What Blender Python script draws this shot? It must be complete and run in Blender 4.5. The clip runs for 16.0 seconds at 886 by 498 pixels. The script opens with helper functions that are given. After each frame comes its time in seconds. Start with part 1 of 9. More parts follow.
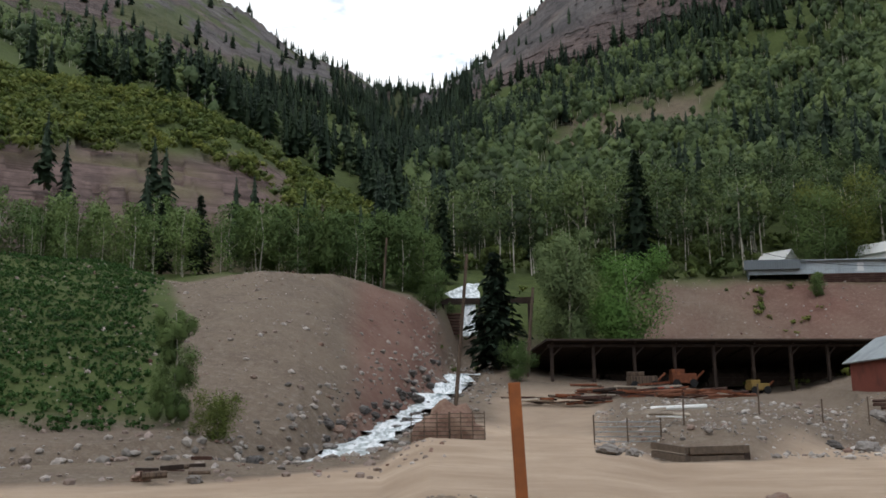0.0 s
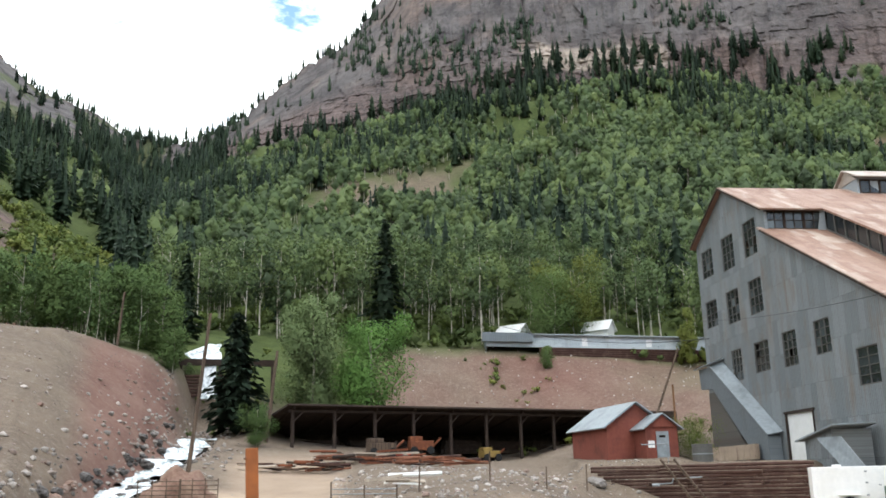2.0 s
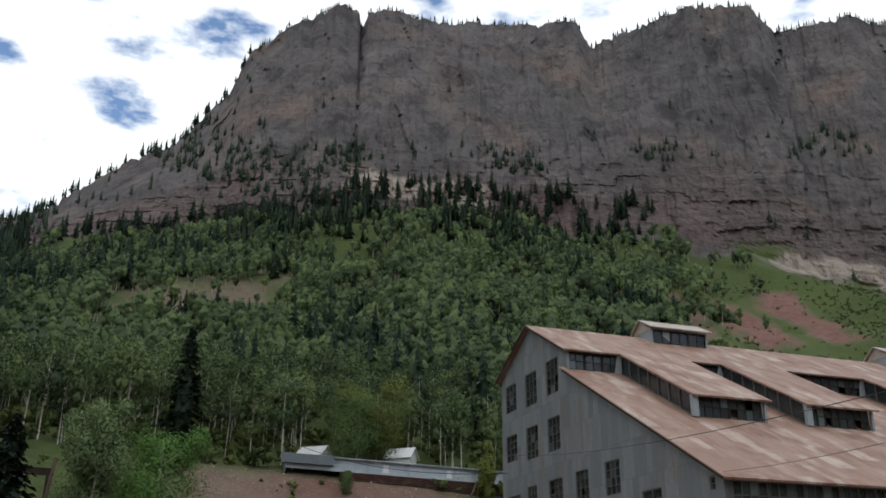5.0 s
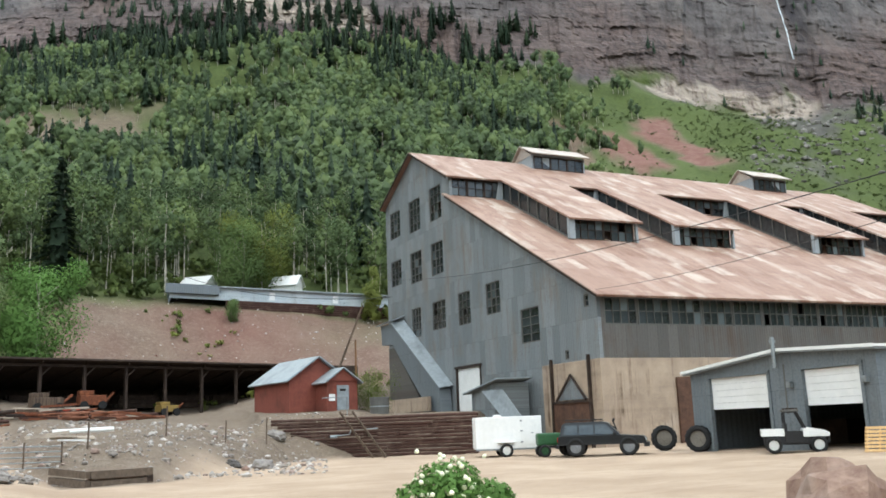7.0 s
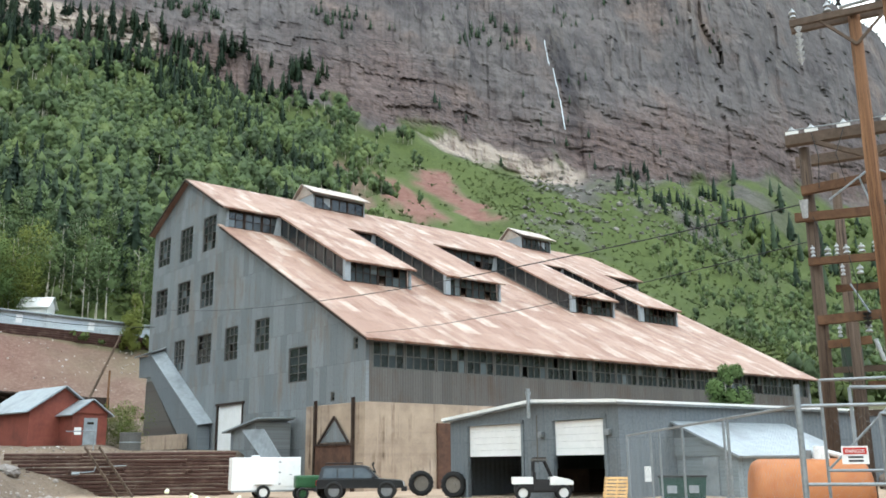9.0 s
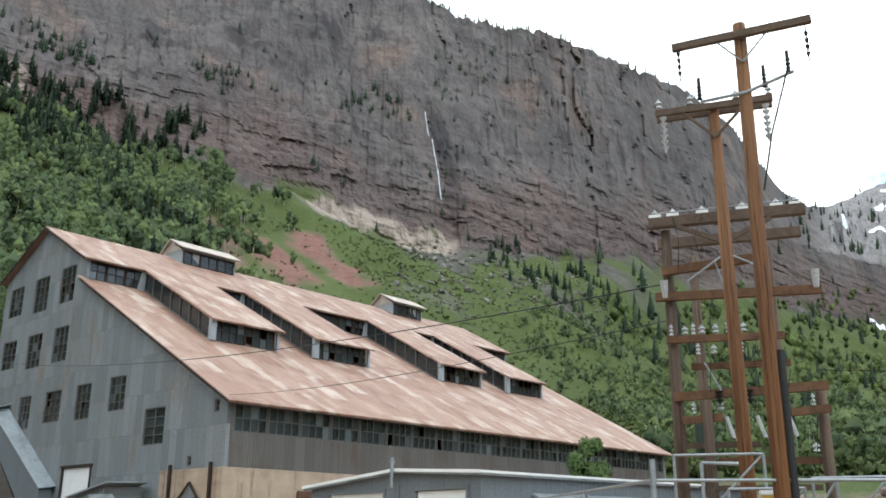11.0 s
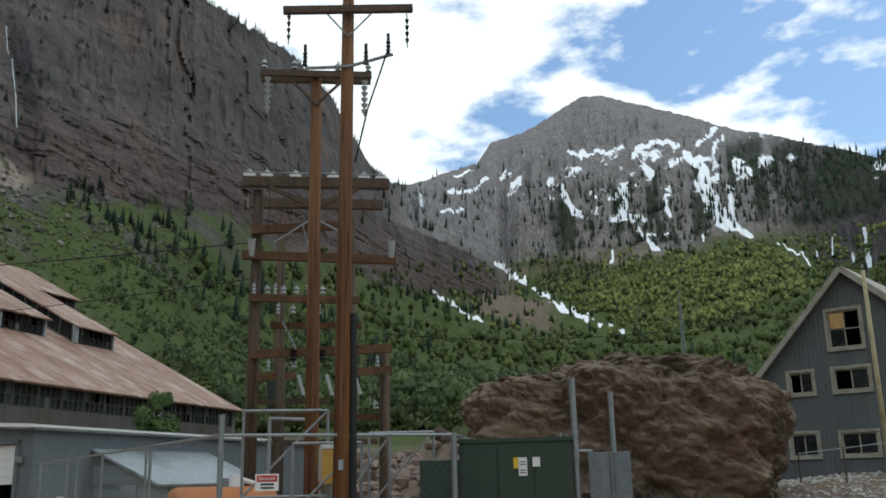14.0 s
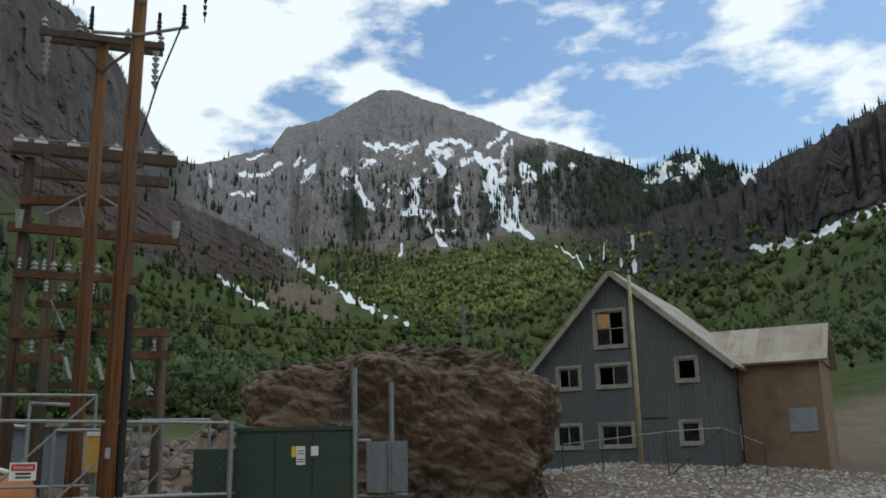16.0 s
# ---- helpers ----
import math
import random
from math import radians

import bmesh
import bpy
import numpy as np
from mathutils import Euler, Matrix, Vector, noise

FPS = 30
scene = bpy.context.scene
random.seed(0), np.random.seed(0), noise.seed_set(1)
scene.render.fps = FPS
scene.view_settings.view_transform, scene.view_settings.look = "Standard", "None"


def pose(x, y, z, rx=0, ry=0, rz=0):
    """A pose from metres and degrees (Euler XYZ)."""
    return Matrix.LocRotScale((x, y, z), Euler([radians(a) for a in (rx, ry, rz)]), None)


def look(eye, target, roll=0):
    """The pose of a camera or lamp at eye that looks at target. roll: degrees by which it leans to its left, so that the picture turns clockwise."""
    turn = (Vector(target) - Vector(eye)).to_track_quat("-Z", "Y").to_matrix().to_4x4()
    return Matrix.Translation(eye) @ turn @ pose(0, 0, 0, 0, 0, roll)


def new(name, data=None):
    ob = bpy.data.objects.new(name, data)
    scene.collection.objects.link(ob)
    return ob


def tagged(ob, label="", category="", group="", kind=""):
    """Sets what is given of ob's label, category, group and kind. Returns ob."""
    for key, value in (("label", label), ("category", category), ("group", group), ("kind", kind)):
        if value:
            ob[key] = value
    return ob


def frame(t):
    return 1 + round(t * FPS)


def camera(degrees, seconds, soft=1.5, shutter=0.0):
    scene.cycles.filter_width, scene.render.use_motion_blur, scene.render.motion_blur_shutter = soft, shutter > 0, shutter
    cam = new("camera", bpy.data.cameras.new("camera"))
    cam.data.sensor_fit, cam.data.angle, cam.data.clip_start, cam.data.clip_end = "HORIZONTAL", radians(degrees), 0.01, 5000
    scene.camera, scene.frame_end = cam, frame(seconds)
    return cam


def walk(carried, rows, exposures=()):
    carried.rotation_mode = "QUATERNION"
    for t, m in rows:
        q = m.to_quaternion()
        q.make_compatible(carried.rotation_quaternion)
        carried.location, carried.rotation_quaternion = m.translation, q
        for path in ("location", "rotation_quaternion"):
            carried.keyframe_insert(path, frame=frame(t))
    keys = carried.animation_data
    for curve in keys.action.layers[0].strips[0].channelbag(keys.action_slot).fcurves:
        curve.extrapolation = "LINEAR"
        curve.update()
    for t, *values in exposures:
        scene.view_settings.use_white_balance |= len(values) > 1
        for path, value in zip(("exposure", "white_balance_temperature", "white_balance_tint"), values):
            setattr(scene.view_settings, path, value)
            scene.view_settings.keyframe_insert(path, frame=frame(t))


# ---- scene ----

# ---- camera ----
cam = camera(51.7, 16.0, soft=1.7)
EYE = (0.03, 0.02, 1.7)
# seconds, yaw, pitch and roll in degrees
TURNS = [
    (0.0, 1.23, 10.56, 1.02),
    (0.5, -1.05, 8.04, 0.76),
    (1.0, -3.17, 7.98, 1.21),
    (1.5, -6.82, 10.29, 2.05),
    (2.0, -14.72, 14.27, 1.15),
    (2.5, -20.33, 16.56, 0.63),
    (3.0, -22.80, 18.21, 0.36),
    (3.2, -23.44, 18.80, 0.02),
    (5.3, -28.05, 21.75, -0.20),
    (5.5, -29.29, 19.23, 0.40),
    (6.0, -31.68, 13.47, 1.36),
    (6.5, -32.38, 10.44, 1.67),
    (7.0, -34.11, 10.90, 2.13),
    (7.5, -36.89, 12.19, 2.76),
    (8.0, -39.96, 12.27, 2.09),
    (8.5, -44.40, 11.08, 0.76),
    (9.0, -48.74, 13.11, 0.53),
    (9.2, -49.10, 14.14, 0.72),
    (11.3, -59.00, 16.65, -0.10),
    (11.5, -60.45, 15.63, -0.20),
    (12.0, -66.68, 15.08, 1.22),
    (12.5, -72.10, 15.20, 2.14),
    (13.0, -74.42, 14.81, 2.18),
    (13.5, -77.88, 14.50, 1.83),
    (14.0, -83.05, 14.26, 1.23),
    (14.5, -87.83, 13.99, 1.20),
    (15.0, -91.62, 13.65, 1.45),
    (15.5, -93.82, 12.67, 2.00),
    (16.0, -96.54, 13.33, 1.20),
]
EXPOSURES = [(0.0, -1.15, 6400, 9), (0.5, -0.6, 6400, 9), (1.0, -0.38, 6400, 9), (2.0, -0.1, 6350, 7), (2.5, -0.1, 6300, 8), (3.2, -0.3, 6300, 8), (5.5, -1.36, 6300, 8), (6.0, -0.9, 6300, 7), (6.5, -0.4, 6250, 5),
             (7.0, -0.08, 6200, 3), (9.0, 0.12, 6100, 2), (11.5, -0.45, 6200, 4), (12.5, -0.9, 6150, 3), (14.0, -1.42, 6150, 2), (16.0, -1.66, 6150, 2)]
walk(cam, [(t, pose(*EYE, 90 + p, r, y)) for t, y, p, r in TURNS], EXPOSURES)

# ---- light ----
SUN_B, SUN_E = 158.0, 60.0          # bearing clockwise from +y, elevation, degrees
world = bpy.data.worlds.new("sky")
scene.world = world
world.use_nodes = True
wn, wl = world.node_tree.nodes, world.node_tree.links
sky = wn.new("ShaderNodeTexSky")
sky.sky_type, sky.sun_disc = "NISHITA", False
sky.sun_elevation, sky.sun_rotation = radians(SUN_E), radians(SUN_B)
sky.altitude, sky.air_density, sky.dust_density = 300, 1.2, 1.5
tc = wn.new("ShaderNodeTexCoord")
mp = wn.new("ShaderNodeMapping")
mp.inputs["Scale"].default_value = (1.0, 1.0, 2.2)
mp.inputs["Location"].default_value = (0.35, 0.1, 0.2)
cn = wn.new("ShaderNodeTexNoise")
cn.inputs["Scale"].default_value, cn.inputs["Detail"].default_value, cn.inputs["Roughness"].default_value = 5.2, 8.0, 0.56
cr = wn.new("ShaderNodeValToRGB")
cr.color_ramp.elements[0].position, cr.color_ramp.elements[1].position = 0.45, 0.53
# the cloud cover opens towards the south-east
dot = wn.new("ShaderNodeVectorMath")
dot.operation = "DOT_PRODUCT"
dot.inputs[1].default_value = (math.sin(radians(140)), math.cos(radians(140)), 0.0)
cover = wn.new("ShaderNodeMapRange")
cover.inputs["From Min"].default_value, cover.inputs["From Max"].default_value = 0.58, 1.0
cover.inputs["To Min"].default_value, cover.inputs["To Max"].default_value = 0.07, -0.062
add = wn.new("ShaderNodeMath")
sc = wn.new("ShaderNodeMix")
sc.data_type = "RGBA"
sc.inputs["B"].default_value = (20.0, 20.3, 20.8, 1)
gain = wn.new("ShaderNodeMix")
gain.data_type, gain.blend_type = "RGBA", "MULTIPLY"
gain.inputs["Factor"].default_value, gain.inputs["B"].default_value = 1.0, (2.35, 2.5, 2.7, 1)
bg = wn["Background"]
bg.inputs["Strength"].default_value = 0.15
wl.new(tc.outputs["Generated"], mp.inputs["Vector"])
wl.new(tc.outputs["Generated"], dot.inputs[0])
wl.new(dot.outputs["Value"], cover.inputs["Value"])
wl.new(mp.outputs["Vector"], cn.inputs["Vector"])
wl.new(cn.outputs["Fac"], add.inputs[0])
wl.new(cover.outputs["Result"], add.inputs[1])
wl.new(add.outputs[0], cr.inputs["Fac"])
wl.new(cr.outputs["Color"], sc.inputs["Factor"])
wl.new(sky.outputs["Color"], gain.inputs["A"])
wl.new(gain.outputs["Result"], sc.inputs["A"])
wl.new(sc.outputs["Result"], bg.inputs["Color"])
sun = new("sun", bpy.data.lights.new("sun", "SUN"))
sun.data.energy, sun.data.angle, sun.data.color = 0.8, radians(10), (1.0, 0.95, 0.88)
sb, se = radians(SUN_B), radians(SUN_E)
sun.matrix_world = look((0, 0, 400), (-math.sin(sb) * math.cos(se), -math.cos(sb) * math.cos(se), 400 - math.sin(se)))


# ---- materials ----
def rgb(h):
    """Hex sRGB to linear RGBA."""
    c = [int(h[i:i + 2], 16) / 255 for i in (0, 2, 4)]
    return (*[v / 12.92 if v < 0.04045 else ((v + 0.055) / 1.055) ** 2.4 for v in c], 1)


class Mat:
    """A small wrapper to write node materials in few lines."""

    def __init__(self, name, rough=0.85, metal=0.0, spec=0.3):
        self.m = bpy.data.materials.new(name)
        self.m.use_nodes = True
        self.n, self.l = self.m.node_tree.nodes, self.m.node_tree.links
        self.p = self.n["Principled BSDF"]
        self.p.inputs["Roughness"].default_value = rough
        self.p.inputs["Metallic"].default_value = metal
        self.p.inputs["Specular IOR Level"].default_value = spec
        self.geo = self.n.new("ShaderNodeNewGeometry")

    def put(self, sock, v):
        if isinstance(v, bpy.types.NodeSocket):
            self.l.new(v, sock)
        else:
            sock.default_value = v

    def local(self):
        return self.n.new("ShaderNodeTexCoord").outputs["Object"]

    def vec(self, scale=(1, 1, 1), src=None, turn=0.0):
        m = self.n.new("ShaderNodeMapping")
        m.inputs["Scale"].default_value = scale
        m.inputs["Rotation"].default_value = (0, 0, turn)
        self.l.new(src or self.geo.outputs["Position"], m.inputs["Vector"])
        return m.outputs["Vector"]

    def noise(self, scale, vec=None, detail=4, rough=0.55):
        t = self.n.new("ShaderNodeTexNoise")
        t.inputs["Scale"].default_value, t.inputs["Detail"].default_value, t.inputs["Roughness"].default_value = scale, detail, rough
        self.l.new(vec or self.geo.outputs["Position"], t.inputs["Vector"])
        return t.outputs["Fac"]

    def ramp(self, v, *stops):
        r = self.n.new("ShaderNodeValToRGB")
        e = r.color_ramp.elements
        while len(e) < len(stops):
            e.new(0.5)
        for k, (p, c) in zip(e, stops):
            k.position, k.color = p, (c if isinstance(c, tuple) else (c, c, c, 1))
        self.put(r.inputs["Fac"], v)
        return r.outputs["Color"]

    def mix(self, f, a, b, mode="MIX"):
        m = self.n.new("ShaderNodeMix")
        m.data_type, m.blend_type = "RGBA", mode
        self.put(m.inputs["Factor"], f), self.put(m.inputs["A"], a), self.put(m.inputs["B"], b)
        return m.outputs["Result"]

    def math(self, op, a, b=0.0):
        m = self.n.new("ShaderNodeMath")
        m.operation = op
        self.put(m.inputs[0], a), self.put(m.inputs[1], b)
        return m.outputs[0]

    def attr(self, name):
        a = self.n.new("ShaderNodeAttribute")
        a.attribute_name = name
        return a.outputs["Fac"]

    def info(self, what="Random"):
        return self.n.new("ShaderNodeObjectInfo").outputs[what]

    def island(self):
        return self.geo.outputs["Random Per Island"]

    def bump(self, h, strength=0.4, dist=0.05):
        b = self.n.new("ShaderNodeBump")
        b.inputs["Strength"].default_value, b.inputs["Distance"].default_value = strength, dist
        self.put(b.inputs["Height"], h)
        self.l.new(b.outputs["Normal"], self.p.inputs["Normal"])

    def done(self, color):
        self.put(self.p.inputs["Base Color"], color)
        return self.m


def plain(name, a, b, scale=2.0, rough=0.8, metal=0.0, bump=0.25, dist=0.02, c=None, spec=0.3):
    """Two-tone surface: fine grain between a and b, larger stains towards c."""
    k = Mat(name, rough, metal, spec)
    src = k.local()
    fine = k.noise(scale * 6, src, 6, 0.65)
    wide = k.noise(scale, src, 3)
    col = k.mix(k.ramp(fine, (0.3, 0.0), (0.7, 1.0)), rgb(a), rgb(b))
    if c:
        col = k.mix(k.ramp(wide, (0.5, 0.0), (0.72, 0.8)), col, rgb(c))
    if bump:
        k.bump(fine, bump, dist)
    return k.done(col)


def make_ground():
    k = Mat("ground", 0.95, spec=0.15)
    n_f = k.noise(2.2, detail=8, rough=0.7)
    n_m = k.noise(0.25, detail=6, rough=0.6)
    n_g = k.noise(11, detail=5, rough=0.7)
    n_w = k.noise(0.03, detail=6, rough=0.6)
    track = k.noise(0.35, k.vec((1, 6, 1), turn=0.12), 3)
    lot = k.mix(k.ramp(n_m, (0.35, 0.0), (0.65, 1.0)), rgb("9a8672"), rgb("b19d88"))
    lot = k.mix(k.ramp(track, (0.5, 0.0), (0.7, 0.45)), lot, rgb("95806c"))
    lot = k.mix(k.ramp(n_f, (0.55, 0.0), (0.75, 0.6)), lot, rgb("867769"))
    grav = k.mix(k.ramp(n_m, (0.35, 0.0), (0.65, 1.0)), rgb("62564a"), rgb("756859"))
    grav = k.mix(k.ramp(n_w, (0.4, 0.0), (0.6, 0.6)), grav, rgb("6d5f52"))
    grav = k.mix(k.ramp(n_f, (0.5, 0.0), (0.68, 0.8)), grav, rgb("82786d"))
    grav = k.mix(k.ramp(n_f, (0.3, 0.7), (0.42, 0.0)), grav, rgb("574c46"))
    grav = k.mix(k.ramp(n_g, (0.34, 0.75), (0.46, 0.0)), grav, rgb("4c423c"))
    grav = k.mix(k.ramp(n_g, (0.58, 0.0), (0.7, 0.7)), grav, rgb("a0958b"))
    red = k.mix(k.ramp(n_m, (0.35, 0.0), (0.65, 1.0)), rgb("684840"), rgb("775a50"))
    red = k.mix(k.ramp(n_f, (0.52, 0.0), (0.7, 0.6)), red, rgb("8c7368"))
    gr_n = k.noise(0.5, detail=7, rough=0.7)
    grass = k.mix(k.ramp(gr_n, (0.36, 0.0), (0.62, 1.0)), rgb("374121"), rgb("4a542d"))
    grass = k.mix(k.ramp(n_w, (0.42, 0.0), (0.62, 0.75)), grass, rgb("4f5932"))
    # cliff rock: level strata, upright cracks, weathered patches
    warp = k.noise(0.012, detail=4)
    zz = k.n.new("ShaderNodeSeparateXYZ")
    k.l.new(k.geo.outputs["Position"], zz.inputs[0])
    strata = k.noise(1.0, k.vec((0.012, 0.012, 0.14)), 8, 0.72)
    crack = k.noise(1.0, k.vec((0.16, 0.16, 0.012)), 8, 0.7)
    thin = k.noise(1.0, k.vec((0.05, 0.05, 0.8)), 6, 0.7)
    block = k.n.new("ShaderNodeTexVoronoi")
    block.inputs["Scale"].default_value = 1.0
    k.l.new(k.vec((0.05, 0.05, 0.02)), block.inputs["Vector"])
    tone = k.n.new("ShaderNodeSeparateColor")
    k.l.new(block.outputs["Color"], tone.inputs[0])
    def joints(scale, width):
        """Dark joints between blocks."""
        v = k.n.new("ShaderNodeTexVoronoi")
        v.feature = "DISTANCE_TO_EDGE"
        v.inputs["Scale"].default_value = 1.0
        add = k.n.new("ShaderNodeVectorMath")
        add.operation = "ADD"
        wob = k.n.new("ShaderNodeTexNoise")
        wob.inputs["Scale"].default_value, wob.inputs["Detail"].default_value = 0.05, 4.0
        k.l.new(k.geo.outputs["Position"], wob.inputs["Vector"])
        mul = k.n.new("ShaderNodeVectorMath")
        mul.operation = "SCALE"
        mul.inputs["Scale"].default_value = 5.0
        k.l.new(wob.outputs["Color"], mul.inputs[0])
        k.l.new(k.geo.outputs["Position"], add.inputs[0]), k.l.new(mul.outputs[0], add.inputs[1])
        k.l.new(k.vec(scale, add.outputs[0]), v.inputs["Vector"])
        return k.ramp(v.outputs["Distance"], (0.0, 1.0), (width, 0.0))

    fine = k.noise(0.3, k.vec((1, 1, 0.6)), 6, 0.65)
    broad = k.noise(0.011, detail=5, rough=0.6)
    stain = k.noise(1.0, k.vec((0.045, 0.045, 0.004)), 5, 0.6)
    rock = k.mix(k.ramp(broad, (0.34, 0.0), (0.64, 1.0)), rgb("4d4a49"), rgb("67615e"))
    rock = k.mix(k.ramp(warp, (0.52, 0.0), (0.66, 0.8)), rock, rgb("726157"))
    rock = k.mix(k.ramp(strata, (0.34, 0.5), (0.5, 0.0)), rock, rgb("3c3737"))
    rock = k.mix(k.math("MULTIPLY", tone.outputs[0], 0.3), rock, rgb("656160"))
    rock = k.mix(k.ramp(stain, (0.34, 0.75), (0.46, 0.0)), rock, rgb("312e30"))
    rock = k.mix(k.ramp(stain, (0.58, 0.0), (0.7, 0.5)), rock, rgb("79736d"))
    rock = k.mix(k.ramp(crack, (0.36, 0.6), (0.46, 0.0)), rock, rgb("2d2929"))
    rock = k.mix(k.ramp(fine, (0.34, 0.4), (0.48, 0.0)), rock, rgb("343131"))
    blk = []
    for sc in ((0.1, 0.1, 0.05), (0.24, 0.24, 0.2)):
        v = k.n.new("ShaderNodeTexVoronoi")
        v.inputs["Scale"].default_value = 1.0
        k.l.new(k.vec(sc), v.inputs["Vector"])
        q = k.n.new("ShaderNodeSeparateColor")
        k.l.new(v.outputs["Color"], q.inputs[0])
        blk.append(q.outputs[0])
    rock = k.mix(k.ramp(blk[0], (0.2, 0.35), (0.45, 0.0)), rock, rgb("443f40"))
    jt = k.math("MAXIMUM", joints((0.06, 0.06, 0.012), 0.04), k.math("MAXIMUM", joints((0.012, 0.012, 0.12), 0.035), joints((0.13, 0.13, 0.06), 0.045)))
    jt = k.math("MULTIPLY", jt, k.ramp(k.noise(0.02, detail=3), (0.42, 0.0), (0.62, 0.75)))
    jt = k.math("MULTIPLY", jt, k.ramp(k.attr("redrock"), (0.6, 1.0), (0.8, 0.0)))
    rock = k.mix(k.attr("greyrock"), rock, k.mix(k.ramp(crack, (0.38, 0.0), (0.56, 1.0)), k.mix(k.ramp(fine, (0.35, 0.0), (0.6, 1.0)), rgb("424043"), rgb("626063")), k.mix(k.ramp(fine, (0.35, 0.0), (0.65, 1.0)), rgb("757273"), rgb("9e9a96"))))
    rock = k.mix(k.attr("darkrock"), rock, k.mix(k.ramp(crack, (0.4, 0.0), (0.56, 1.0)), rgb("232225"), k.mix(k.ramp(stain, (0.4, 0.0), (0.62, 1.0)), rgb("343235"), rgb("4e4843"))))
    # thin red strata; their dark bands also paint the shade under the ledges
    rock = k.mix(k.attr("redrock"), rock, k.mix(k.ramp(thin, (0.4, 0.0), (0.51, 1.0)), k.mix(k.ramp(broad, (0.4, 0.0), (0.6, 1.0)), rgb("342826"), rgb("463733")), k.mix(k.ramp(fine, (0.4, 0.0), (0.62, 1.0)), rgb("574844"), rgb("75625b"))))
    rock = k.mix(k.attr("pale"), rock, k.mix(k.ramp(crack, (0.38, 0.0), (0.5, 1.0)), k.mix(k.ramp(thin, (0.4, 0.0), (0.55, 1.0)), rgb("6b5d55"), rgb("80736a")), rgb("988c80")))
    rock = k.mix(k.math("MULTIPLY", jt, 0.7), rock, rgb("363031"))
    col = grav
    for name, c in (("lot", lot), ("red", red), ("grass", grass), ("rock", rock)):
        col = k.mix(k.attr(name), col, c)
    col = k.mix(k.attr("needles"), col, k.mix(k.ramp(fine, (0.4, 0.0), (0.6, 1.0)), rgb("1f271d"), rgb("333a2b")))
    snow = k.ramp(k.math("ADD", k.attr("snow"), k.math("MULTIPLY", k.math("SUBTRACT", k.noise(0.03, detail=8, rough=0.75), 0.5), 0.9)), (0.44, 0.0), (0.56, 1.0))
    col = k.mix(snow, col, rgb("eef1f5"))
    b1 = k.math("ADD", k.math("MULTIPLY", n_f, 0.3), k.math("MULTIPLY", n_g, 0.1))
    b2 = k.math("MULTIPLY", k.math("MULTIPLY", k.attr("rock"), k.math("ADD", k.math("ADD", crack, k.math("ADD", k.math("MULTIPLY", blk[0], 0.4), k.math("MULTIPLY", blk[1], 0.1))), k.math("ADD", k.math("MULTIPLY", strata, 0.6), k.math("MULTIPLY", k.attr("redrock"), thin)))), k.ramp(k.attr("redrock"), (0.6, 3.0), (0.8, 0.6)))
    k.bump(k.math("ADD", b1, b2), 0.7, 0.5)
    return k.done(col)


M_GROUND = make_ground()


def leaf_mat(name, a, b, c):
    """Leaves: a tone for every tree, a little for every leaf, and patches of the slope."""
    k = Mat(name, 0.7, spec=0.15)
    t = k.math("ADD", k.math("MULTIPLY", k.attr("tone"), 0.62), k.math("MULTIPLY", k.noise(1.1, detail=4, rough=0.7), 0.3))
    t = k.math("ADD", t, k.math("MULTIPLY", k.math("SUBTRACT", k.noise(0.03, detail=2), 0.5), 0.9))
    col = k.ramp(t, (0.05, rgb(a)), (0.45, rgb(b)), (0.9, rgb(c)))
    tl = k.n.new("ShaderNodeBsdfTranslucent")
    ms = k.n.new("ShaderNodeMixShader")
    ms.inputs[0].default_value = 0.25
    k.put(tl.inputs["Color"], col)
    k.l.new(k.p.outputs[0], ms.inputs[1]), k.l.new(tl.outputs[0], ms.inputs[2])
    k.l.new(ms.outputs[0], k.n["Material Output"].inputs["Surface"])
    return k.done(col)


M_ASPEN = leaf_mat("aspen_leaf", "3b4730", "50603c", "6b7848")
M_MEADOW = leaf_mat("meadow_shrub_leaf", "3d4a29", "525f33", "697540")
M_SLOPE = leaf_mat("slope_shrub_leaf", "3f4a2a", "4f5a33", "616a3e")
M_CONIFER = leaf_mat("conifer_needle", "253127", "303e2e", "3f4d37")
M_SHRUB = leaf_mat("shrub_leaf", "46562a", "606b34", "7d813f")
# yellow-green raised in brightness: the sun patch below the peak, put into the colour
M_SUNNY = leaf_mat("sun_patch_leaf", "67723f", "828a4d", "9b9e5c")
M_ALDER = leaf_mat("light_leaf", "465a34", "5c7041", "758650")
M_PALELEAF = leaf_mat("pale_leaf", "5a6a44", "6f7f54", "8a9869")
M_BRIGHTLEAF = leaf_mat("bright_leaf", "4f6e35", "658644", "80a055")
M_BARK = plain("pale_bark", "a39c8e", "bfb8aa", 1.0, c="6a6258")
M_BARK_DARK = plain("dark_bark", "4a3c30", "66564a", 1.0)


# ---- ground ----
def hash2(i, j, seed):
    h = (i * 374761393 + j * 668265263 + seed * 974634677) & 0x7fffffff
    h = ((h ^ (h >> 13)) * 1274126177) & 0x7fffffff
    return ((h ^ (h >> 16)) & 0xffff) / 65535.0


def vnoise(x, y, seed=0):
    i, j = np.floor(x).astype(np.int64), np.floor(y).astype(np.int64)
    u, v = x - i, y - j
    u, v = u * u * (3 - 2 * u), v * v * (3 - 2 * v)
    a, b = hash2(i, j, seed), hash2(i + 1, j, seed)
    c, d = hash2(i, j + 1, seed), hash2(i + 1, j + 1, seed)
    return (a * (1 - u) + b * u) * (1 - v) + (c * (1 - u) + d * u) * v - 0.5


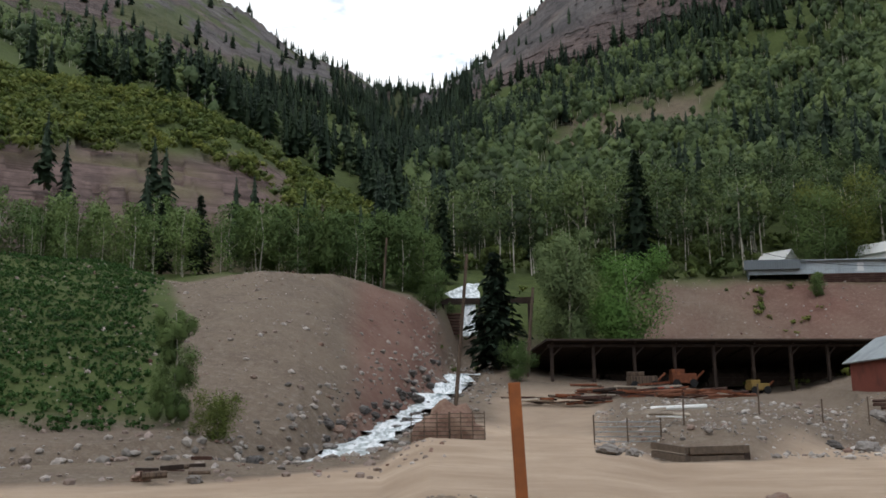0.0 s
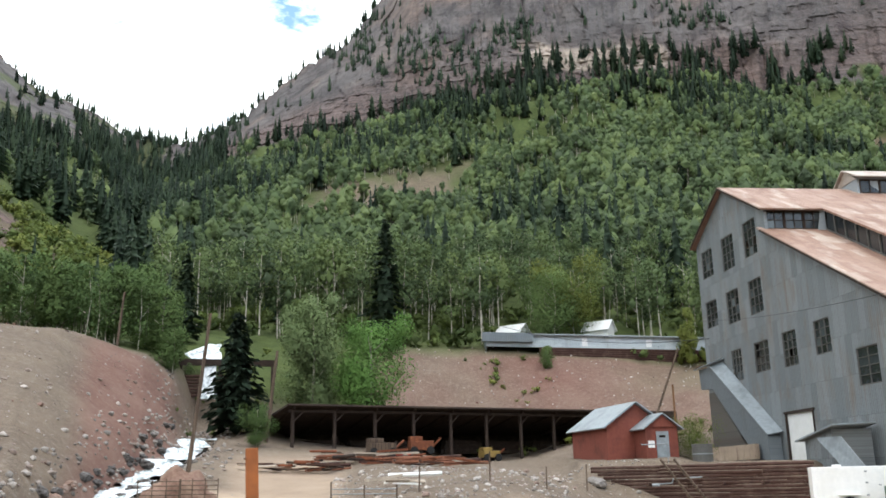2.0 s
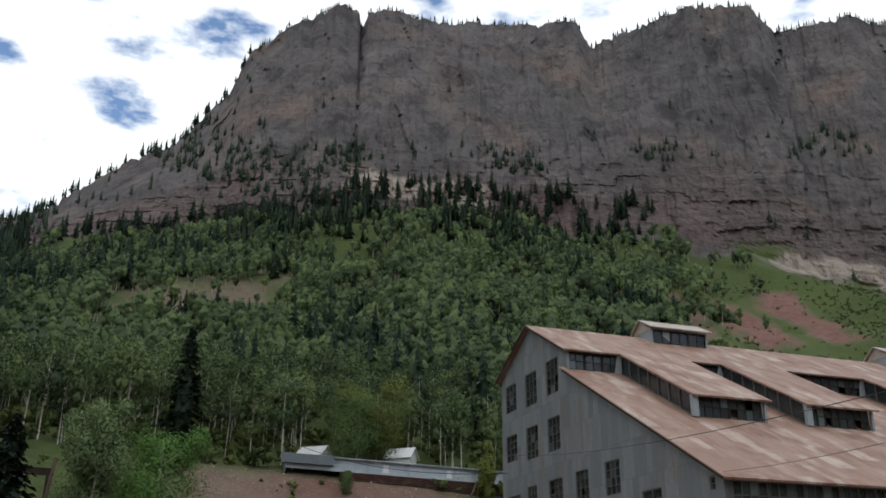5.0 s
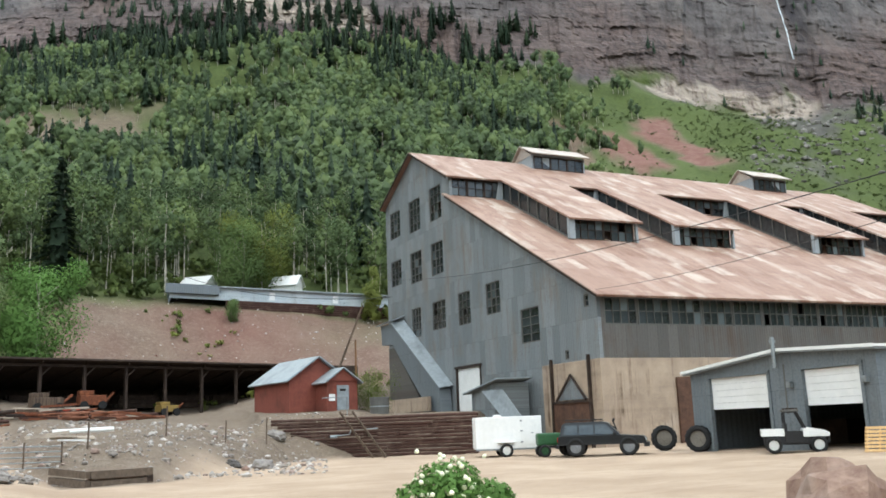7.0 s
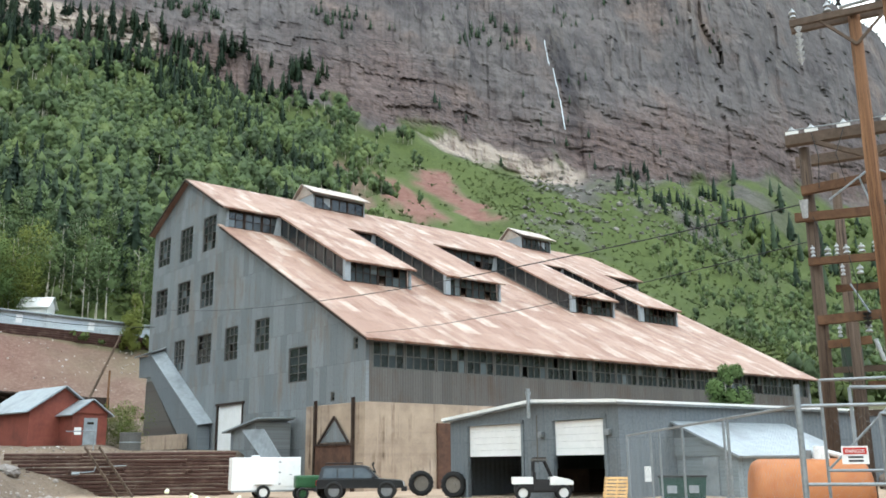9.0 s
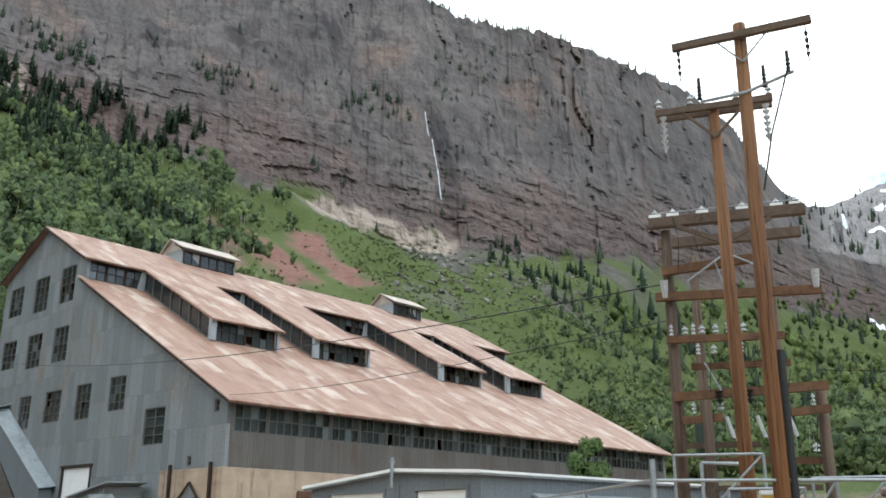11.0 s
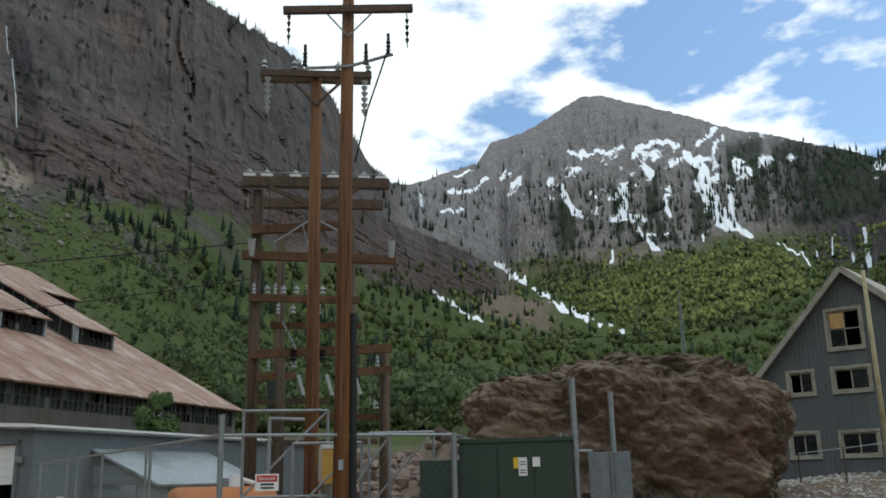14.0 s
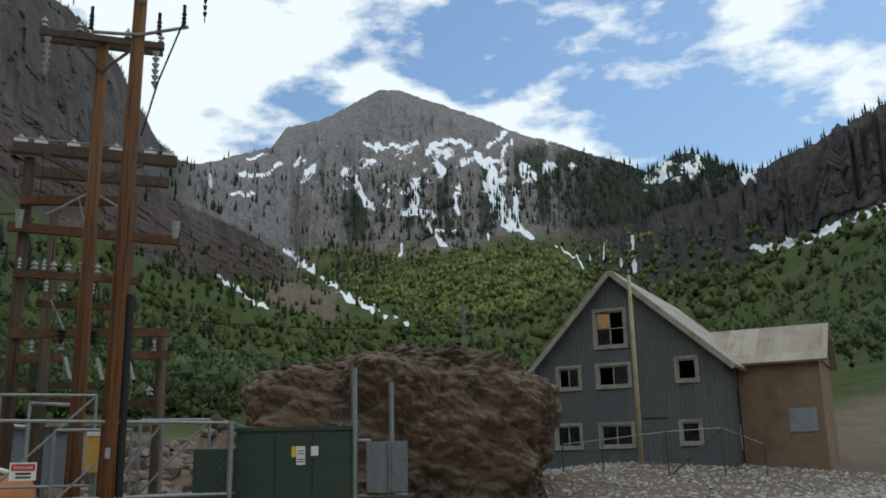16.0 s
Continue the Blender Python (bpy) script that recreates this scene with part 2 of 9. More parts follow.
def fbm(x, y, octaves=5, seed=0, gain=0.5):
    s, a = np.zeros(np.broadcast(x, y).shape), 1.0
    for o in range(octaves):
        s += a * vnoise(x * 2 ** o, y * 2 ** o, seed + o)
        a *= gain
    return s


def smooth(x, a, b):
    t = np.clip((x - a) / (b - a), 0, 1)
    return t * t * (3 - 2 * t)


# Lines of the land, as (bearing clockwise from +y in degrees, distance, height).
LOT_EDGE = [(-34, 26, 0), (-15, 27, 0), (-9, 32, 0), (-5, 38, 0), (-2, 50, 1.0), (3, 55, 0.8), (8, 50, 0.6), (12, 38, 0), (17, 37, 0),
            (22, 46, 0), (24.4, 54, 0), (27, 56, 0), (29.5, 57, 0), (36, 56, 0), (45, 72, 0), (70, 82, 0.3), (84, 36, 0.2), (98, 34, 0), (104, 38, 0.2), (112, 34, 0), (127, 60, 0.5)]
FIRST_RISE = [(-34, 41, 1.4), (-18, 43, 1.5), (-14, 42, 1.0), (-10, 41, 0.2), (-6, 52, 1.2), (-3, 63, 2.8), (0, 75, 4.5), (4, 78, 4.6), (8, 84, 4.5),
              (14, 90, 4.3), (20.5, 96, 4.1), (23, 62, 2.7), (28.5, 60, 2.7), (36, 60, 2.5), (45, 95, 0.3), (70, 100, 0.5), (84, 48, 0.5), (98, 46, 0.6), (104, 44, 1.2), (127, 90, 3)]
MOUND_TOP = [(-34, 85, 15.9), (-22, 85, 15.9), (-17, 78, 13.2), (-12.5, 80, 14.5), (-8, 84, 14.7), (-3.2, 92, 13.6), (-1.5, 96, 12), (0, 106, 9), (1.5, 106, 9),
             (4, 102, 8), (8, 106, 6), (14, 109, 5.5), (21, 114, 5.5), (30, 112, 6.5), (36, 110, 7), (45, 115, 5), (70, 125, 4), (84, 75, 2), (98, 75, 2), (104, 90, 2), (127, 130, 8)]
BANK_TOP = [(-34, 112, 20), (-22, 112, 19), (-12, 112, 19), (-3, 114, 18.3), (0, 116, 18), (4, 122, 18), (8, 125, 18.8), (12, 127, 19.8), (18, 128, 19.4), (24, 130, 18.5),
            (30, 132, 17.3), (36, 132, 17), (45, 150, 15), (70, 180, 14), (84, 150, 8), (98, 150, 8), (112, 140, 6), (127, 180, 20)]
# The lines further off, as (bearing, distance, elevation angle).
HILLSIDE = [(-34, 230, 20.2), (-28, 230, 19.9), (-24, 230, 19.6), (-18, 230, 19.2), (-14, 228, 17.5), (-11, 222, 15.3), (-7.6, 212, 13.4), (-5.5, 200, 12), (-2, 200, 11), (2, 240, 12), (8, 260, 13.5),
            (20, 260, 14), (32, 260, 13.5), (44, 270, 11.5), (52, 290, 10.5), (58, 300, 9.0), (70, 400, 6.5), (81, 500, 5.5), (90, 600, 5.5), (101, 600, 5.5), (112, 500, 6), (127, 350, 8)]
UPSLOPE = [(-34, 420, 22), (-26, 420, 21.2), (-14, 420, 18.4), (-9, 420, 16.6), (-5.5, 420, 15.4), (-2, 420, 16), (2, 420, 17.5), (8, 420, 18.5), (20, 420, 20),
           (32, 420, 19.5), (44, 420, 17.4), (52, 430, 14.8), (58, 450, 13.5), (64, 500, 12.6), (70, 600, 11), (78, 800, 9.4), (84, 1000, 8.3), (90, 1100, 8.5),
           (95, 1200, 8.5), (102, 1100, 9), (108, 900, 9.2), (112, 800, 9.5), (117, 700, 10), (127, 500, 12)]
CLIFF_FOOT = [(-34, 620, 24), (-20, 620, 22.5), (-12, 640, 20), (-7.7, 640, 19), (-4, 640, 17.5), (-1, 560, 18.5), (2, 540, 20.5), (8, 540, 22), (15, 540, 23.5),
              (20, 530, 24.0), (26, 520, 23.4), (34, 520, 23.0), (41, 530, 22.3), (48, 540, 19.8), (51, 550, 18.2), (56, 560, 17.3), (60, 600, 16.6), (64, 650, 16.6),
              (69, 760, 16.4), (74, 900, 14.4), (78.5, 1100, 12.7), (82, 1300, 11.6), (85, 1500, 11.2), (87.5, 1700, 11.5), (90, 1800, 12.2), (96, 1800, 13.5), (102, 1700, 13.5),
              (106, 1500, 12), (110, 1200, 10.5), (114, 950, 11), (117, 850, 11.5), (121, 800, 13), (127, 750, 15)]
LEDGE = [(-34, 720, 27), (-20, 720, 25), (-12, 740, 22.2), (-7.7, 740, 20.5), (-4, 740, 18.3), (-1, 640, 19.0), (2, 620, 21.2), (8, 600, 24.3), (15, 590, 27.5), (20, 585, 28.2),
         (26, 580, 28), (34, 580, 27.5), (41, 590, 27), (48, 600, 25.5), (56, 620, 24), (64, 720, 22.5), (69, 820, 22), (74, 960, 20.5), (78.5, 1160, 16.8), (80.4, 1300, 15.9), (83, 1420, 14.9),
         (85.7, 1620, 13.6), (87.4, 1800, 12.4), (88.4, 2000, 16.5), (90, 2150, 18), (96, 2150, 18.7), (102, 2050, 17.6), (106, 1950, 16), (110, 1700, 14.4), (112, 1500, 15.0), (114.8, 1250, 15.5), (117, 1000, 15.9), (121, 880, 17.3), (127, 820, 19)]
SKYLINE = [(-34, 900, 30.5), (-20, 900, 27.2), (-15.1, 900, 25.3), (-13.5, 900, 24.6), (-11.3, 900, 23.1), (-10.2, 900, 22.4), (-9.1, 900, 22.2), (-7.2, 900, 21.7), (-6, 880, 21.1), (-5.2, 860, 20.5), (-4.2, 780, 20.4), (-2.4, 740, 20.2), (-1.1, 740, 20.5),
           (1, 740, 21.7), (2.1, 740, 22.1), (2.8, 740, 22.9), (4, 740, 24.0), (5.5, 740, 25.1), (8.8, 740, 27), (11.9, 740, 30.4), (13.1, 740, 33), (16.2, 740, 35.2), (19.4, 740, 36.5), (20.7, 740, 36), (20.9, 740, 35),
           (21.4, 740, 36), (22.7, 740, 36.3), (26.9, 740, 35.6), (36.9, 740, 35.4), (37.7, 740, 33.8), (44.6, 740, 35.4), (48.8, 740, 34.9), (50.2, 740, 33.1), (55, 750, 33), (58, 760, 31.5)]
SKYLINE_EAST = [(64.5, 800, 30.3), (69.8, 900, 28), (73.6, 1040, 26), (76, 1150, 23.8), (77.4, 1250, 21.6), (78.7, 1400, 19.5), (80, 1700, 18.5), (81.2, 2100, 18.4), (82.9, 2400, 18.9), (85.7, 2700, 19.6), (86.7, 2700, 20.9), (88.6, 2700, 21.3), (90, 2700, 21.9),
                (91.9, 2700, 22.9), (92.8, 2700, 23.3), (94, 2700, 23.3), (96.8, 2700, 22.4), (99.8, 2700, 21.4), (102.3, 2700, 20.3), (104.2, 2700, 19.8), (106.3, 2500, 19.0), (108.4, 2350, 18.3), (110.1, 2250, 17.5), (111.2, 2150, 18.2),
                (112.8, 2000, 18.5), (114.3, 1800, 17.7), (116.2, 1400, 16.7), (116.8, 1250, 16.9), (117.6, 1150, 17.4), (120, 1060, 18.2), (122, 1020, 18.9), (124.2, 1000, 19.8), (128, 980, 21.3)]
# Snow tongues and the white water below them: width, and a line of (bearing, elevation), all in degrees.
SNOW = [(0.13, [(91.8, 20.0), (92.3, 19.7), (94.1, 19.7), (95.3, 19.9)]), (0.2, [(95.8, 19.5), (96.5, 20.0), (98.1, 19.9), (98.6, 19.5)]),
        (0.3, [(99.3, 19.2), (100.1, 18.3), (100.0, 17.4), (100.4, 16.4)]), (0.42, [(100.4, 16.4), (100.7, 15.4), (101.4, 14.7)]), (0.2, [(101.4, 14.7), (102.5, 13.9)]), (0.28, [(101.6, 16.8), (101.7, 15.8), (101.2, 15.3)]),
        (0.16, [(95.1, 17.7), (95.1, 17.0)]), (0.3, [(95.1, 17.0), (95.0, 16.4), (94.7, 15.7)]), (0.22, [(94.2, 15.5), (96.1, 15.6)]), (0.22, [(91.4, 17.7), (91.6, 16.9), (92.2, 16.1)]),
        (0.13, [(97.8, 17.3), (97.9, 15.5)]), (0.08, [(93.3, 17.5), (93.3, 16.0)]), (0.14, [(83.7, 17.9), (85.0, 17.9), (86.5, 18.6)]), (0.12, [(87.1, 18.4), (87.6, 19.0)]), (0.12, [(83.3, 16.5), (84.6, 16.8)]), (0.08, [(84.2, 18.8), (85.5, 19.1)]),
        (0.12, [(95.8, 15.0), (96.3, 14.2), (97.1, 13.5)]), (0.14, [(94.1, 13.9), (94.1, 13.0)]), (0.06, [(96.3, 14.4), (97.8, 14.4)]), (0.1, [(100.0, 14.3), (99.8, 13.7)]),
        (0.12, [(86.5, 13.6), (87.5, 12.7), (89.1, 11.6)]), (0.16, [(89.1, 11.6), (90.3, 10.7), (91.6, 9.9), (92.6, 9.5)]), (0.1, [(92.6, 9.5), (93.9, 9.0), (94.8, 8.5)]), (0.1, [(82.7, 11.6), (84.3, 10.3), (85.8, 9.7)]),
        (0.14, [(100.0, 19.7), (100.8, 20.1), (101.2, 20.5)]), (0.16, [(100.8, 19.1), (101.4, 19.8)]), (0.07, [(104.1, 13.3), (105.6, 12.0)]), (0.22, [(115.9, 12.2), (117.4, 12.2), (119.0, 12.5), (120.6, 13.0), (123.4, 13.8)])]
CLIFF_TOP_EAST = [(104, 14.0), (109, 14.2), (111.7, 15.0), (114.8, 15.5), (116.5, 16.7), (118, 17.8), (127, 21)]
BREAKS = [84, 20, 30, 16, 30, 22, 22, 50, 52, 6]


def spread(line, b, angled):
    """Distance and height of a line of the land at the bearings b; beyond the drawn part it keeps its last value."""
    a = np.array(line, float)
    r, v = np.interp(b, a[:, 0], a[:, 1]), np.interp(b, a[:, 0], a[:, 2])
    return r, (EYE[2] + r * np.tan(np.radians(v)) if angled else v)


def land_lines(b):
    rows = [(np.full(b.shape, 0.02), np.zeros(b.shape))]
    rows += [spread(c, b, False) for c in (LOT_EDGE, FIRST_RISE, MOUND_TOP, BANK_TOP)]
    rows += [spread(c, b, True) for c in (HILLSIDE, UPSLOPE, CLIFF_FOOT, LEDGE, SKYLINE + SKYLINE_EAST)]
    r, z = rows[-1]
    rows.append((r * 1.35, z * 0.8))
    R, Z = np.array([p[0] for p in rows]), np.array([p[1] for p in rows])
    # behind the camera the valley floor runs on and low hills close it
    back = smooth(np.abs(b - 46), 92, 125)
    k = np.arange(len(R))[:, None]
    far_r = np.array([0.02, 30, 60, 120, 200, 350, 550, 800, 1100, 1500, 2200])[:, None]
    far_z = np.array([0, 0, 0, 1, 3, 20, 60, 120, 200, 260, 200])[:, None]
    return R + (far_r - R) * back, Z + (far_z - Z) * back


CREEK = [(0.8, 108), (0.0, 92), (-0.9, 78), (-2.4, 68), (-3.6, 58), (-4.9, 50), (-6.2, 42), (-9.5, 35), (-16, 30.5), (-22, 29)]


def creek_line(x, y):
    """Distance from the creek's middle, in plan."""
    best = np.full(np.shape(x), 1e9)
    for (ax, ay), (bx, by) in zip(CREEK, CREEK[1:]):
        dx, dy = bx - ax, by - ay
        t = np.clip(((x - ax) * dx + (y - ay) * dy) / (dx * dx + dy * dy), 0, 1)
        best = np.minimum(best, np.hypot(x - ax - t * dx, y - ay - t * dy))
    return best


def relief(x, y, b, r, z):
    """Unevenness that the broad lines leave out."""
    z = z + 0.12 * smooth(b, 47, 62) * smooth(r, 22, 40) * (1 - smooth(r, 50, 70)) * (1 - smooth(b, 72, 82))
    z = z + fbm(x * 0.4, y * 0.4, 4, 3) * 0.10 * smooth(r, 12, 30)
    berm = np.exp(-((r - 10.5 - 2 * fbm(b * 0.1, r * 0, 2, 5)) / 1.5) ** 2) * smooth(b, -40, -34) * (1 - smooth(b, 34, 46))
    z = z + berm * (0.46 + 0.22 * fbm(x * 0.5, y * 0.5, 4, 9) + 0.13 * fbm(x * 2.0, y * 2.0, 4, 19) + 0.4 * np.exp(-((b + 19.1) / 1.6) ** 2) + 0.32 * np.exp(-((b - 18.3) / 1.3) ** 2) + 0.18 * np.exp(-((b - 14) / 2.5) ** 2) + 0.1 * np.exp(-((b + 10.7) / 0.8) ** 2))
    past = r - np.interp(b, [p[0] for p in LOT_EDGE], [p[1] for p in LOT_EDGE])
    z = z + 0.75 * box_mask(b, 9.5, 21.5, 2.0) * smooth(past, 0, 5) * (1 - smooth(past, 18, 42))
    z = z + (2.4 + 2.5 * fbm(x * 0.3, y * 0.3, 4, 15)) * box_mask(b, 76, 85, 2.0) * box_mask(r, 52, 66, 6)
    z = z - np.maximum(z - 2.55, 0) * box_mask(b, 29.5, 38, 1.0) * box_mask(r, 56, 84, 4)
    c = creek_line(x, y)
    z = z - 0.9 * (1 - smooth(c, 0.9, 2.6)) * smooth(r, 22, 30)
    return z + fbm(x * 0.08, y * 0.08, 4, 11) * 1.6 * smooth(r, 60, 110)


def swells(x, y, s):
    """Hummocks of the upper slopes."""
    return fbm(x * 0.02, y * 0.02, 5, 51) * 14 * box_mask(s, 5.2, 7.2, 0.5)


def ground_at(x, y):
    """Height of the land at points of the plan."""
    x, y = np.atleast_1d(np.asarray(x, float)), np.atleast_1d(np.asarray(y, float))
    b, r = np.degrees(np.arctan2(x, y)), np.hypot(x, y)
    b = np.where(b < -134, b + 360, b)
    R, Z = land_lines(b)
    z, s = np.zeros(b.shape), np.zeros(b.shape)
    for k in range(len(R) - 1):
        t = np.clip((r - R[k]) / (R[k + 1] - R[k]), 0, 1)
        z = np.where(r >= R[k], Z[k] + t * (Z[k + 1] - Z[k]), z)
        s = np.where(r >= R[k], k + t, s)
    return relief(x, y, b, r, z) + swells(x, y, s)


def raw_mesh(name, verts, faces, mat, smooth_faces=True):
    """A mesh from arrays of corners and of faces with the same number of corners each."""
    me = bpy.data.meshes.new(name)
    n, k = faces.shape
    me.vertices.add(len(verts)), me.loops.add(n * k), me.polygons.add(n)
    me.vertices.foreach_set("co", np.asarray(verts, np.float32).ravel())
    me.loops.foreach_set("vertex_index", faces.astype(np.int32).ravel())
    me.polygons.foreach_set("loop_start", np.arange(0, n * k, k, dtype=np.int32))
    me.polygons.foreach_set("use_smooth", np.full(n, smooth_faces))
    me.update(calc_edges=True)
    me.materials.append(mat)
    return me


def box_mask(v, a, b, soft):
    return smooth(v, a - soft, a + soft) * (1 - smooth(v, b - soft, b + soft))


GRID = {}


def build_ground():
    b = np.concatenate([np.arange(-134, -34, 2.0), np.arange(-34, 128, 0.16), np.arange(128, 226.1, 2.0)])
    R, Z = land_lines(b)
    rr, zz, ss = [], [], []
    for k, n in enumerate(BREAKS):
        for i in range(n + (k == len(BREAKS) - 1)):
            t = i / n
            t2 = t ** 1.5 if k == 0 else t
            rr.append(R[k] + (R[k + 1] - R[k]) * t2), zz.append(Z[k] + (Z[k + 1] - Z[k]) * t2), ss.append(np.full(b.shape, k + t))
    r, z, s = np.array(rr), np.array(zz), np.array(ss)
    B = np.broadcast_to(b, r.shape)
    x, y = r * np.sin(np.radians(B)), r * np.cos(np.radians(B))
    z = relief(x, y, B, r, z)
    arc = B * 10.5
    cliff = box_mask(s, 7.0, 9.0, 0.12)
    west = 1 - smooth(B, -4, 3)
    peak = np.maximum(smooth(B, 86.3, 88.3), smooth(B, 79.5, 82) * smooth(s, 7.95, 8.1))
    # buttresses and gullies push the face in and out; ledges step it
    size = np.minimum(r, 1800) / 560
    ridge = np.abs(fbm(arc * 0.03, s * 0.35, 4, 21)) * 2
    warp = fbm(arc * 0.02, z * 0.02, 3, 25) * 0.5

    def blocks(w, h, seed, bend=0.8):
        """Upright blocks, each standing out of the face by its own amount."""
        row = np.floor(z / h + 0.5 * (bend == 0) + fbm(arc * 0.01, z * 0.004, 3, seed) * bend)
        col = np.floor(arc / w + warp + 7.3 * hash2(row.astype(np.int64), row.astype(np.int64) * 0 + seed, 3))
        return hash2(col.astype(np.int64), row.astype(np.int64), seed) - 0.5

    low = 1 - smooth(s + 0.25 * fbm(arc * 0.02, s, 3, 77), 7.55, 7.95)
    pillars = blocks(34, 4000, 5, 0) * 11 + blocks(13, 4000, 6, 0) * 6 + blocks(5.5, 60, 7) * 2.6 + blocks(2.6, 24, 8) * 1.5
    strata = blocks(60, 9, 15) * 3.4 + blocks(16, 14, 16) * 3.4 + blocks(5, 6, 17) * 2.4
    bl = pillars * (1 - 0.55 * low) + strata * (0.25 + 0.75 * low)
    push = (ridge * 7 - 2 + bl + fbm(arc * 0.12, z * 0.008, 5, 41, 0.6) * 4 + fbm(z * 0.09, arc * 0.008, 4, 31) * 3 * low) * cliff * np.minimum(size, 1.6) * (1 - 0.35 * west) * (1 - 0.75 * peak * (1 - smooth(B, 104, 107)))
    el = (z - EYE[2]) / r
    r2 = r + push
    keep = 0.9
    z = z + (el * r2 + EYE[2] - z) * keep * cliff
    x, y = r2 * np.sin(np.radians(B)), r2 * np.cos(np.radians(B))
    z = z + 0.9 * (np.floor(z / 5.5 + fbm(arc * 0.03, z * 0.05, 3, 53) * 1.5) * 5.5 - z) * 0.4 * (1 - smooth(B, -9, -5)) * box_mask(s, 4.05, 4.6, 0.08)
    z = z + swells(x, y, s) + np.abs(fbm(arc * 0.15, r * 0.004, 5, 55)) * 44 * peak * box_mask(s, 7.2, 8.8, 0.3) - 10 * peak * box_mask(s, 7.2, 9.0, 0.3)
    z = z + fbm(arc * 0.5, s * 2, 4, 57) * 5 * np.exp(-((s - 9) / 0.25) ** 2)
    e = np.degrees(np.arctan2(z - EYE[2], np.hypot(x, y)))
    GRID.update(b=b, e=e, x=x, y=y, z=z)
    nz, nw = fbm(x * 0.05, y * 0.05, 5, 61), fbm(x * 0.012, y * 0.012, 5, 71)
    lot = (1 - smooth(s + 0.25 * nz, 0.98, 1.12)) * 1.0
    lot = lot * (1 - 0.85 * box_mask(r, 6, 13.0, 1.2) * (1 - smooth(B, 36, 46)))
    lot = np.maximum(lot, box_mask(B, 2, 8.5, 1.2) * (1 - smooth(s, 1.6, 2.0)) * 0.7)
    grass = smooth(s + nz * 0.4, 3.2, 3.6)
    grass = np.maximum(grass, (1 - smooth(B + 2.2 * nz + 1.6 * (s - 2.5), -18.2, -17.2)) * smooth(s + 0.1 * nz, 1.98, 2.05))
    bank = box_mask(B, 10.5, 33, 1.0) * box_mask(s, 2.9, 4.0, 0.06)
    grass = grass * (1 - np.clip(bank * (1.0 + 0.8 * nz), 0, 1))
    grass = np.maximum(grass, box_mask(B + 2.5 * nz - (2.9 - s) * 4, -10.2, -7.2, 0.8) * box_mask(s + 0.3 * nz, 2.7, 3.3, 0.1) * smooth(nz, -0.35, 0.1))
    hill = (1 - smooth(B + nz * 4, -9, -5)) * box_mask(s, 3.95, 5.0, 0.08) * (1 - smooth(e + nz * 1.5, 15.4, 16.6))
    grass = grass * (1 - hill * (0.75 + 0.5 * nz))
    clearing = box_mask(B + nz * 2, 6.2, 16.5, 0.8) * box_mask(e - 0.16 * (B - 11) + nz * 1.0, 16.6, 18.7, 0.3)
    lobes = np.maximum(box_mask(B - (17.5 - e) * 1.2 + nz * 1.2, 43.9, 46.1, 0.35), box_mask(B - (17.5 - e) * 1.4 + nz * 1.2, 46.9, 49.2, 0.35))
    scar = lobes * box_mask(e + nz * 1.0, 14.6, 17.8, 0.25)
    track = box_mask(B - (18.3 - e) * 0.9 + nz, 41.2, 42.6, 0.35) * box_mask(e, 14.5, 18.6, 0.3)
    grass = grass * (1 - 0.8 * clearing) * (1 - scar) * (1 - 0.8 * track)
    grass = grass * (1 - 0.75 * box_mask(B, 84, 97, 1.5) * box_mask(e + nw, 12.4, 16.5, 0.5) * smooth(nw + nz, -0.2, 0.2))
    flank = box_mask(B, 86.5, 110, 1.0) * smooth(e + 1.5 * nw, 13.0, 14.4)
    grass = grass * (1 - 0.88 * flank)
    fan = box_mask(B + nz, 85.2, 90.2, 0.7) * box_mask(e + (B - 85) * 0.35 + nz, 10.4, 12.4, 0.3)
    grass = grass * (1 - 0.95 * fan)
    rock = np.clip(box_mask(s + nz * 0.35, 6.95, 9.6, 0.1) - peak * smooth(8.1 - s + nw, 0.0, 0.9) * (1 - smooth(B, 104, 108)), 0, 1)
    rock = rock * (1 - west * smooth(nz + 0.15, 0.1, 0.35) * 0.7)
    rock = np.maximum(rock, flank * (0.75 + 0.5 * nw))
    boulders = box_mask(B, 54, 70, 2.5) * box_mask(s, 5.9, 7.0, 0.3) * smooth(nw + nz * 0.5, -0.1, 0.15)
    rock = np.maximum(rock, boulders * 0.85)
    ledges = (1 - smooth(B + nz * 4, -9, -5)) * box_mask(s + nz * 0.3, 4.0, 5.0, 0.08) * (1 - smooth(e + nz * 1.5, 15.4, 16.6))
    rock = np.maximum(rock, ledges * smooth(nz + 0.35 * np.sin(z * 0.9 + 3 * nw) + 0.4 * nw, -0.4, -0.05))
    red_rock = np.maximum(ledges * 0.9, cliff * (1 - smooth(s + nw * 0.6, 7.35, 8.0)) * 0.58 * (1 - peak))
    pale = (box_mask(B + nz, 20.2, 30, 0.5) * box_mask(e + 0.1 * (B - 27) + 0.6 * nz, 24.6, 26.0, 0.2) + box_mask(B + 2 * nz, 46.8, 58, 0.8) * box_mask(e + 0.26 * (B - 50) + nz, 18.5, 19.7, 0.25)) * smooth(nz + 0.5 * nw, -0.5, -0.2) * smooth(s, 6.85, 6.95)
    rock = np.maximum(rock, pale)
    red = np.maximum(np.maximum(scar, 0.4 * track), bank * (0.06 + 0.42 * box_mask(B, 19, 32, 4) + 0.9 * nz))
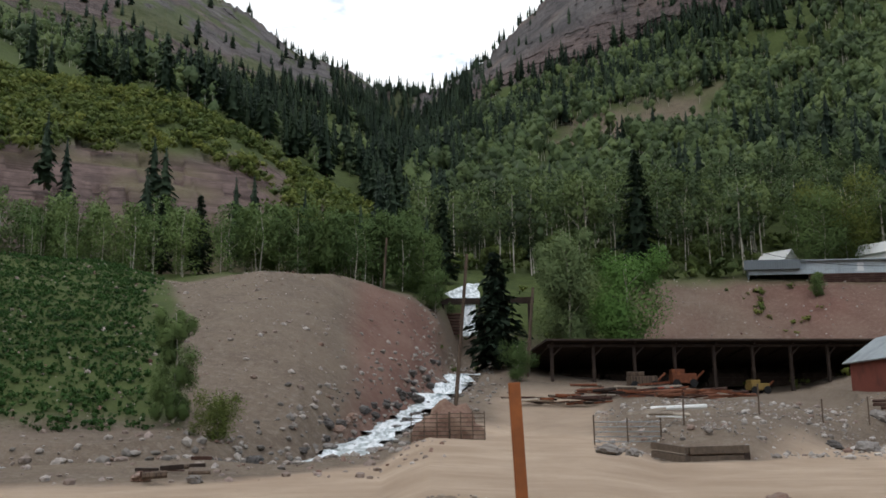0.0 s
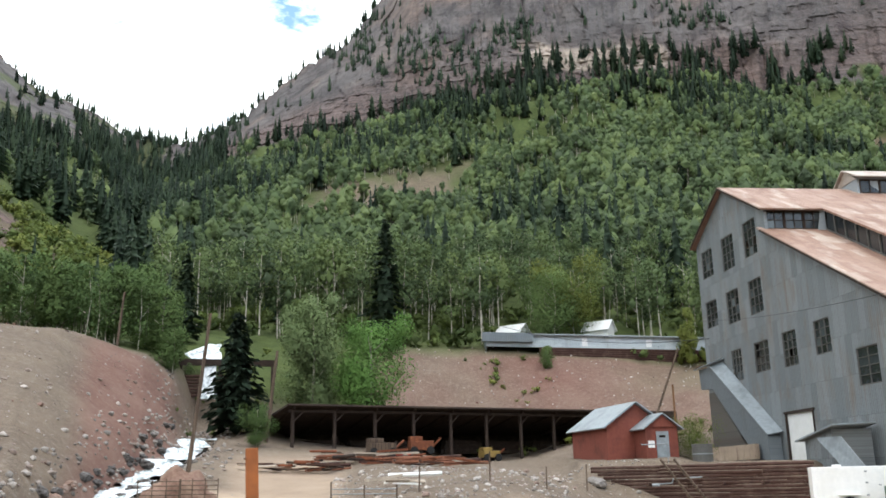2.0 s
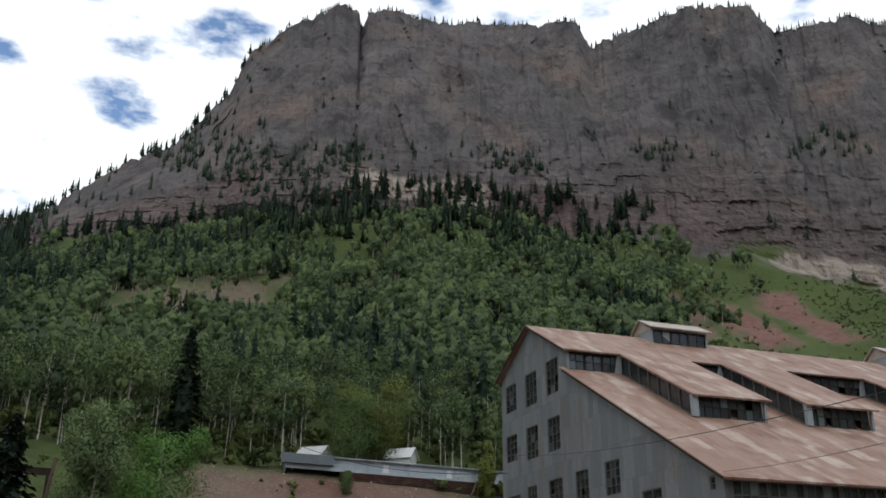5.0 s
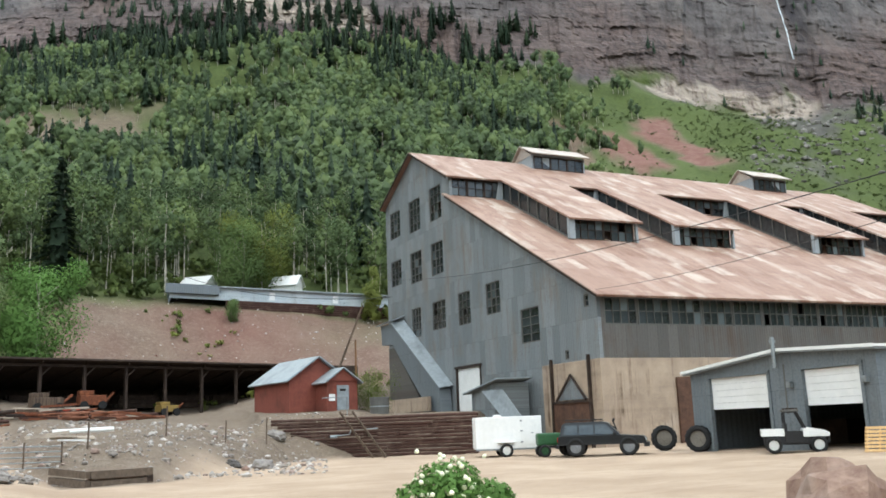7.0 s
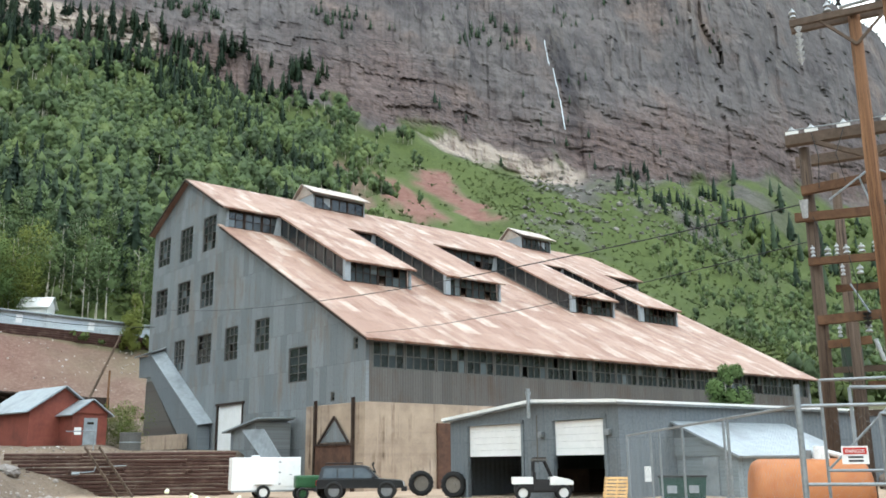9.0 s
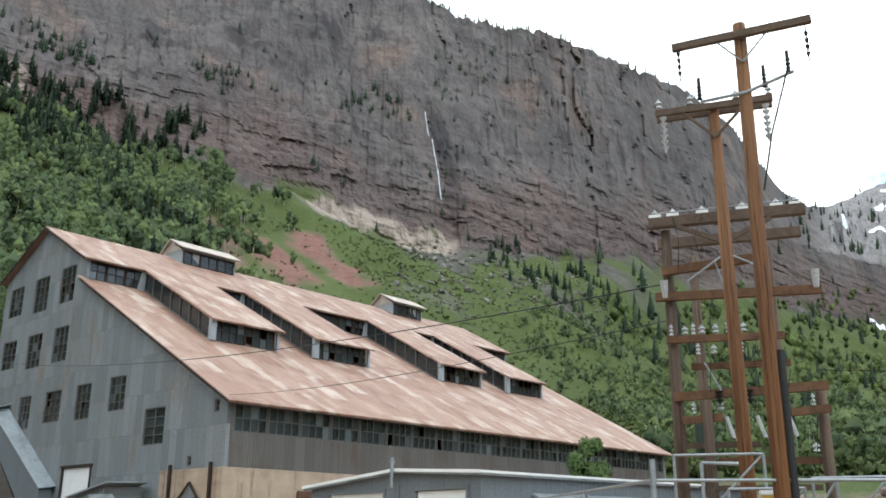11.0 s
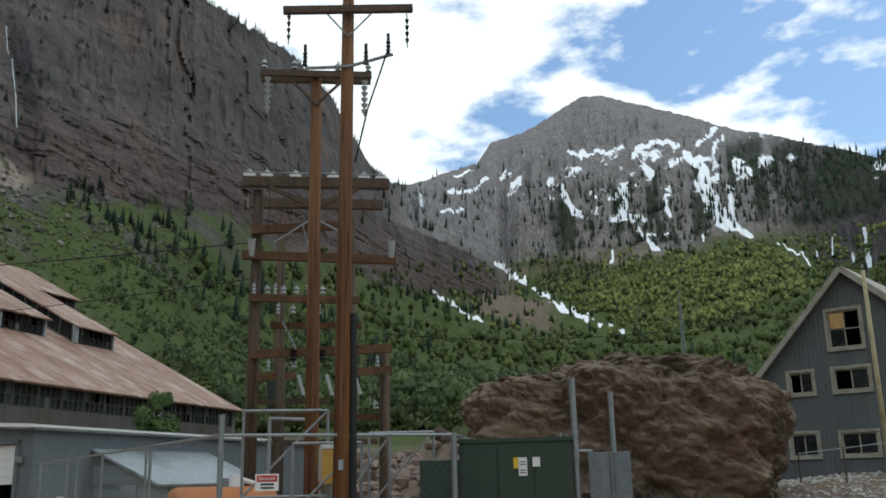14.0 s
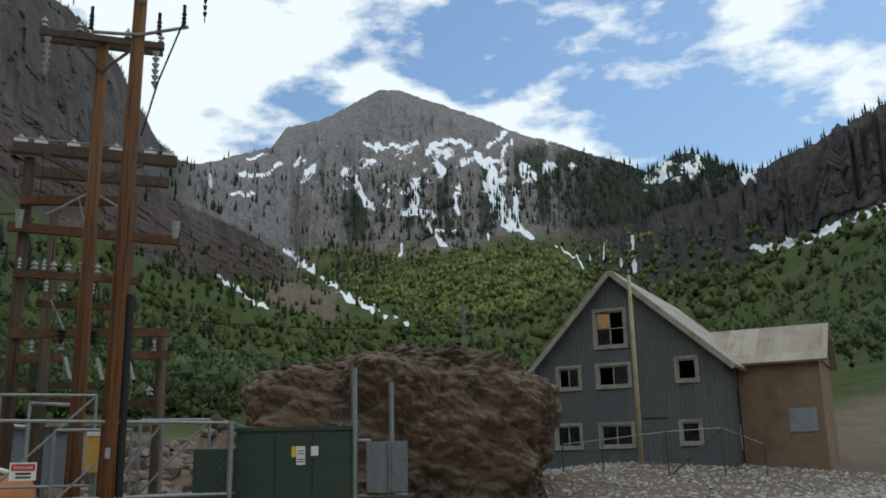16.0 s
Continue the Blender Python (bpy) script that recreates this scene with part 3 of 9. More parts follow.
    red = np.maximum(red, box_mask(B + 2 * nz, -7.2, -1.2, 1.0) * box_mask(s, 1.9, 3.1, 0.2) * 0.75)
    red = np.maximum(red, clearing * 0.15)
    red = np.maximum(red, hill * 0.3)
    gully = fbm(arc * 0.22 + 3, s * 0.35, 4, 81)
    bw, ew = B + fbm(arc * 0.3, e * 1.5, 5, 83) * 0.5, e + fbm(arc * 0.3, e * 1.5, 5, 85) * 0.4
    snow = np.zeros(B.shape)
    for wide, pts in SNOW:
        best = np.full(B.shape, 9.0)
        for (ab, ae), (cb, ce) in zip(pts, pts[1:]):
            db, de = cb - ab, ce - ae
            t = np.clip(((bw - ab) * db + (ew - ae) * de) / (db * db + de * de), 0, 1)
            far = np.hypot(bw - ab - t * db, ew - ae - t * de)
            best = np.minimum(best, far / (wide * (0.9 + 0.7 * np.clip((pts[0][1] - ew) / 4, 0, 1))))
        snow = np.maximum(snow, 1 - smooth(best, 0.0, 1.8))
    snow = np.maximum(snow, (0.24 + 0.9 * fbm(arc * 0.12, e * 1.6, 5, 87, 0.65)) * box_mask(B, 87, 108, 1.5) * box_mask(e, 16.5, 20.0, 0.6))
    snow = np.maximum(snow, (0.42 + 0.9 * fbm(arc * 0.12, e * 1.6, 5, 88, 0.65)) * box_mask(B, 109, 117, 0.8) * smooth(s, 8.0, 8.8))
    snow = snow * smooth(B, 78, 80)
    wet = box_mask(B - 0.25 * (23 - e) + nz * 0.8, 56.6, 57.9, 0.3) * box_mask(e, 19.4, 26.5, 0.6)
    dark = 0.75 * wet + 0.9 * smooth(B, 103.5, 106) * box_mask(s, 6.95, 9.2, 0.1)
    # dark needle-covered ground where conifers stand on the peak's flanks
    over = smooth(e - np.interp(B, *np.array(CLIFF_TOP_EAST).T), 0.0, 0.4)
    needles = np.where(B > 104, over, 1.0) * smooth(fbm(arc * 0.13, e * 0.25, 4, 91) + 0.25 * smooth(B, 102, 106) + 0.1 * fbm(arc * 1.2, e * 3, 3, 93), 0.0, 0.12) * box_mask(B, 90.5, 130, 0.8) * box_mask(e - 0.2 * (B - 100) * (B < 104), 14.0, 19.0, 0.5) * 0.9
    verts = np.stack([x, y, z], -1).reshape(-1, 3)
    rows, cols = r.shape
    i = (np.arange(rows - 1)[:, None] * cols + np.arange(cols - 1)[None]).ravel()
    faces = np.stack([i, i + cols, i + cols + 1, i + 1], -1)
    me = raw_mesh("ground", verts, faces[:, ::-1], M_GROUND)
    me.polygons.foreach_set("use_smooth", (np.arange(len(faces)) < sum(BREAKS[:7]) * (cols - 1)))
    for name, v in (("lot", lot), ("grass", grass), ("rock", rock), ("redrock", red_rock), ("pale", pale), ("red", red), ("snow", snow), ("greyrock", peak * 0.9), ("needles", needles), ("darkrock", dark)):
        at = me.attributes.new(name, "FLOAT", "POINT")
        at.data.foreach_set("value", np.clip(v, 0, 1.5).astype(np.float32).ravel())
    ob = new("ground", me)
    tagged(ob, "dusty tan yard, dirt banks, green slopes and grey-red cliffs", "ground", kind="structure")
    return ob


build_ground()


def face_point(b, e, off=1.0):
    """A point of the far rock faces at a bearing and elevation, a little in front of them."""
    j = int(np.argmin(np.abs(GRID["b"] - b)))
    col = GRID["e"][sum(BREAKS[:7]) + 2:, j]
    i = sum(BREAKS[:7]) + 2 + int(np.argmax(col >= e))
    p = Vector((GRID["x"][i, j], GRID["y"][i, j], GRID["z"][i, j]))
    return p * (1 - off / p.length)


# ---- tools for things ----
def thing(name, m, label, category, group="", kind=""):
    ob = new(name)
    ob.empty_display_size = 0.3
    ob.matrix_basis = m
    return tagged(ob, label, category, group, kind)


def part(name, bm, mat, parent, label="", flat=True):
    """Links a bmesh as one mesh object under a thing or a part."""
    me = bpy.data.meshes.new(name)
    bmesh.ops.recalc_face_normals(bm, faces=bm.faces)
    bm.to_mesh(me)
    bm.free()
    me.materials.append(mat)
    if not flat:
        me.polygons.foreach_set("use_smooth", [True] * len(me.polygons))
    ob = new(name, me)
    ob.parent = parent
    return tagged(ob, label)


def shared(name, me, parent, m=None):
    """Another object on the same mesh."""
    ob = new(name, me)
    ob.parent = parent
    if m is not None:
        ob.matrix_basis = m
    return ob


def lone(name, bm, mat, m, label, category, group="", kind="", flat=True):
    ob = part(name, bm, mat, None, "", flat)
    ob.matrix_basis = m
    return tagged(ob, label, category, group, kind)


def box(bm, x0, x1, y0, y1, z0, z1, m=None, bevel=0.0):
    r = bmesh.ops.create_cube(bm, size=1.0)
    t = Matrix.Translation(((x0 + x1) / 2, (y0 + y1) / 2, (z0 + z1) / 2)) @ Matrix.Diagonal((abs(x1 - x0), abs(y1 - y0), abs(z1 - z0), 1))
    bmesh.ops.transform(bm, matrix=(m @ t if m else t), verts=r["verts"])
    if bevel:
        es = list({e for v in r["verts"] for e in v.link_edges})
        bmesh.ops.bevel(bm, geom=es, offset=bevel, segments=2, affect="EDGES", profile=0.6)
    return bm


def boxm(*a, **k):
    return box(bmesh.new(), *a, **k)


def tube(bm, a, b, r0, r1=None, seg=8):
    a, b = Vector(a), Vector(b)
    d = b - a
    m = Matrix.Translation((a + b) / 2) @ d.to_track_quat("Z", "Y").to_matrix().to_4x4()
    bmesh.ops.create_cone(bm, cap_ends=True, segments=seg, radius1=r0, radius2=r0 if r1 is None else r1, depth=d.length, matrix=m)
    return bm


def bar(bm, a, b, w, h):
    """A squared timber from a to b."""
    a, b = Vector(a), Vector(b)
    d = b - a
    m = Matrix.Translation((a + b) / 2) @ d.to_track_quat("Z", "Y").to_matrix().to_4x4()
    return box(bm, -w / 2, w / 2, -h / 2, h / 2, -d.length / 2, d.length / 2, m)


def slab(bm, pts, thick):
    """A flat plate: its outline, and its thickness along the outline's normal."""
    pts = [Vector(p) for p in pts]
    n = (pts[1] - pts[0]).cross(pts[2] - pts[0]).normalized() * thick
    a = [bm.verts.new(p) for p in pts]
    b = [bm.verts.new(p + n) for p in pts]
    bm.faces.new(a[::-1]), bm.faces.new(b)
    for i in range(len(a)):
        j = (i + 1) % len(a)
        bm.faces.new((a[i], a[j], b[j], b[i]))
    return bm


def wall_with_holes(bm, outline, holes, place, thick):
    """A wall in its own (s, z) plane: a polygon with rectangular openings through it; place(s, z, d) gives the point at depth d."""
    ss = sorted({p[0] for p in outline} | {v for h in holes for v in (h[0], h[1])})
    top = sorted(outline)
    lo = min(p[1] for p in outline)
    ups = [p for p in top if p[1] > lo + 1e-6]

    def roof(s):
        return float(np.interp(s, [p[0] for p in ups], [p[1] for p in ups]))

    for s0, s1 in zip(ss, ss[1:]):
        if s1 - s0 < 1e-6:
            continue
        mid = (s0 + s1) / 2
        cuts = sorted((h[2], h[3]) for h in holes if h[0] < mid < h[1])
        z = lo
        for c0, c1 in cuts + [(None, None)]:
            t0, t1 = (roof(s0), roof(s1)) if c0 is None else (c0, c0)
            if max(t0, t1) - z > 1e-6:
                q = [(s0, z), (s1, z), (s1, t1), (s0, t0)]
                a = [bm.verts.new(place(s, h, 0)) for s, h in q]
                b = [bm.verts.new(place(s, h, thick)) for s, h in q]
                bm.faces.new(a), bm.faces.new(b[::-1])
                for i in range(4):
                    j = (i + 1) % 4
                    bm.faces.new((a[j], a[i], b[i], b[j]))
            z = c1
    bmesh.ops.remove_doubles(bm, verts=bm.verts, dist=0.0005)
    return bm


def at(b, r, z=0.0, turn=0.0):
    """A pose at a bearing and distance from the origin, with a turn about z in degrees."""
    return pose(r * math.sin(radians(b)), r * math.cos(radians(b)), z, 0, 0, turn)


def spot(b, r):
    return r * math.sin(radians(b)), r * math.cos(radians(b))


def gz(x, y):
    return float(ground_at(x, y)[0])


def glass_mat(name="old_glass"):
    k = Mat(name, 0.22, spec=0.5)
    n = k.noise(3.0, k.local(), 3)
    tone = k.ramp(k.info(), (0.0, rgb("15181a")), (0.55, rgb("24292b")), (0.85, rgb("363c3f")), (1.0, rgb("666e70")))
    return k.done(k.mix(k.ramp(n, (0.4, 0.0), (0.7, 0.3)), tone, rgb("4a5052")))


def sheet_mat(name, a, b, rust, amount, period=0.15, axis=0, streak=True, sheet=(0.8, 2.6), pale=None):
    """Corrugated sheet metal: ribs, sheets that differ in tone, rust in streaks and patches, dark laps."""
    k = Mat(name, 0.6, 0.15, 0.35)
    src = k.local()
    sep, com = k.n.new("ShaderNodeSeparateXYZ"), k.n.new("ShaderNodeCombineXYZ")
    k.l.new(src, sep.inputs[0])
    k.l.new(sep.outputs[axis], com.inputs[0])
    k.l.new(sep.outputs[1 if streak == "slope" else 2], com.inputs[1])
    flat = com.outputs[0]
    w = k.n.new("ShaderNodeTexWave")
    w.wave_type, w.bands_direction, w.wave_profile = "BANDS", "X", "SIN"
    w.inputs["Scale"].default_value = 0.314 / period
    k.l.new(flat, w.inputs["Vector"])
    br = k.n.new("ShaderNodeTexBrick")
    br.offset = 0.5
    for nm, v in (("Scale", 1.0), ("Mortar Size", 0.012), ("Mortar Smooth", 0.5), ("Brick Width", sheet[0]), ("Row Height", sheet[1])):
        br.inputs[nm].default_value = v
    br.inputs["Color1"].default_value, br.inputs["Color2"].default_value, br.inputs["Mortar"].default_value = rgb(a), rgb(b), tuple(0.6 * v for v in rgb(a)[:3]) + (1,)
    k.l.new(flat, br.inputs["Vector"])
    col = br.outputs["Color"]
    if pale:
        b2 = k.n.new("ShaderNodeTexBrick")
        b2.offset = 0.37
        for nm, v in (("Scale", 1.0), ("Mortar Size", 0.0), ("Brick Width", sheet[0]), ("Row Height", sheet[1] * 0.8)):
            b2.inputs[nm].default_value = v
        b2.inputs["Color1"].default_value, b2.inputs["Color2"].default_value = (0, 0, 0, 1), (1, 1, 1, 1)
        k.l.new(flat, b2.inputs["Vector"])
        wear = k.noise(0.5, k.vec((1.0, 0.35, 1), flat), 5, 0.65)
        f = k.math("MULTIPLY", k.ramp(b2.outputs["Color"], (0.62, 0.0), (0.8, 0.9)), k.ramp(wear, (0.4, 0.1), (0.6, 1.0)))
        col = k.mix(f, col, rgb(pale))
    rn = k.noise(1.0, k.vec((0.8, 0.35, 1) if streak == "slope" else (2.0, 0.16, 1), flat), 6, 0.65)
    pn = k.noise(0.22, k.vec((1, 1, 1), flat), 5, 0.6)
    f = k.math("ADD", k.math("MULTIPLY", rn, 0.55), k.math("MULTIPLY", pn, 0.45))
    col = k.mix(k.ramp(f, (amount, 0.0), (amount + 0.12, 0.85)), col, rgb(rust))
    st = k.noise(1.0, k.vec((0.5, 0.4, 1) if streak == "slope" else (0.5, 0.1, 1), flat), 7, 0.7)
    col = k.mix(k.ramp(st, (0.54, 0.0), (0.7, 0.65)), col, rgb(rust))
    col = k.mix(k.ramp(k.noise(1.3, flat, 7, 0.8), (0.56, 0.0), (0.7, 0.5)), col, tuple(0.72 * v for v in rgb(rust)[:3]) + (1,))
    col = k.mix(k.ramp(k.noise(9, flat, 6, 0.75), (0.36, 0.35), (0.55, 0.0)), col, rgb("3c3a38"))
    k.bump(w.outputs["Fac"], 0.5, 0.03)
    return k.done(col)


def concrete_mat():
    """Board-cast concrete with lifts, stains that run down, and pale patches."""
    k = Mat("stained_concrete", 0.9, spec=0.2)
    src = k.local()
    col = k.mix(k.ramp(k.noise(0.6, src, 6, 0.65), (0.36, 0.0), (0.64, 1.0)), rgb("8f7f6f"), rgb("ab9985"))
    col = k.mix(k.ramp(k.noise(1.0, k.vec((0.02, 0.02, 1.6), src), 3), (0.5, 0.0), (0.62, 0.15)), col, rgb("75685c"))
    col = k.mix(k.ramp(k.noise(1.0, k.vec((1.6, 1.6, 0.12), src), 6, 0.7), (0.55, 0.0), (0.68, 0.6)), col, rgb("5c4b40"))
    col = k.mix(k.ramp(k.noise(0.35, src, 4), (0.56, 0.0), (0.66, 0.5)), col, rgb("b5a697"))
    grain = k.noise(9, src, 6, 0.7)
    col = k.mix(k.ramp(grain, (0.34, 0.18), (0.5, 0.0)), col, rgb("6a5b4b"))
    run = k.math("MULTIPLY", k.ramp(k.noise(1.0, k.vec((2.6, 2.6, 0.1), src), 6, 0.7), (0.5, 0.0), (0.62, 0.8)), k.ramp(k.noise(0.3, src, 3), (0.5, 0.0), (0.58, 1.0)))
    col = k.mix(run, col, rgb("473729"))
    seam = k.noise(1.0, k.vec((0.01, 0.01, 0.9), src), 2)
    col = k.mix(k.ramp(seam, (0.5, 0.0), (0.52, 0.25)), col, rgb("a59380"))
    k.bump(grain, 0.2, 0.02)
    return k.done(col)


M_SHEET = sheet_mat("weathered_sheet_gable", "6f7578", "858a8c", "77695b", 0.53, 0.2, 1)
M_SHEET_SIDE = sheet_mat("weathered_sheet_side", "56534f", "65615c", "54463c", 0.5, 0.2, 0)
M_ROOF = sheet_mat("rusty_roof_sheet", "90705f", "a58877", "785341", 0.5, 0.25, 0, "slope", (0.8, 2.2), "bdac9d")
M_ZINC = sheet_mat("grey_painted_sheet", "6b7276", "70777b", "62625f", 0.62, 0.3, 0)
M_ZINC_Y = sheet_mat("grey_painted_sheet_end", "6b7276", "70777b", "62625f", 0.62, 0.3, 1)
M_SHED = sheet_mat("pale_blue_sheet", "a9b3b8", "bfc7ca", "858480", 0.6, 0.3, 0, True, (2.4, 1.2))
M_ANNEX = sheet_mat("pale_annex_sheet", "7f888c", "8a9396", "6f7374", 0.62, 0.3, 1)
M_PALE_ROOF = plain("pale_metal_roof", "858c90", "9ba2a5", 0.6, 0.5, 0.3, 0.1, c="6f7476")
M_WHITE = plain("white_paint", "d2d3d1", "dededb", 0.7, 0.5, bump=0.05, c="cecec9")
M_TRIM = plain("grey_trim", "82888c", "969b9e", 1.2, 0.6)
M_CUPOLA = plain("weathered_cupola_sheet", "a0958b", "b8ada2", 0.7, 0.55, 0.2, 0.1, c="8c7468")
M_GLASS = glass_mat()
M_DARK = plain("dark_inside", "15120f", "221d19", 0.5, 0.95)
M_FRAME = plain("weathered_frame", "4b4a47", "64625d", 2.0, 0.8)
M_CONCRETE = concrete_mat()
M_OLDWOOD = plain("old_dark_timber", "261e1a", "3a2e27", 1.5, 0.9, bump=0.5, c="463a31")
M_LOG = plain("crib_log", "37251f", "4c352d", 1.2, 0.9, bump=0.6, c="5c4a41")
M_REDWALL = plain("barn_red_board", "6d3a30", "7b4538", 0.8, 0.8, c="5c332a")
M_BOARDS = plain("rust_brown_boards", "47342a", "604638", 0.8, 0.9, bump=0.4, c="3a2b23")
M_STEEL = plain("galvanised_steel", "7b8184", "94999b", 2.0, 0.45, 0.6, 0.05)
M_RUST = plain("rusty_iron", "5a3626", "7c4a33", 1.5, 0.85, 0.2, c="9a5f40")
def pole_mat(name, a, b, dark):
    """Round pole wood: long grain, checks that run with it, weathered streaks."""
    k = Mat(name, 0.85, spec=0.2)
    src = k.local()
    grain = k.noise(1.0, k.vec((28, 28, 0.7), src), 6, 0.7)
    wide = k.noise(1.0, k.vec((7, 7, 0.25), src), 4, 0.6)
    col = k.mix(k.ramp(wide, (0.36, 0.0), (0.64, 1.0)), rgb(a), rgb(b))
    col = k.mix(k.ramp(grain, (0.36, 0.9), (0.47, 0.0)), col, rgb(dark))
    k.bump(grain, 0.6, 0.02)
    return k.done(col)


M_POLE = pole_mat("brown_pole_wood", "573c29", "7f5d40", "33231a")
M_POLE_GREY = pole_mat("grey_pole_wood", "463a31", "66574a", "2a221c")
M_ARM = plain("brown_crossarm_wood", "4c3728", "644a36", 1.5, 0.85, bump=0.4, c="74573f")
M_ARM_GREY = plain("grey_crossarm_wood", "4a3f36", "62554a", 1.5, 0.9, bump=0.4, c="4c4037")
M_RUBBER = plain("black_rubber", "1a1a1a", "262626", 3.0, 0.85)
M_PLANK = plain("fresh_plank", "b48f5e", "c9a878", 1.5, 0.8, c="957248")


def lattice(xs, zs, gaps, depth):
    """One connected frame: a sheet of cells with the gaps left out, given its depth."""
    bm = bmesh.new()
    net = [[bm.verts.new((x, 0, z)) for z in zs] for x in xs]
    faces = []
    for i in range(len(xs) - 1):
        for j in range(len(zs) - 1):
            cx, cz = (xs[i] + xs[i + 1]) / 2, (zs[j] + zs[j + 1]) / 2
            if not any(g[0] < cx < g[1] and g[2] < cz < g[3] for g in gaps):
                faces.append(bm.faces.new((net[i][j], net[i + 1][j], net[i + 1][j + 1], net[i][j + 1])))
    new_geom = bmesh.ops.extrude_face_region(bm, geom=faces)["geom"]
    bmesh.ops.translate(bm, vec=(0, depth, 0), verts=[g for g in new_geom if isinstance(g, bmesh.types.BMVert)])
    bmesh.ops.delete(bm, geom=[v for v in bm.verts if not v.link_faces], context="VERTS")
    bmesh.ops.recalc_face_normals(bm, faces=bm.faces)
    return bm


def window(parent, name, w, h, cols, rows, m, frame_mat, depth=0.12, broken=0.07, fw=0.07, label=""):
    """A window in its own plane: x across, z up, y into the wall; frame, and every pane a piece."""
    pw, ph = (w - 2 * fw) / cols, (h - 2 * fw) / rows
    gaps = [(fw + i * pw + 0.025, fw + (i + 1) * pw - 0.025, fw + j * ph + 0.022, fw + (j + 1) * ph - 0.022) for i in range(cols) for j in range(rows)]
    bm = lattice(sorted({0, w} | {v for g in gaps for v in g[:2]}), sorted({0, h} | {v for g in gaps for v in g[2:]}), gaps, depth)
    win = part(name, bm, frame_mat, parent, label)
    win.matrix_basis = m
    me = None
    for i in range(cols):
        for j in range(rows):
            if random.random() < broken:
                continue
            if me is None:
                pane = part("pane", boxm(0.005, pw - 0.005, -0.004, 0.004, 0.005, ph - 0.005), M_GLASS, win)
                me = pane.data
            else:
                pane = shared("pane", me, win)
            pane.matrix_basis = pose(fw + i * pw, depth * 0.6, fw + j * ph, random.uniform(-1, 1), 0, random.uniform(-1, 1))
    return win


# ---- mill ----
def build_mill():
    mill = thing("mill_building", pose(38.9, 40.3, 0, 0, 0, -9.12), "tall grey corrugated ore mill with a rusty stepped roof", "industrial building")
    L, W, H0, SL, UP = 52.1, 34.0, 9.32, 0.5439, 1.81
    APEX_V, APEX_Z, BACK_Z, STEP_V = 27.0, 26.0, 22.3, 19.8
    gw = [(30.5, 33.05, 19.0, 21.55), (25.9, 28.4, 18.7, 21.65), (21.5, 23.9, 18.8, 21.75), (30.5, 33.05, 14.5, 16.9), (25.9, 28.4, 14.1, 16.9), (21.5, 23.9, 14.1, 16.9),
          (26.4, 28.4, 9.3, 11.9), (21.4, 24.0, 9.5, 11.9), (16.9, 19.1, 9.35, 11.95), (12.1, 14.3, 9.6, 12.0), (6.8, 9.3, 7.0, 9.4), (0.85, 1.4, 8.55, 9.35), (3.4, 3.9, 5.5, 6.1)]
    door = (15.7, 19.7, 2.2, 6.0)
    t = 0.25
    roofline = [(0, H0), (STEP_V, H0 + SL * STEP_V), (STEP_V + 0.01, H0 + SL * STEP_V + UP), (APEX_V, H0 + SL * APEX_V + UP), (W, BACK_Z)]
    bm = bmesh.new()
    wall_with_holes(bm, [(0, 0), *roofline, (W, 0)], gw + [door], lambda s, z, d: (d, s, z), t)
    part("gable_wall", bm, M_SHEET, mill, "streaked grey corrugated gable wall")
    bm = bmesh.new()
    wall_with_holes(bm, [(0, 0), *roofline, (W, 0)], [], lambda s, z, d: (L - d, s, z), t)
    part("far_gable_wall", bm, M_SHEET, mill)
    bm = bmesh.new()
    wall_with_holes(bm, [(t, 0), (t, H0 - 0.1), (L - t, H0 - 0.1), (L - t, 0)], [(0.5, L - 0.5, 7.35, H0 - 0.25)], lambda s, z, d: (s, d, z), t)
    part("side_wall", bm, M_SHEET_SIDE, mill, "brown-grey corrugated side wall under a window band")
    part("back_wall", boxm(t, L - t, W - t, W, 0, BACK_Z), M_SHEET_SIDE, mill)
    # concrete base, a little proud of the sheets, up to 5.3 m
    part("concrete_base", boxm(-0.12, 13.5, -0.12, 6.6, -0.5, 5.3, bevel=0.03), M_CONCRETE, mill, "stained tan concrete base with rust streaks")
    bm = bmesh.new()
    box(bm, 13.5, L, -0.1, 0.6, -0.5, 4.6)
    part("base_wall", bm, M_CONCRETE, mill)
    for k, (a, b, c, d) in enumerate(gw):
        if b - a > 1:
            window(mill, "window", b - a, d - c, 3 if k < 10 else 2, 4, pose(0.05, b, c, 0, 0, -90), M_FRAME, broken=0.1)
        else:
            window(mill, "window", b - a, d - c, 1, 2, pose(0.05, b, c, 0, 0, -90), M_FRAME, broken=0.0)
    part("white_door", boxm(0.1, 0.2, door[0], door[1], door[2], door[3]), M_WHITE, mill, "white sliding door")
    bm = bmesh.new()
    for k in range(3):
        box(bm, -0.06, 0.08, door[0] - 0.15 + 0.05 * k, door[0] + 0.02, door[2], door[3] + 0.15)
    box(bm, -0.08, 0.08, door[0] - 0.3, door[1] + 0.3, door[3], door[3] + 0.18)
    box(bm, -0.06, 0.08, door[1], door[1] + 0.15, door[2], door[3])
    part("door_frame", bm, M_OLDWOOD, mill)
    n = 20
    for k in range(n):
        w = (L - 1.0) / n
        window(mill, "window", w - 0.06, H0 - 0.25 - 7.35, 4, 2, pose(0.5 + k * w + 0.03, 0.06, 7.35), M_FRAME, broken=0.03 + 0.12 * (k % 5 == 1), fw=0.07)

    def plane(u, v, up):
        return (u, v, H0 + SL * v + up)

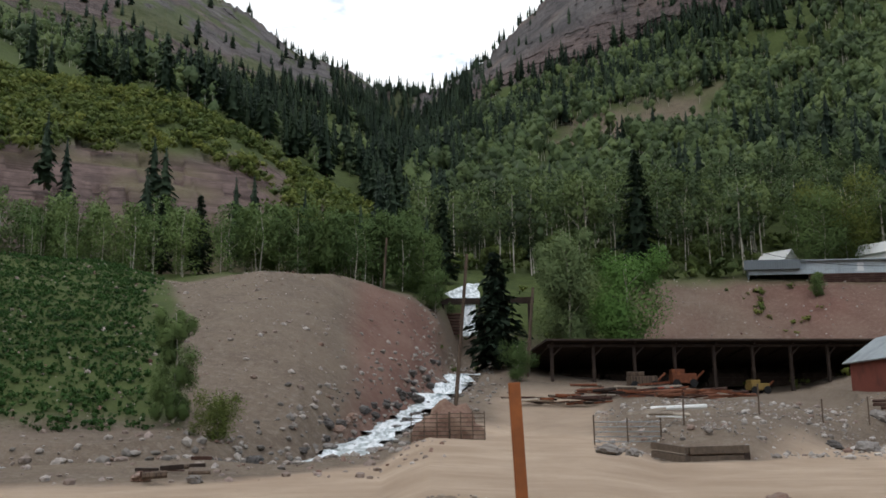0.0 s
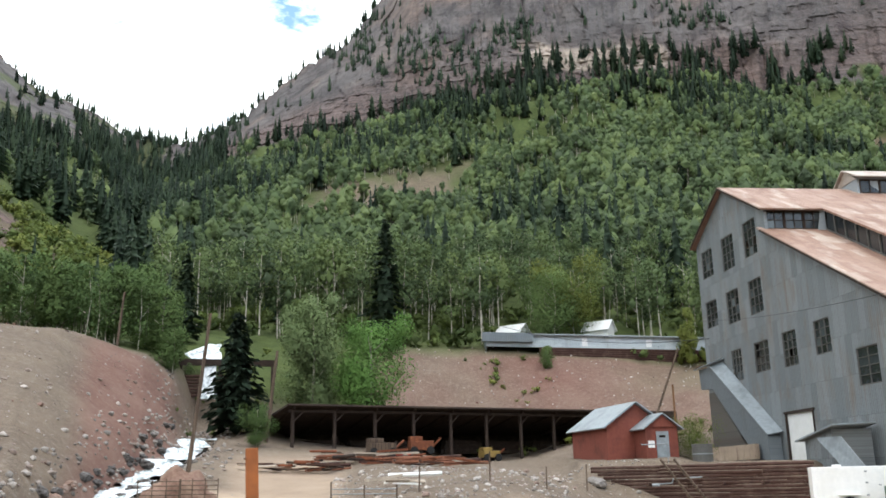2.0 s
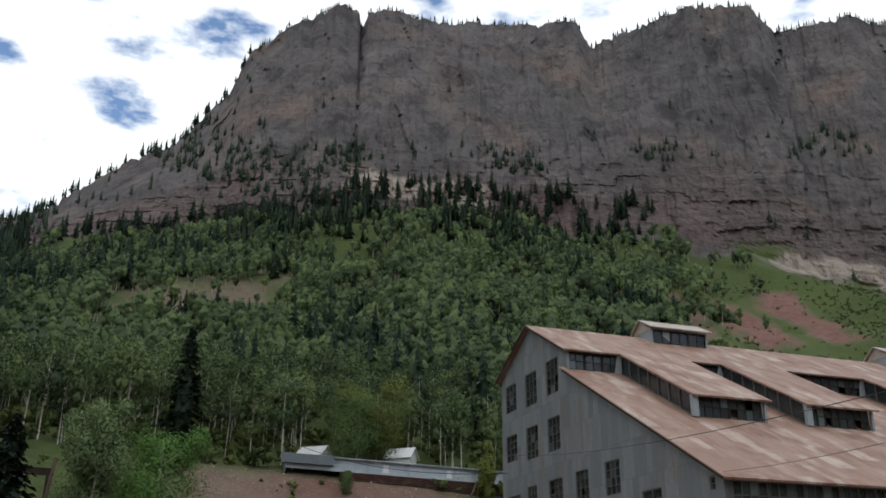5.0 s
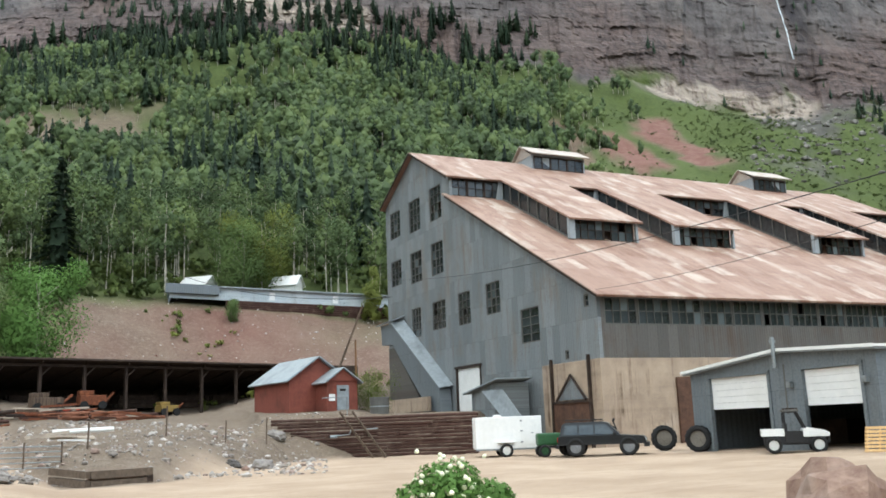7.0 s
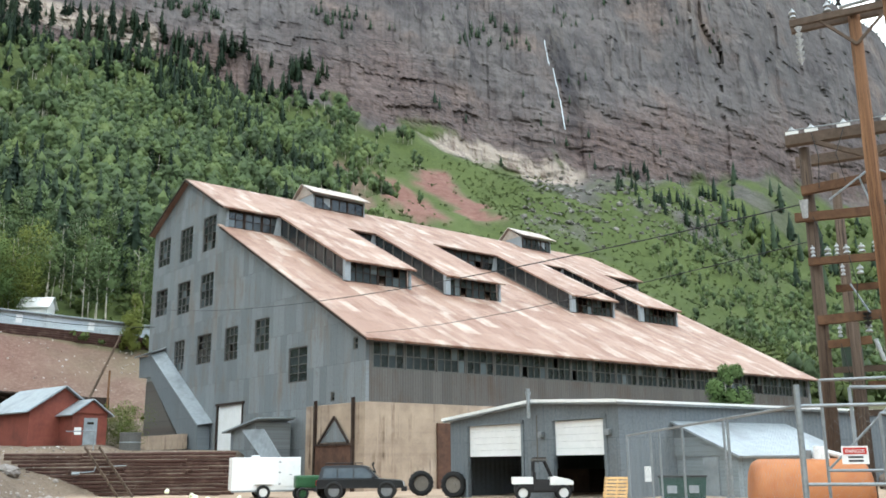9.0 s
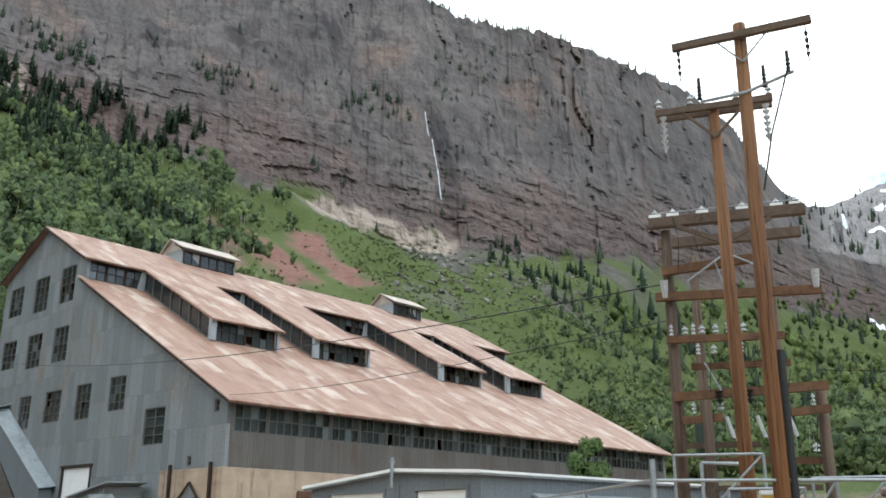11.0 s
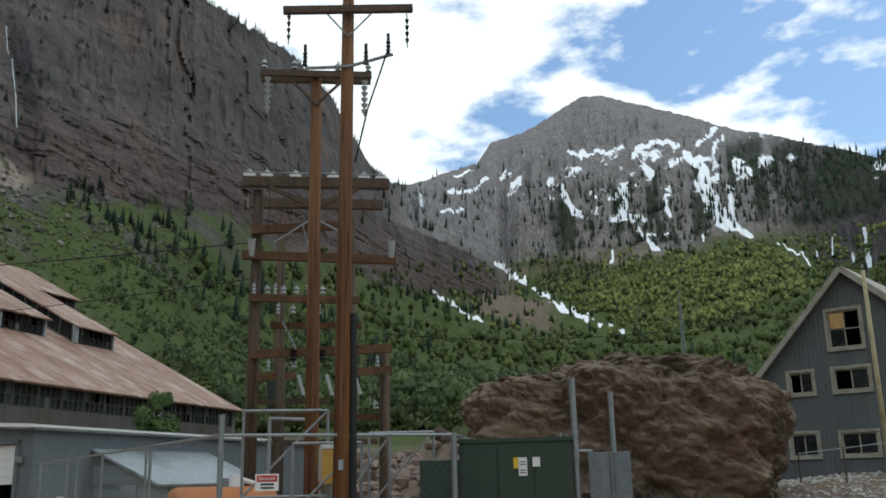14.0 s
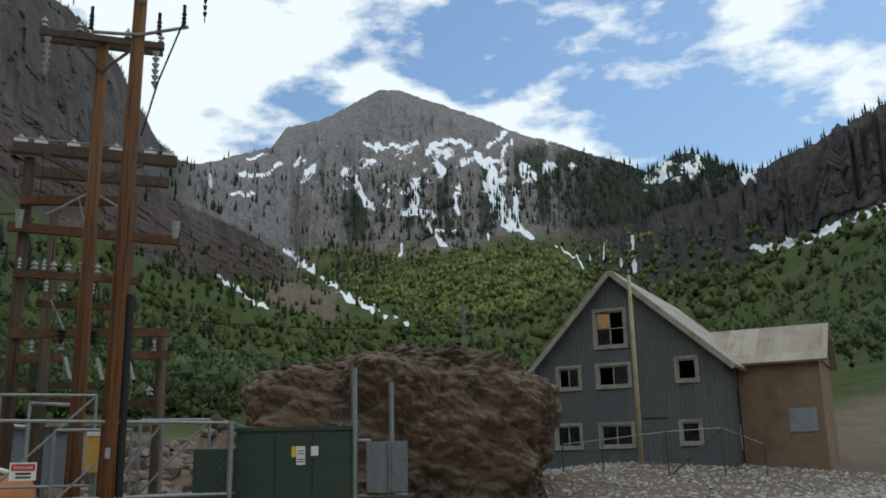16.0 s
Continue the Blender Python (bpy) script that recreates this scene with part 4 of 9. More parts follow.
    # lower sheet of the roof, then the raised one with its four tongues
    over = 0.45
    bm = bmesh.new()
    slab(bm, [plane(-over, -0.7, 0.0), plane(L + over, -0.7, 0.0), plane(L + over, STEP_V + 0.6, 0.0), plane(-over, STEP_V + 0.6, 0.0)], 0.14)
    part("lower_roof", bm, M_ROOF, mill, "rust-brown corrugated roof with pale worn sheets")
    tongues = [(5.0, 11.0), (14.7, 20.6), (29.6, 35.4), (39.4, 45.2)]
    TV = 9.9
    bm = bmesh.new()
    slab(bm, [plane(-over, STEP_V - 0.4, UP), plane(L + over, STEP_V - 0.4, UP), plane(L + over, APEX_V, UP), plane(-over, APEX_V, UP)], 0.14)
    part("upper_roof", bm, M_ROOF, mill)
    bm = bmesh.new()
    slab(bm, [(-over, APEX_V, H0 + SL * APEX_V + UP), (L + over, APEX_V, H0 + SL * APEX_V + UP), (L + over, W + 0.4, BACK_Z - 0.1), (-over, W + 0.4, BACK_Z - 0.1)], 0.14)
    part("back_roof", bm, M_ROOF, mill)
    edges = [0.0] + [e for tng in tongues for e in tng] + [L]
    for i in range(0, len(edges), 2):
        a, b = edges[i] + 0.1, edges[i + 1] - 0.1
        z0 = H0 + SL * STEP_V + 0.15
        count = max(1, round((b - a) / 1.6))
        for k in range(count):
            w = (b - a) / count
            window(mill, "window", w - 0.03, UP - 0.3, 2, 2, pose(a + k * w, STEP_V + 0.05, z0), M_OLDWOOD, broken=0.1, fw=0.07)
    for a, b in tongues:
        bm = bmesh.new()
        slab(bm, [plane(a - 0.3, TV - 0.5, UP), plane(b + 0.3, TV - 0.5, UP), plane(b + 0.3, STEP_V - 0.4, UP), plane(a - 0.3, STEP_V - 0.4, UP)], 0.14)
        tong = part("roof_monitor", bm, M_ROOF, mill, "rusty raised roof strip with dark glazed sides")
        for side in (a, b):
            # glazed cheek: leaning dark panes with mullions between two boards
            bm = bmesh.new()
            d = 0.12 if side == a else -0.12
            slab(bm, [plane(side, TV + 0.4, 0.14), plane(side, STEP_V, 0.14), plane(side, STEP_V, UP), plane(side, TV + 0.4, UP)], 0.05)
            part("cheek_glazing", bm, M_GLASS, tong, "dark glazed cheek")
            bm = bmesh.new()
            nm = 7
            for k in range(nm + 1):
                v = TV + 0.2 + (STEP_V - TV - 0.2) * k / nm
                bar(bm, plane(side - d / 3, v, 0.14), plane(side - d / 3, v, UP), 0.1, 0.1)
            bar(bm, plane(side - d / 3, TV, 0.2), plane(side - d / 3, STEP_V, 0.2), 0.12, 0.14)
            part("cheek_frame", bm, M_FRAME, tong)
        bm = bmesh.new()
        slab(bm, [plane(a - 0.25, TV, 0.14), plane(a + 0.25, TV, 0.14), plane(a + 0.25, TV, UP), plane(a - 0.25, TV, UP)], 0.3)
        part("corner_board", bm, M_TRIM, tong, "pale corner board")
        part("corner_board", bar(bmesh.new(), plane(b, TV, 0.14), plane(b, TV, UP), 0.2, 0.2), M_TRIM, tong, "pale corner board")
        part("step_board", slab(bmesh.new(), [plane(a - 0.75, STEP_V - 0.1, 0.1), plane(a - 0.06, STEP_V - 0.1, 0.1), plane(a - 0.06, STEP_V - 0.1, UP - 0.02), plane(a - 0.4, STEP_V - 0.1, UP - 0.02)], 0.08), M_TRIM, tong, "pale board at the step")
        z0 = H0 + SL * TV + 0.15
        for k in range(2):
            w = (b - a - 0.5) / 2
            window(tong, "window", w, UP - 0.22, 4, 2, pose(a + 0.25 + k * w, TV + 0.04, z0), M_OLDWOOD, broken=0.15, fw=0.06)
    # two cupolas over the ridge
    for a, b in ((11.4, 17.3), (38.6, 43.4)):
        zr = H0 + SL * APEX_V + UP
        v0, v1 = APEX_V - 1.9, APEX_V + 1.6
        zb = H0 + SL * v0 + UP
        cup = part("ridge_cupola", boxm(a, b, v0 + 0.2, v1, zb - 0.6, zb + 1.7), M_TRIM, mill, "pale metal ridge cupola")
        bm = bmesh.new()
        slab(bm, [(a - 0.3, v0 - 0.4, zb + 1.55), (b + 0.3, v0 - 0.4, zb + 1.55), (b + 0.3, APEX_V, zr + 1.75), (a - 0.3, APEX_V, zr + 1.75)], 0.1)
        slab(bm, [(a - 0.3, APEX_V, zr + 1.75), (b + 0.3, APEX_V, zr + 1.75), (b + 0.3, v1 + 0.3, zb + 1.4), (a - 0.3, v1 + 0.3, zb + 1.4)], 0.1)
        slab(bm, [(a, v0 + 0.2, zb + 1.6), (a, APEX_V, zr + 1.72), (a, v1, zb + 1.5)], 0.05)
        part("cupola_roof", bm, M_CUPOLA, cup, "pale weathered cupola roof")
        for k in range(3):
            w = (b - a - 0.4) / 3
            window(cup, "window", w, 1.25, 2, 1, pose(a + 0.2 + k * w, v0 + 0.12, zb + 0.25), M_OLDWOOD, broken=0.0, fw=0.06)
    # rust-brown rake boards along the gable
    bm = bmesh.new()
    bar(bm, (-0.5, -0.7, H0 - 0.35), (-0.5, STEP_V, H0 + SL * STEP_V + 0.02), 0.06, 0.14)
    bar(bm, (-0.5, STEP_V - 0.4, H0 + SL * (STEP_V - 0.4) + UP), (-0.5, APEX_V, H0 + SL * APEX_V + UP), 0.06, 0.14)
    bar(bm, (-0.5, APEX_V, H0 + SL * APEX_V + UP), (-0.5, W + 0.3, BACK_Z), 0.06, 0.14)
    part("rake_board", bm, M_OLDWOOD, mill, "rust-brown rake trim")
    # sloping chute against the gable
    chute = part("ore_chute", slab(bmesh.new(), [(-1.1, 33.2, 10.9), (-1.1, 33.0, 9.1), (-1.1, 30.5, 8.95), (-1.1, 22.7, 2.7), (-1.1, 20.6, 2.7), (-1.1, 20.8, 4.6), (-1.1, 30.6, 10.8)], -1.0), M_ZINC_Y, mill, "grey enclosed sloping metal chute")
    part("chute_roof", slab(bmesh.new(), [(-1.25, 20.5, 4.55), (-0.05, 20.4, 4.75), (-0.05, 30.3, 11.2), (-1.25, 30.4, 10.85)], 0.08), M_PALE_ROOF, chute)
    part("chute_cap", slab(bmesh.new(), [(-1.4, 29.9, 11.0), (-0.05, 29.9, 11.5), (-0.05, 33.6, 11.3), (-1.4, 33.6, 10.85)], 0.1), M_PALE_ROOF, chute)
    part("chute_base", slab(bmesh.new(), [(-0.75, 32.2, 8.7), (-0.75, 32.2, 3.9), (-0.75, 25.4, 3.9), (-0.75, 30.9, 8.7)], -0.7), M_SHEET_SIDE, chute, "grey sheet hopper under the chute")
    for k in range(4):
        part("hopper_board", boxm(-1.6, -1.3, 22.0 + k * 2.1, 24.06 + k * 2.1, 2.85, 4.0), M_CONCRETE, chute, "weathered plank apron")
    part("apron_frame", boxm(-1.75, -1.0, 21.6, 31.0, 2.5, 2.82), M_OLDWOOD, chute, "dark timber apron sill")
    for v in (23.0, 26.0, 29.0):
        part("apron_wheel", tube(bmesh.new(), (-1.8, v, 2.55), (-1.65, v, 2.55), 0.28, None, 12), M_RUST, chute)
    # lean-to hut by the sliding door
    hut = part("lean_to", slab(bmesh.new(), [(-2.9, 11.6, 1.4), (-2.9, 8.2, 1.4), (-2.9, 8.2, 4.35), (-2.9, 11.6, 3.85)], -2.6), M_SHEET, mill, "small grey sheet-metal lean-to")
    part("lean_to_roof", slab(bmesh.new(), [(-3.3, 12.2, 3.8), (-3.3, 7.2, 4.6), (-0.3, 7.6, 4.7), (-0.3, 12.0, 3.9)], -0.1), M_PALE_ROOF, hut)
    part("loading_ramp", slab(bmesh.new(), [(-3.6, 8.6, 3.8), (-3.6, 5.4, 1.7), (-3.3, 3.6, 1.7), (-3.3, 6.3, 3.8)], 0.08), M_PALE_ROOF, hut, "pale sheet ramp")
    # timber door frame on the concrete
    bm = bmesh.new()
    for v in (0.9, 5.2):
        box(bm, -0.34, -0.14, v, v + 0.14, 0, 5.6)
    box(bm, -0.36, -0.16, 1.0, 5.3, 2.75, 2.88)
    bar(bm, (-0.28, 1.4, 2.9), (-0.28, 3.0, 4.5), 0.1, 0.12), bar(bm, (-0.28, 4.8, 2.9), (-0.28, 3.0, 4.5), 0.1, 0.12)
    fr = part("timber_gate_frame", bm, M_OLDWOOD, mill, "dark timber gate frame against the concrete")
    for k in range(7):
        part("gate_board", boxm(-0.25, -0.14, 1.12 + k * 0.58, 1.68 + k * 0.58, 0.2, 2.75), M_BOARDS, fr)
    part("gate_peak", slab(bmesh.new(), [(-0.2, 1.4, 2.95), (-0.2, 4.8, 2.95), (-0.2, 3.0, 4.4)], 0.05), M_SHEET, fr, "grey boarded gate peak")
    part("rusty_door", boxm(5.4, 6.9, -0.3, -0.14, 0, 4.1), M_BOARDS, mill, "rusty steel door leaf")
    return mill


build_mill()


# ---- garage ----
def frame_of(p, q):
    """A pose whose x runs from p to q."""
    return pose(p[0], p[1], 0, 0, 0, math.degrees(math.atan2(q[1] - p[1], q[0] - p[0])))


def build_garage():
    m = frame_of((35.6, 30.7), (32.7, 19.3))
    g = thing("garage", m @ pose(0, 0, 0.0), "grey metal-clad garage with two half-open roller doors", "garage")
    W, D, P = 11.76, 21.0, 4.26
    doors = [(1.45, 5.68, -0.2, 3.38), (7.76, 10.98, -0.2, 3.4)]
    A = 6.7
    pl = [(0, 3.72), (A, P), (W, 3.98)]
    wall_bm = wall_with_holes(bmesh.new(), [(0, -0.4), *pl, (W, -0.4)], doors, lambda s, z, d: (s, d, z), 0.2)
    part("front_wall", wall_bm, M_ZINC, g, "grey ribbed metal front")
    part("side_wall", boxm(W - 0.2, W, 0.2, D, -0.4, 3.93), M_ZINC_Y, g)
    part("far_wall", boxm(0, 0.2, 0.2, D, -0.4, 3.66), M_ZINC_Y, g)
    part("back_wall", boxm(0.2, W - 0.2, D - 0.2, D, -0.4, 3.66), M_ZINC, g)
    bm = bmesh.new()
    slab(bm, [(-0.25, -0.3, 3.7), (A, -0.3, P), (A, D, P), (-0.25, D, 3.7)], -0.08)
    slab(bm, [(A, -0.3, P), (W + 0.25, -0.3, 3.97), (W + 0.25, D, 3.97), (A, D, P)], -0.08)
    part("roof", bm, M_PALE_ROOF, g)
    bm = bmesh.new()
    bar(bm, (-0.28, -0.36, 3.76), (A, -0.36, P + 0.05), 0.05, 0.13), bar(bm, (A, -0.36, P + 0.05), (W + 0.28, -0.36, 4.03), 0.05, 0.13)
    bar(bm, (W + 0.28, -0.36, 4.03), (W + 0.28, D, 4.03), 0.05, 0.1)
    part("fascia", bm, M_WHITE, g, "pale metal fascia")
    part("floor_slab", boxm(0.2, W - 0.2, 0.2, D - 0.2, -0.3, 0.05), M_CONCRETE, g)
    for x0, x1, z0, z1 in doors:
        bm = bmesh.new()
        for k in range(5):
            box(bm, x0 + 0.06, x1 - 0.06, 0.1, 0.16, 1.93 + k * 0.29, 1.93 + k * 0.29 + 0.285, bevel=0.008)
        part("roller_door", bm, M_WHITE, g, "white half-raised roller door")
        bm = bmesh.new()
        box(bm, x0 - 0.12, x0 + 0.05, -0.06, 0.1, -0.2, z1 + 0.12), box(bm, x1 - 0.05, x1 + 0.12, -0.06, 0.1, -0.2, z1 + 0.12)
        box(bm, x0 - 0.12, x1 + 0.12, -0.06, 0.1, z1, z1 + 0.15)
        part("door_frame", bm, M_ZINC, g)
    bm = bmesh.new()
    tube(bm, (6.7, -0.45, 3.55), (6.7, -0.45, 4.85), 0.09), tube(bm, (6.7, -0.45, 4.6), (6.7, -0.45, 4.72), 0.13)
    part("stove_pipe", bm, M_STEEL, g, "grey metal stove pipe")
    part("rust_stain", boxm(6.66, 6.75, -0.006, 0, 1.6, 3.7), M_FRAME, g, "brown rust streak under the pipe")
    for x in (7.1, 11.25):
        part("wall_lamp", boxm(x - 0.12, x + 0.12, -0.22, 0, 2.7, 2.95, bevel=0.03), M_STEEL, g)
    part("workbench", boxm(1.5, 4.6, 5.0, 6.2, 0.05, 1.3), M_OLDWOOD, g, "dark bench inside")
    # lean-to office on the side, with pale shed roof
    part("annex_wall", boxm(W, W + 3.05, 3.3, 10.5, -0.4, 1.83), M_ANNEX, g, "pale blue-grey annex wall")
    part("annex_roof", slab(bmesh.new(), [(W, 3.0, 3.2), (W + 3.35, 3.0, 1.75), (W + 3.35, 10.8, 1.75), (W, 10.8, 3.2)], 0.09), M_PALE_ROOF, g, "pale annex roof")
    part("annex_gable", slab(bmesh.new(), [(W, 3.3, 1.83), (W + 3.05, 3.3, 1.83), (W, 3.3, 3.12)], 0.1), M_ANNEX, g)
    part("annex_door", boxm(W + 1.4, W + 2.15, 3.22, 3.3, -0.1, 1.82), M_PALE_ROOF, g, "pale grey door")
    window(g, "window", 0.7, 0.6, 2, 1, pose(W + 3.09, 4.4, 0.95, 0, 0, 90), M_WHITE, 0.08, 0.0)
    part("notice", boxm(W, W + 0.03, 1.32, 1.7, 0.85, 1.45), M_WHITE, g, "white notice sheet")
    return g


build_garage()
m = at(70.6, 82, 0.5, -70)
low = thing("low_shed", m, "low dark shed beyond the mill's end", "shed")
part("wall", boxm(-2.4, 2.4, 0, 4, -1.0, 3.9), M_OLDWOOD, low)
part("roof", slab(bmesh.new(), [(-2.8, -0.5, 4.0), (2.8, -0.5, 3.7), (2.8, 4.4, 4.3), (-2.8, 4.4, 4.6)], 0.15), M_PALE_ROOF, low, "grey sheet roof")


# ---- red hut ----
def gable_hut(name, m, w, d, eave, ridge, wall_mat, roof_mat, label, over=0.35, category="hut"):
    h = thing(name, m, label, category)
    bm = bmesh.new()
    outline = [(0, -0.6), (0, eave), (w / 2, ridge), (w, eave), (w, -0.6)]
    a = [bm.verts.new((x, 0, z)) for x, z in outline]
    b = [bm.verts.new((x, d, z)) for x, z in outline]
    bm.faces.new(a), bm.faces.new(b[::-1])
    for i in range(5):
        j = (i + 1) % 5
        bm.faces.new((a[j], a[i], b[i], b[j]))
    part("wall", bm, wall_mat, h)
    s = (ridge - eave) / (w / 2)
    for sx in (0, 1):
        x0 = -over if sx == 0 else w + over
        pts = [(x0, -over, eave - s * over + 0.03), (w / 2, -over, ridge + 0.03), (w / 2, d + over, ridge + 0.03), (x0, d + over, eave - s * over + 0.03)]
        part("roof", slab(bmesh.new(), pts if sx else pts[::-1], -0.09 if sx else -0.09), roof_mat, h, "pale sheet-metal roof")
    return h


hut = gable_hut("red_hut", pose(26.8, 58.1, 2.65), 4.3, 6.0, 2.5, 4.0, M_REDWALL, M_PALE_ROOF, "barn-red hut with a pale metal roof and porch")
porch = part("porch", boxm(2.0, 4.35, -1.7, -0.01, -0.6, 2.35), M_REDWALL, hut, "red entrance porch")
bm = bmesh.new()
slab(bm, [(1.7, -2.0, 2.1), (3.2, -2.0, 3.15), (3.2, 0, 3.15), (1.7, 0, 2.1)], 0.08)
slab(bm, [(3.2, -2.0, 3.15), (4.65, -2.0, 2.1), (4.65, 0, 2.1), (3.2, 0, 3.15)], 0.08)
part("porch_roof", bm, M_PALE_ROOF, porch)
part("porch_gable", slab(bmesh.new(), [(2.0, -1.7, 2.3), (3.2, -1.7, 3.1), (4.35, -1.7, 2.3)], -0.1), M_REDWALL, porch)
part("door", boxm(2.75, 3.65, -1.76, -1.7, -0.05, 2.0), M_PALE_ROOF, porch, "pale grey metal door with a dark vent")
part("door_vent", boxm(2.95, 3.4, -1.79, -1.765, 1.6, 1.75), M_DARK, porch)
part("notice", boxm(2.15, 2.6, -1.74, -1.7, 0.95, 1.4), M_WHITE, porch, "small white notice")
bm = bmesh.new()
tube(bm, (4.3, 1.0, 3.2), (6.1, 0.4, 7.9), 0.09, 0.07)
lean = lone("leaning_pole", bm, M_POLE_GREY, pose(26.8, 58.1, 2.65), "grey-brown pole leaning over the hut roof", "pole")
bm = bmesh.new()
tube(bm, (6.2, 1.8, -0.5), (6.2, 1.8, 5.5), 0.07), tube(bm, (6.2, 1.8, 3.0), (5.0, 1.6, 0.8), 0.05)
lone("stub_pole", bm, M_POLE, pose(26.8, 58.1, 2.65), "thin wooden pole behind the hut", "pole")
lone("dark_shack", boxm(4.6, 7.0, 3, 5.5, -0.5, 3.7), M_OLDWOOD, pose(26.8, 58.1, 2.65), "dark timber lean-to shack behind the hut", "shack")


x, y = spot(30.25, 60.5)
wt = thing("water_tank", pose(x, y, gz(x, y)), "squat grey metal tank standing behind the log wall", "tank")
part("drum", tube(tube(bmesh.new(), (0, 0, -0.2), (0, 0, 1.0), 0.62, 0.62, 20), (0, 0, 1.0), (0, 0, 1.08), 0.66, 0.64, 20), M_FRAME, wt)
part("hoop", tube(bmesh.new(), (0, 0, 0.45), (0, 0, 0.52), 0.64, None, 20), M_STEEL, wt)


# ---- crib wall of logs ----
def build_crib():
    p, q = Vector((*spot(23.6, 58.5), 0)), Vector((*spot(36.2, 54.6), 0))
    d = q - p
    n = d.length
    w = thing("crib_wall", frame_of(p, q), "low retaining wall of stacked brown logs", "retaining wall")
    for k in range(13):
        z = -0.1 + 0.2 * k
        x0 = 0.0 if k > 10 else (11 - k) * 0.42
        x = x0
        while x < n:
            e = min(n, x + random.uniform(3.0, 5.5))
            part("log", tube(bmesh.new(), (x, 0.25 + random.uniform(-.06, .06), z), (e, 0.25 + random.uniform(-.06, .06), z + random.uniform(-.03, .03)), random.uniform(0.085, 0.105), random.uniform(0.08, 0.1), 7), M_LOG, w)
            x = e + 0.02
    for x in np.arange(1.5, n, 2.2):
        part("tie_log", tube(bmesh.new(), (x, -0.12, 1.3), (x, 3.2, 1.3), 0.1, 0.1, 6), M_LOG, w)
    st = thing("wooden_stair", frame_of(p, q), "steep weathered wooden stair against the log wall", "stair")
    for dx in (0.0, 0.8):
        part("stringer", bar(bmesh.new(), (4.6 + dx, -0.1, 2.7), (7.2 + dx, -1.9, 0.0), 0.06, 0.14), M_POLE_GREY, st)
    for k in range(9):
        f = (k + 0.5) / 9
        part("tread", bar(bmesh.new(), (4.6 + 2.6 * f, -0.1 - 1.8 * f, 2.7 * (1 - f)), (5.4 + 2.6 * f, -0.1 - 1.8 * f, 2.7 * (1 - f)), 0.2, 0.04), M_POLE_GREY, st)
    part("handrail", tube(tube(bmesh.new(), (3.4, 0.1, 3.6), (5.0, 0.1, 3.6), 0.03), (5.0, 0.1, 2.5), (5.0, 0.1, 3.6), 0.03), M_STEEL, st, "thin steel handrail")
    bm = bmesh.new()
    tube(bm, (4.0, -0.12, 1.25), (4.4, -0.12, 1.25), 0.09), tube(bm, (4.4, -0.12, 1.3), (5.2, -0.12, 1.35), 0.03), tube(bm, (5.2, -0.12, 1.35), (5.3, -0.12, 1.62), 0.03), tube(bm, (5.3, -0.12, 1.62), (7.0, -0.12, 1.66), 0.03)
    lone("drain_pipe", bm, M_PALE_ROOF, frame_of(p, q), "pale bent pipe on the log wall", "pipe")
    return w


build_crib()


# ---- open timber shed ----
def build_open_shed():
    F1, F2 = (8.0, 81.6), (46.0, 90.0)
    m = frame_of(F1, F2)
    s = thing("open_shed", m, "long dark open-fronted timber shed with a shallow roof", "shed")
    L, D = 38.9, 9.5
    z0, z1 = 4.5, 8.25
    n = 10
    for k in range(n + 1):
        x = L * k / n
        part("post", bar(bmesh.new(), (x, 0, z0 - 0.8), (x, 0, z1 - 0.2), 0.26, 0.26), M_OLDWOOD, s)
        part("back_post", bar(bmesh.new(), (x, D - 0.6, z0 - 0.5), (x, D - 0.6, z1 - 1.9), 0.24, 0.24), M_OLDWOOD, s)
        part("rafter", bar(bmesh.new(), (x, -0.6, z1 - 0.05), (x, D, z1 - 2.1), 0.14, 0.22), M_OLDWOOD, s)
        if k < n:
            part("brace", bar(bmesh.new(), (x + 0.1, 0, z1 - 1.2), (x + 1.0, 0, z1 - 0.35), 0.12, 0.12), M_OLDWOOD, s)
    part("front_beam", bar(bmesh.new(), (-0.4, 0, z1 - 0.3), (L + 0.3, 0, z1 - 0.3), 0.3, 0.24), M_OLDWOOD, s)
    part("roof", slab(bmesh.new(), [(-0.7, -0.9, z1 + 0.1), (L + 0.5, -0.9, z1 + 0.1), (L + 0.5, D + 0.4, z1 - 2.1), (-2.0, D + 0.4, z1 - 2.1)], 0.16), M_OLDWOOD, s, "dark tar-paper roof")
    bm = bmesh.new()
    x = 0.0
    while x < L:
        w = random.uniform(0.3, 0.5)
        if random.random() > 0.07:
            box(bm, x, x + w - 0.015, D - 0.45, D - 0.4, z0 - 0.6, z1 - 1.9)
        x += w
    part("back_cladding", bm, M_OLDWOOD, s, "dark gappy back boards")
    # stacks added to hide the lit back floor and darken the inside
    for k in range(7):
        x0 = 2.0 + 5.1 * k
        stack = thing("dark_filler_stack", m, "dark stacked timbers added to darken the inside of the open shed", "timber stack", "timber stacks in the shed")
        for j in range(9):
            part("timber", bar(bmesh.new(), (x0 + random.uniform(0, 0.4), 5.2 + 0.4 * (j % 3), z0 + 0.1 + 0.42 * (j // 3)), (x0 + 4.2 + random.uniform(-0.5, 0.3), 5.2 + 0.4 * (j % 3) + random.uniform(-0.1, 0.1), z0 + 0.1 + 0.42 * (j // 3)), 0.36, 0.4), M_OLDWOOD, stack)
    part("end_boards", slab(bmesh.new(), [(L, 0, z0 - 0.5), (L, D, z0 - 0.5), (L, D, z1 - 2.1), (L, 0, z1 - 0.1)], 0.08), M_OLDWOOD, s)
    return s


build_open_shed()


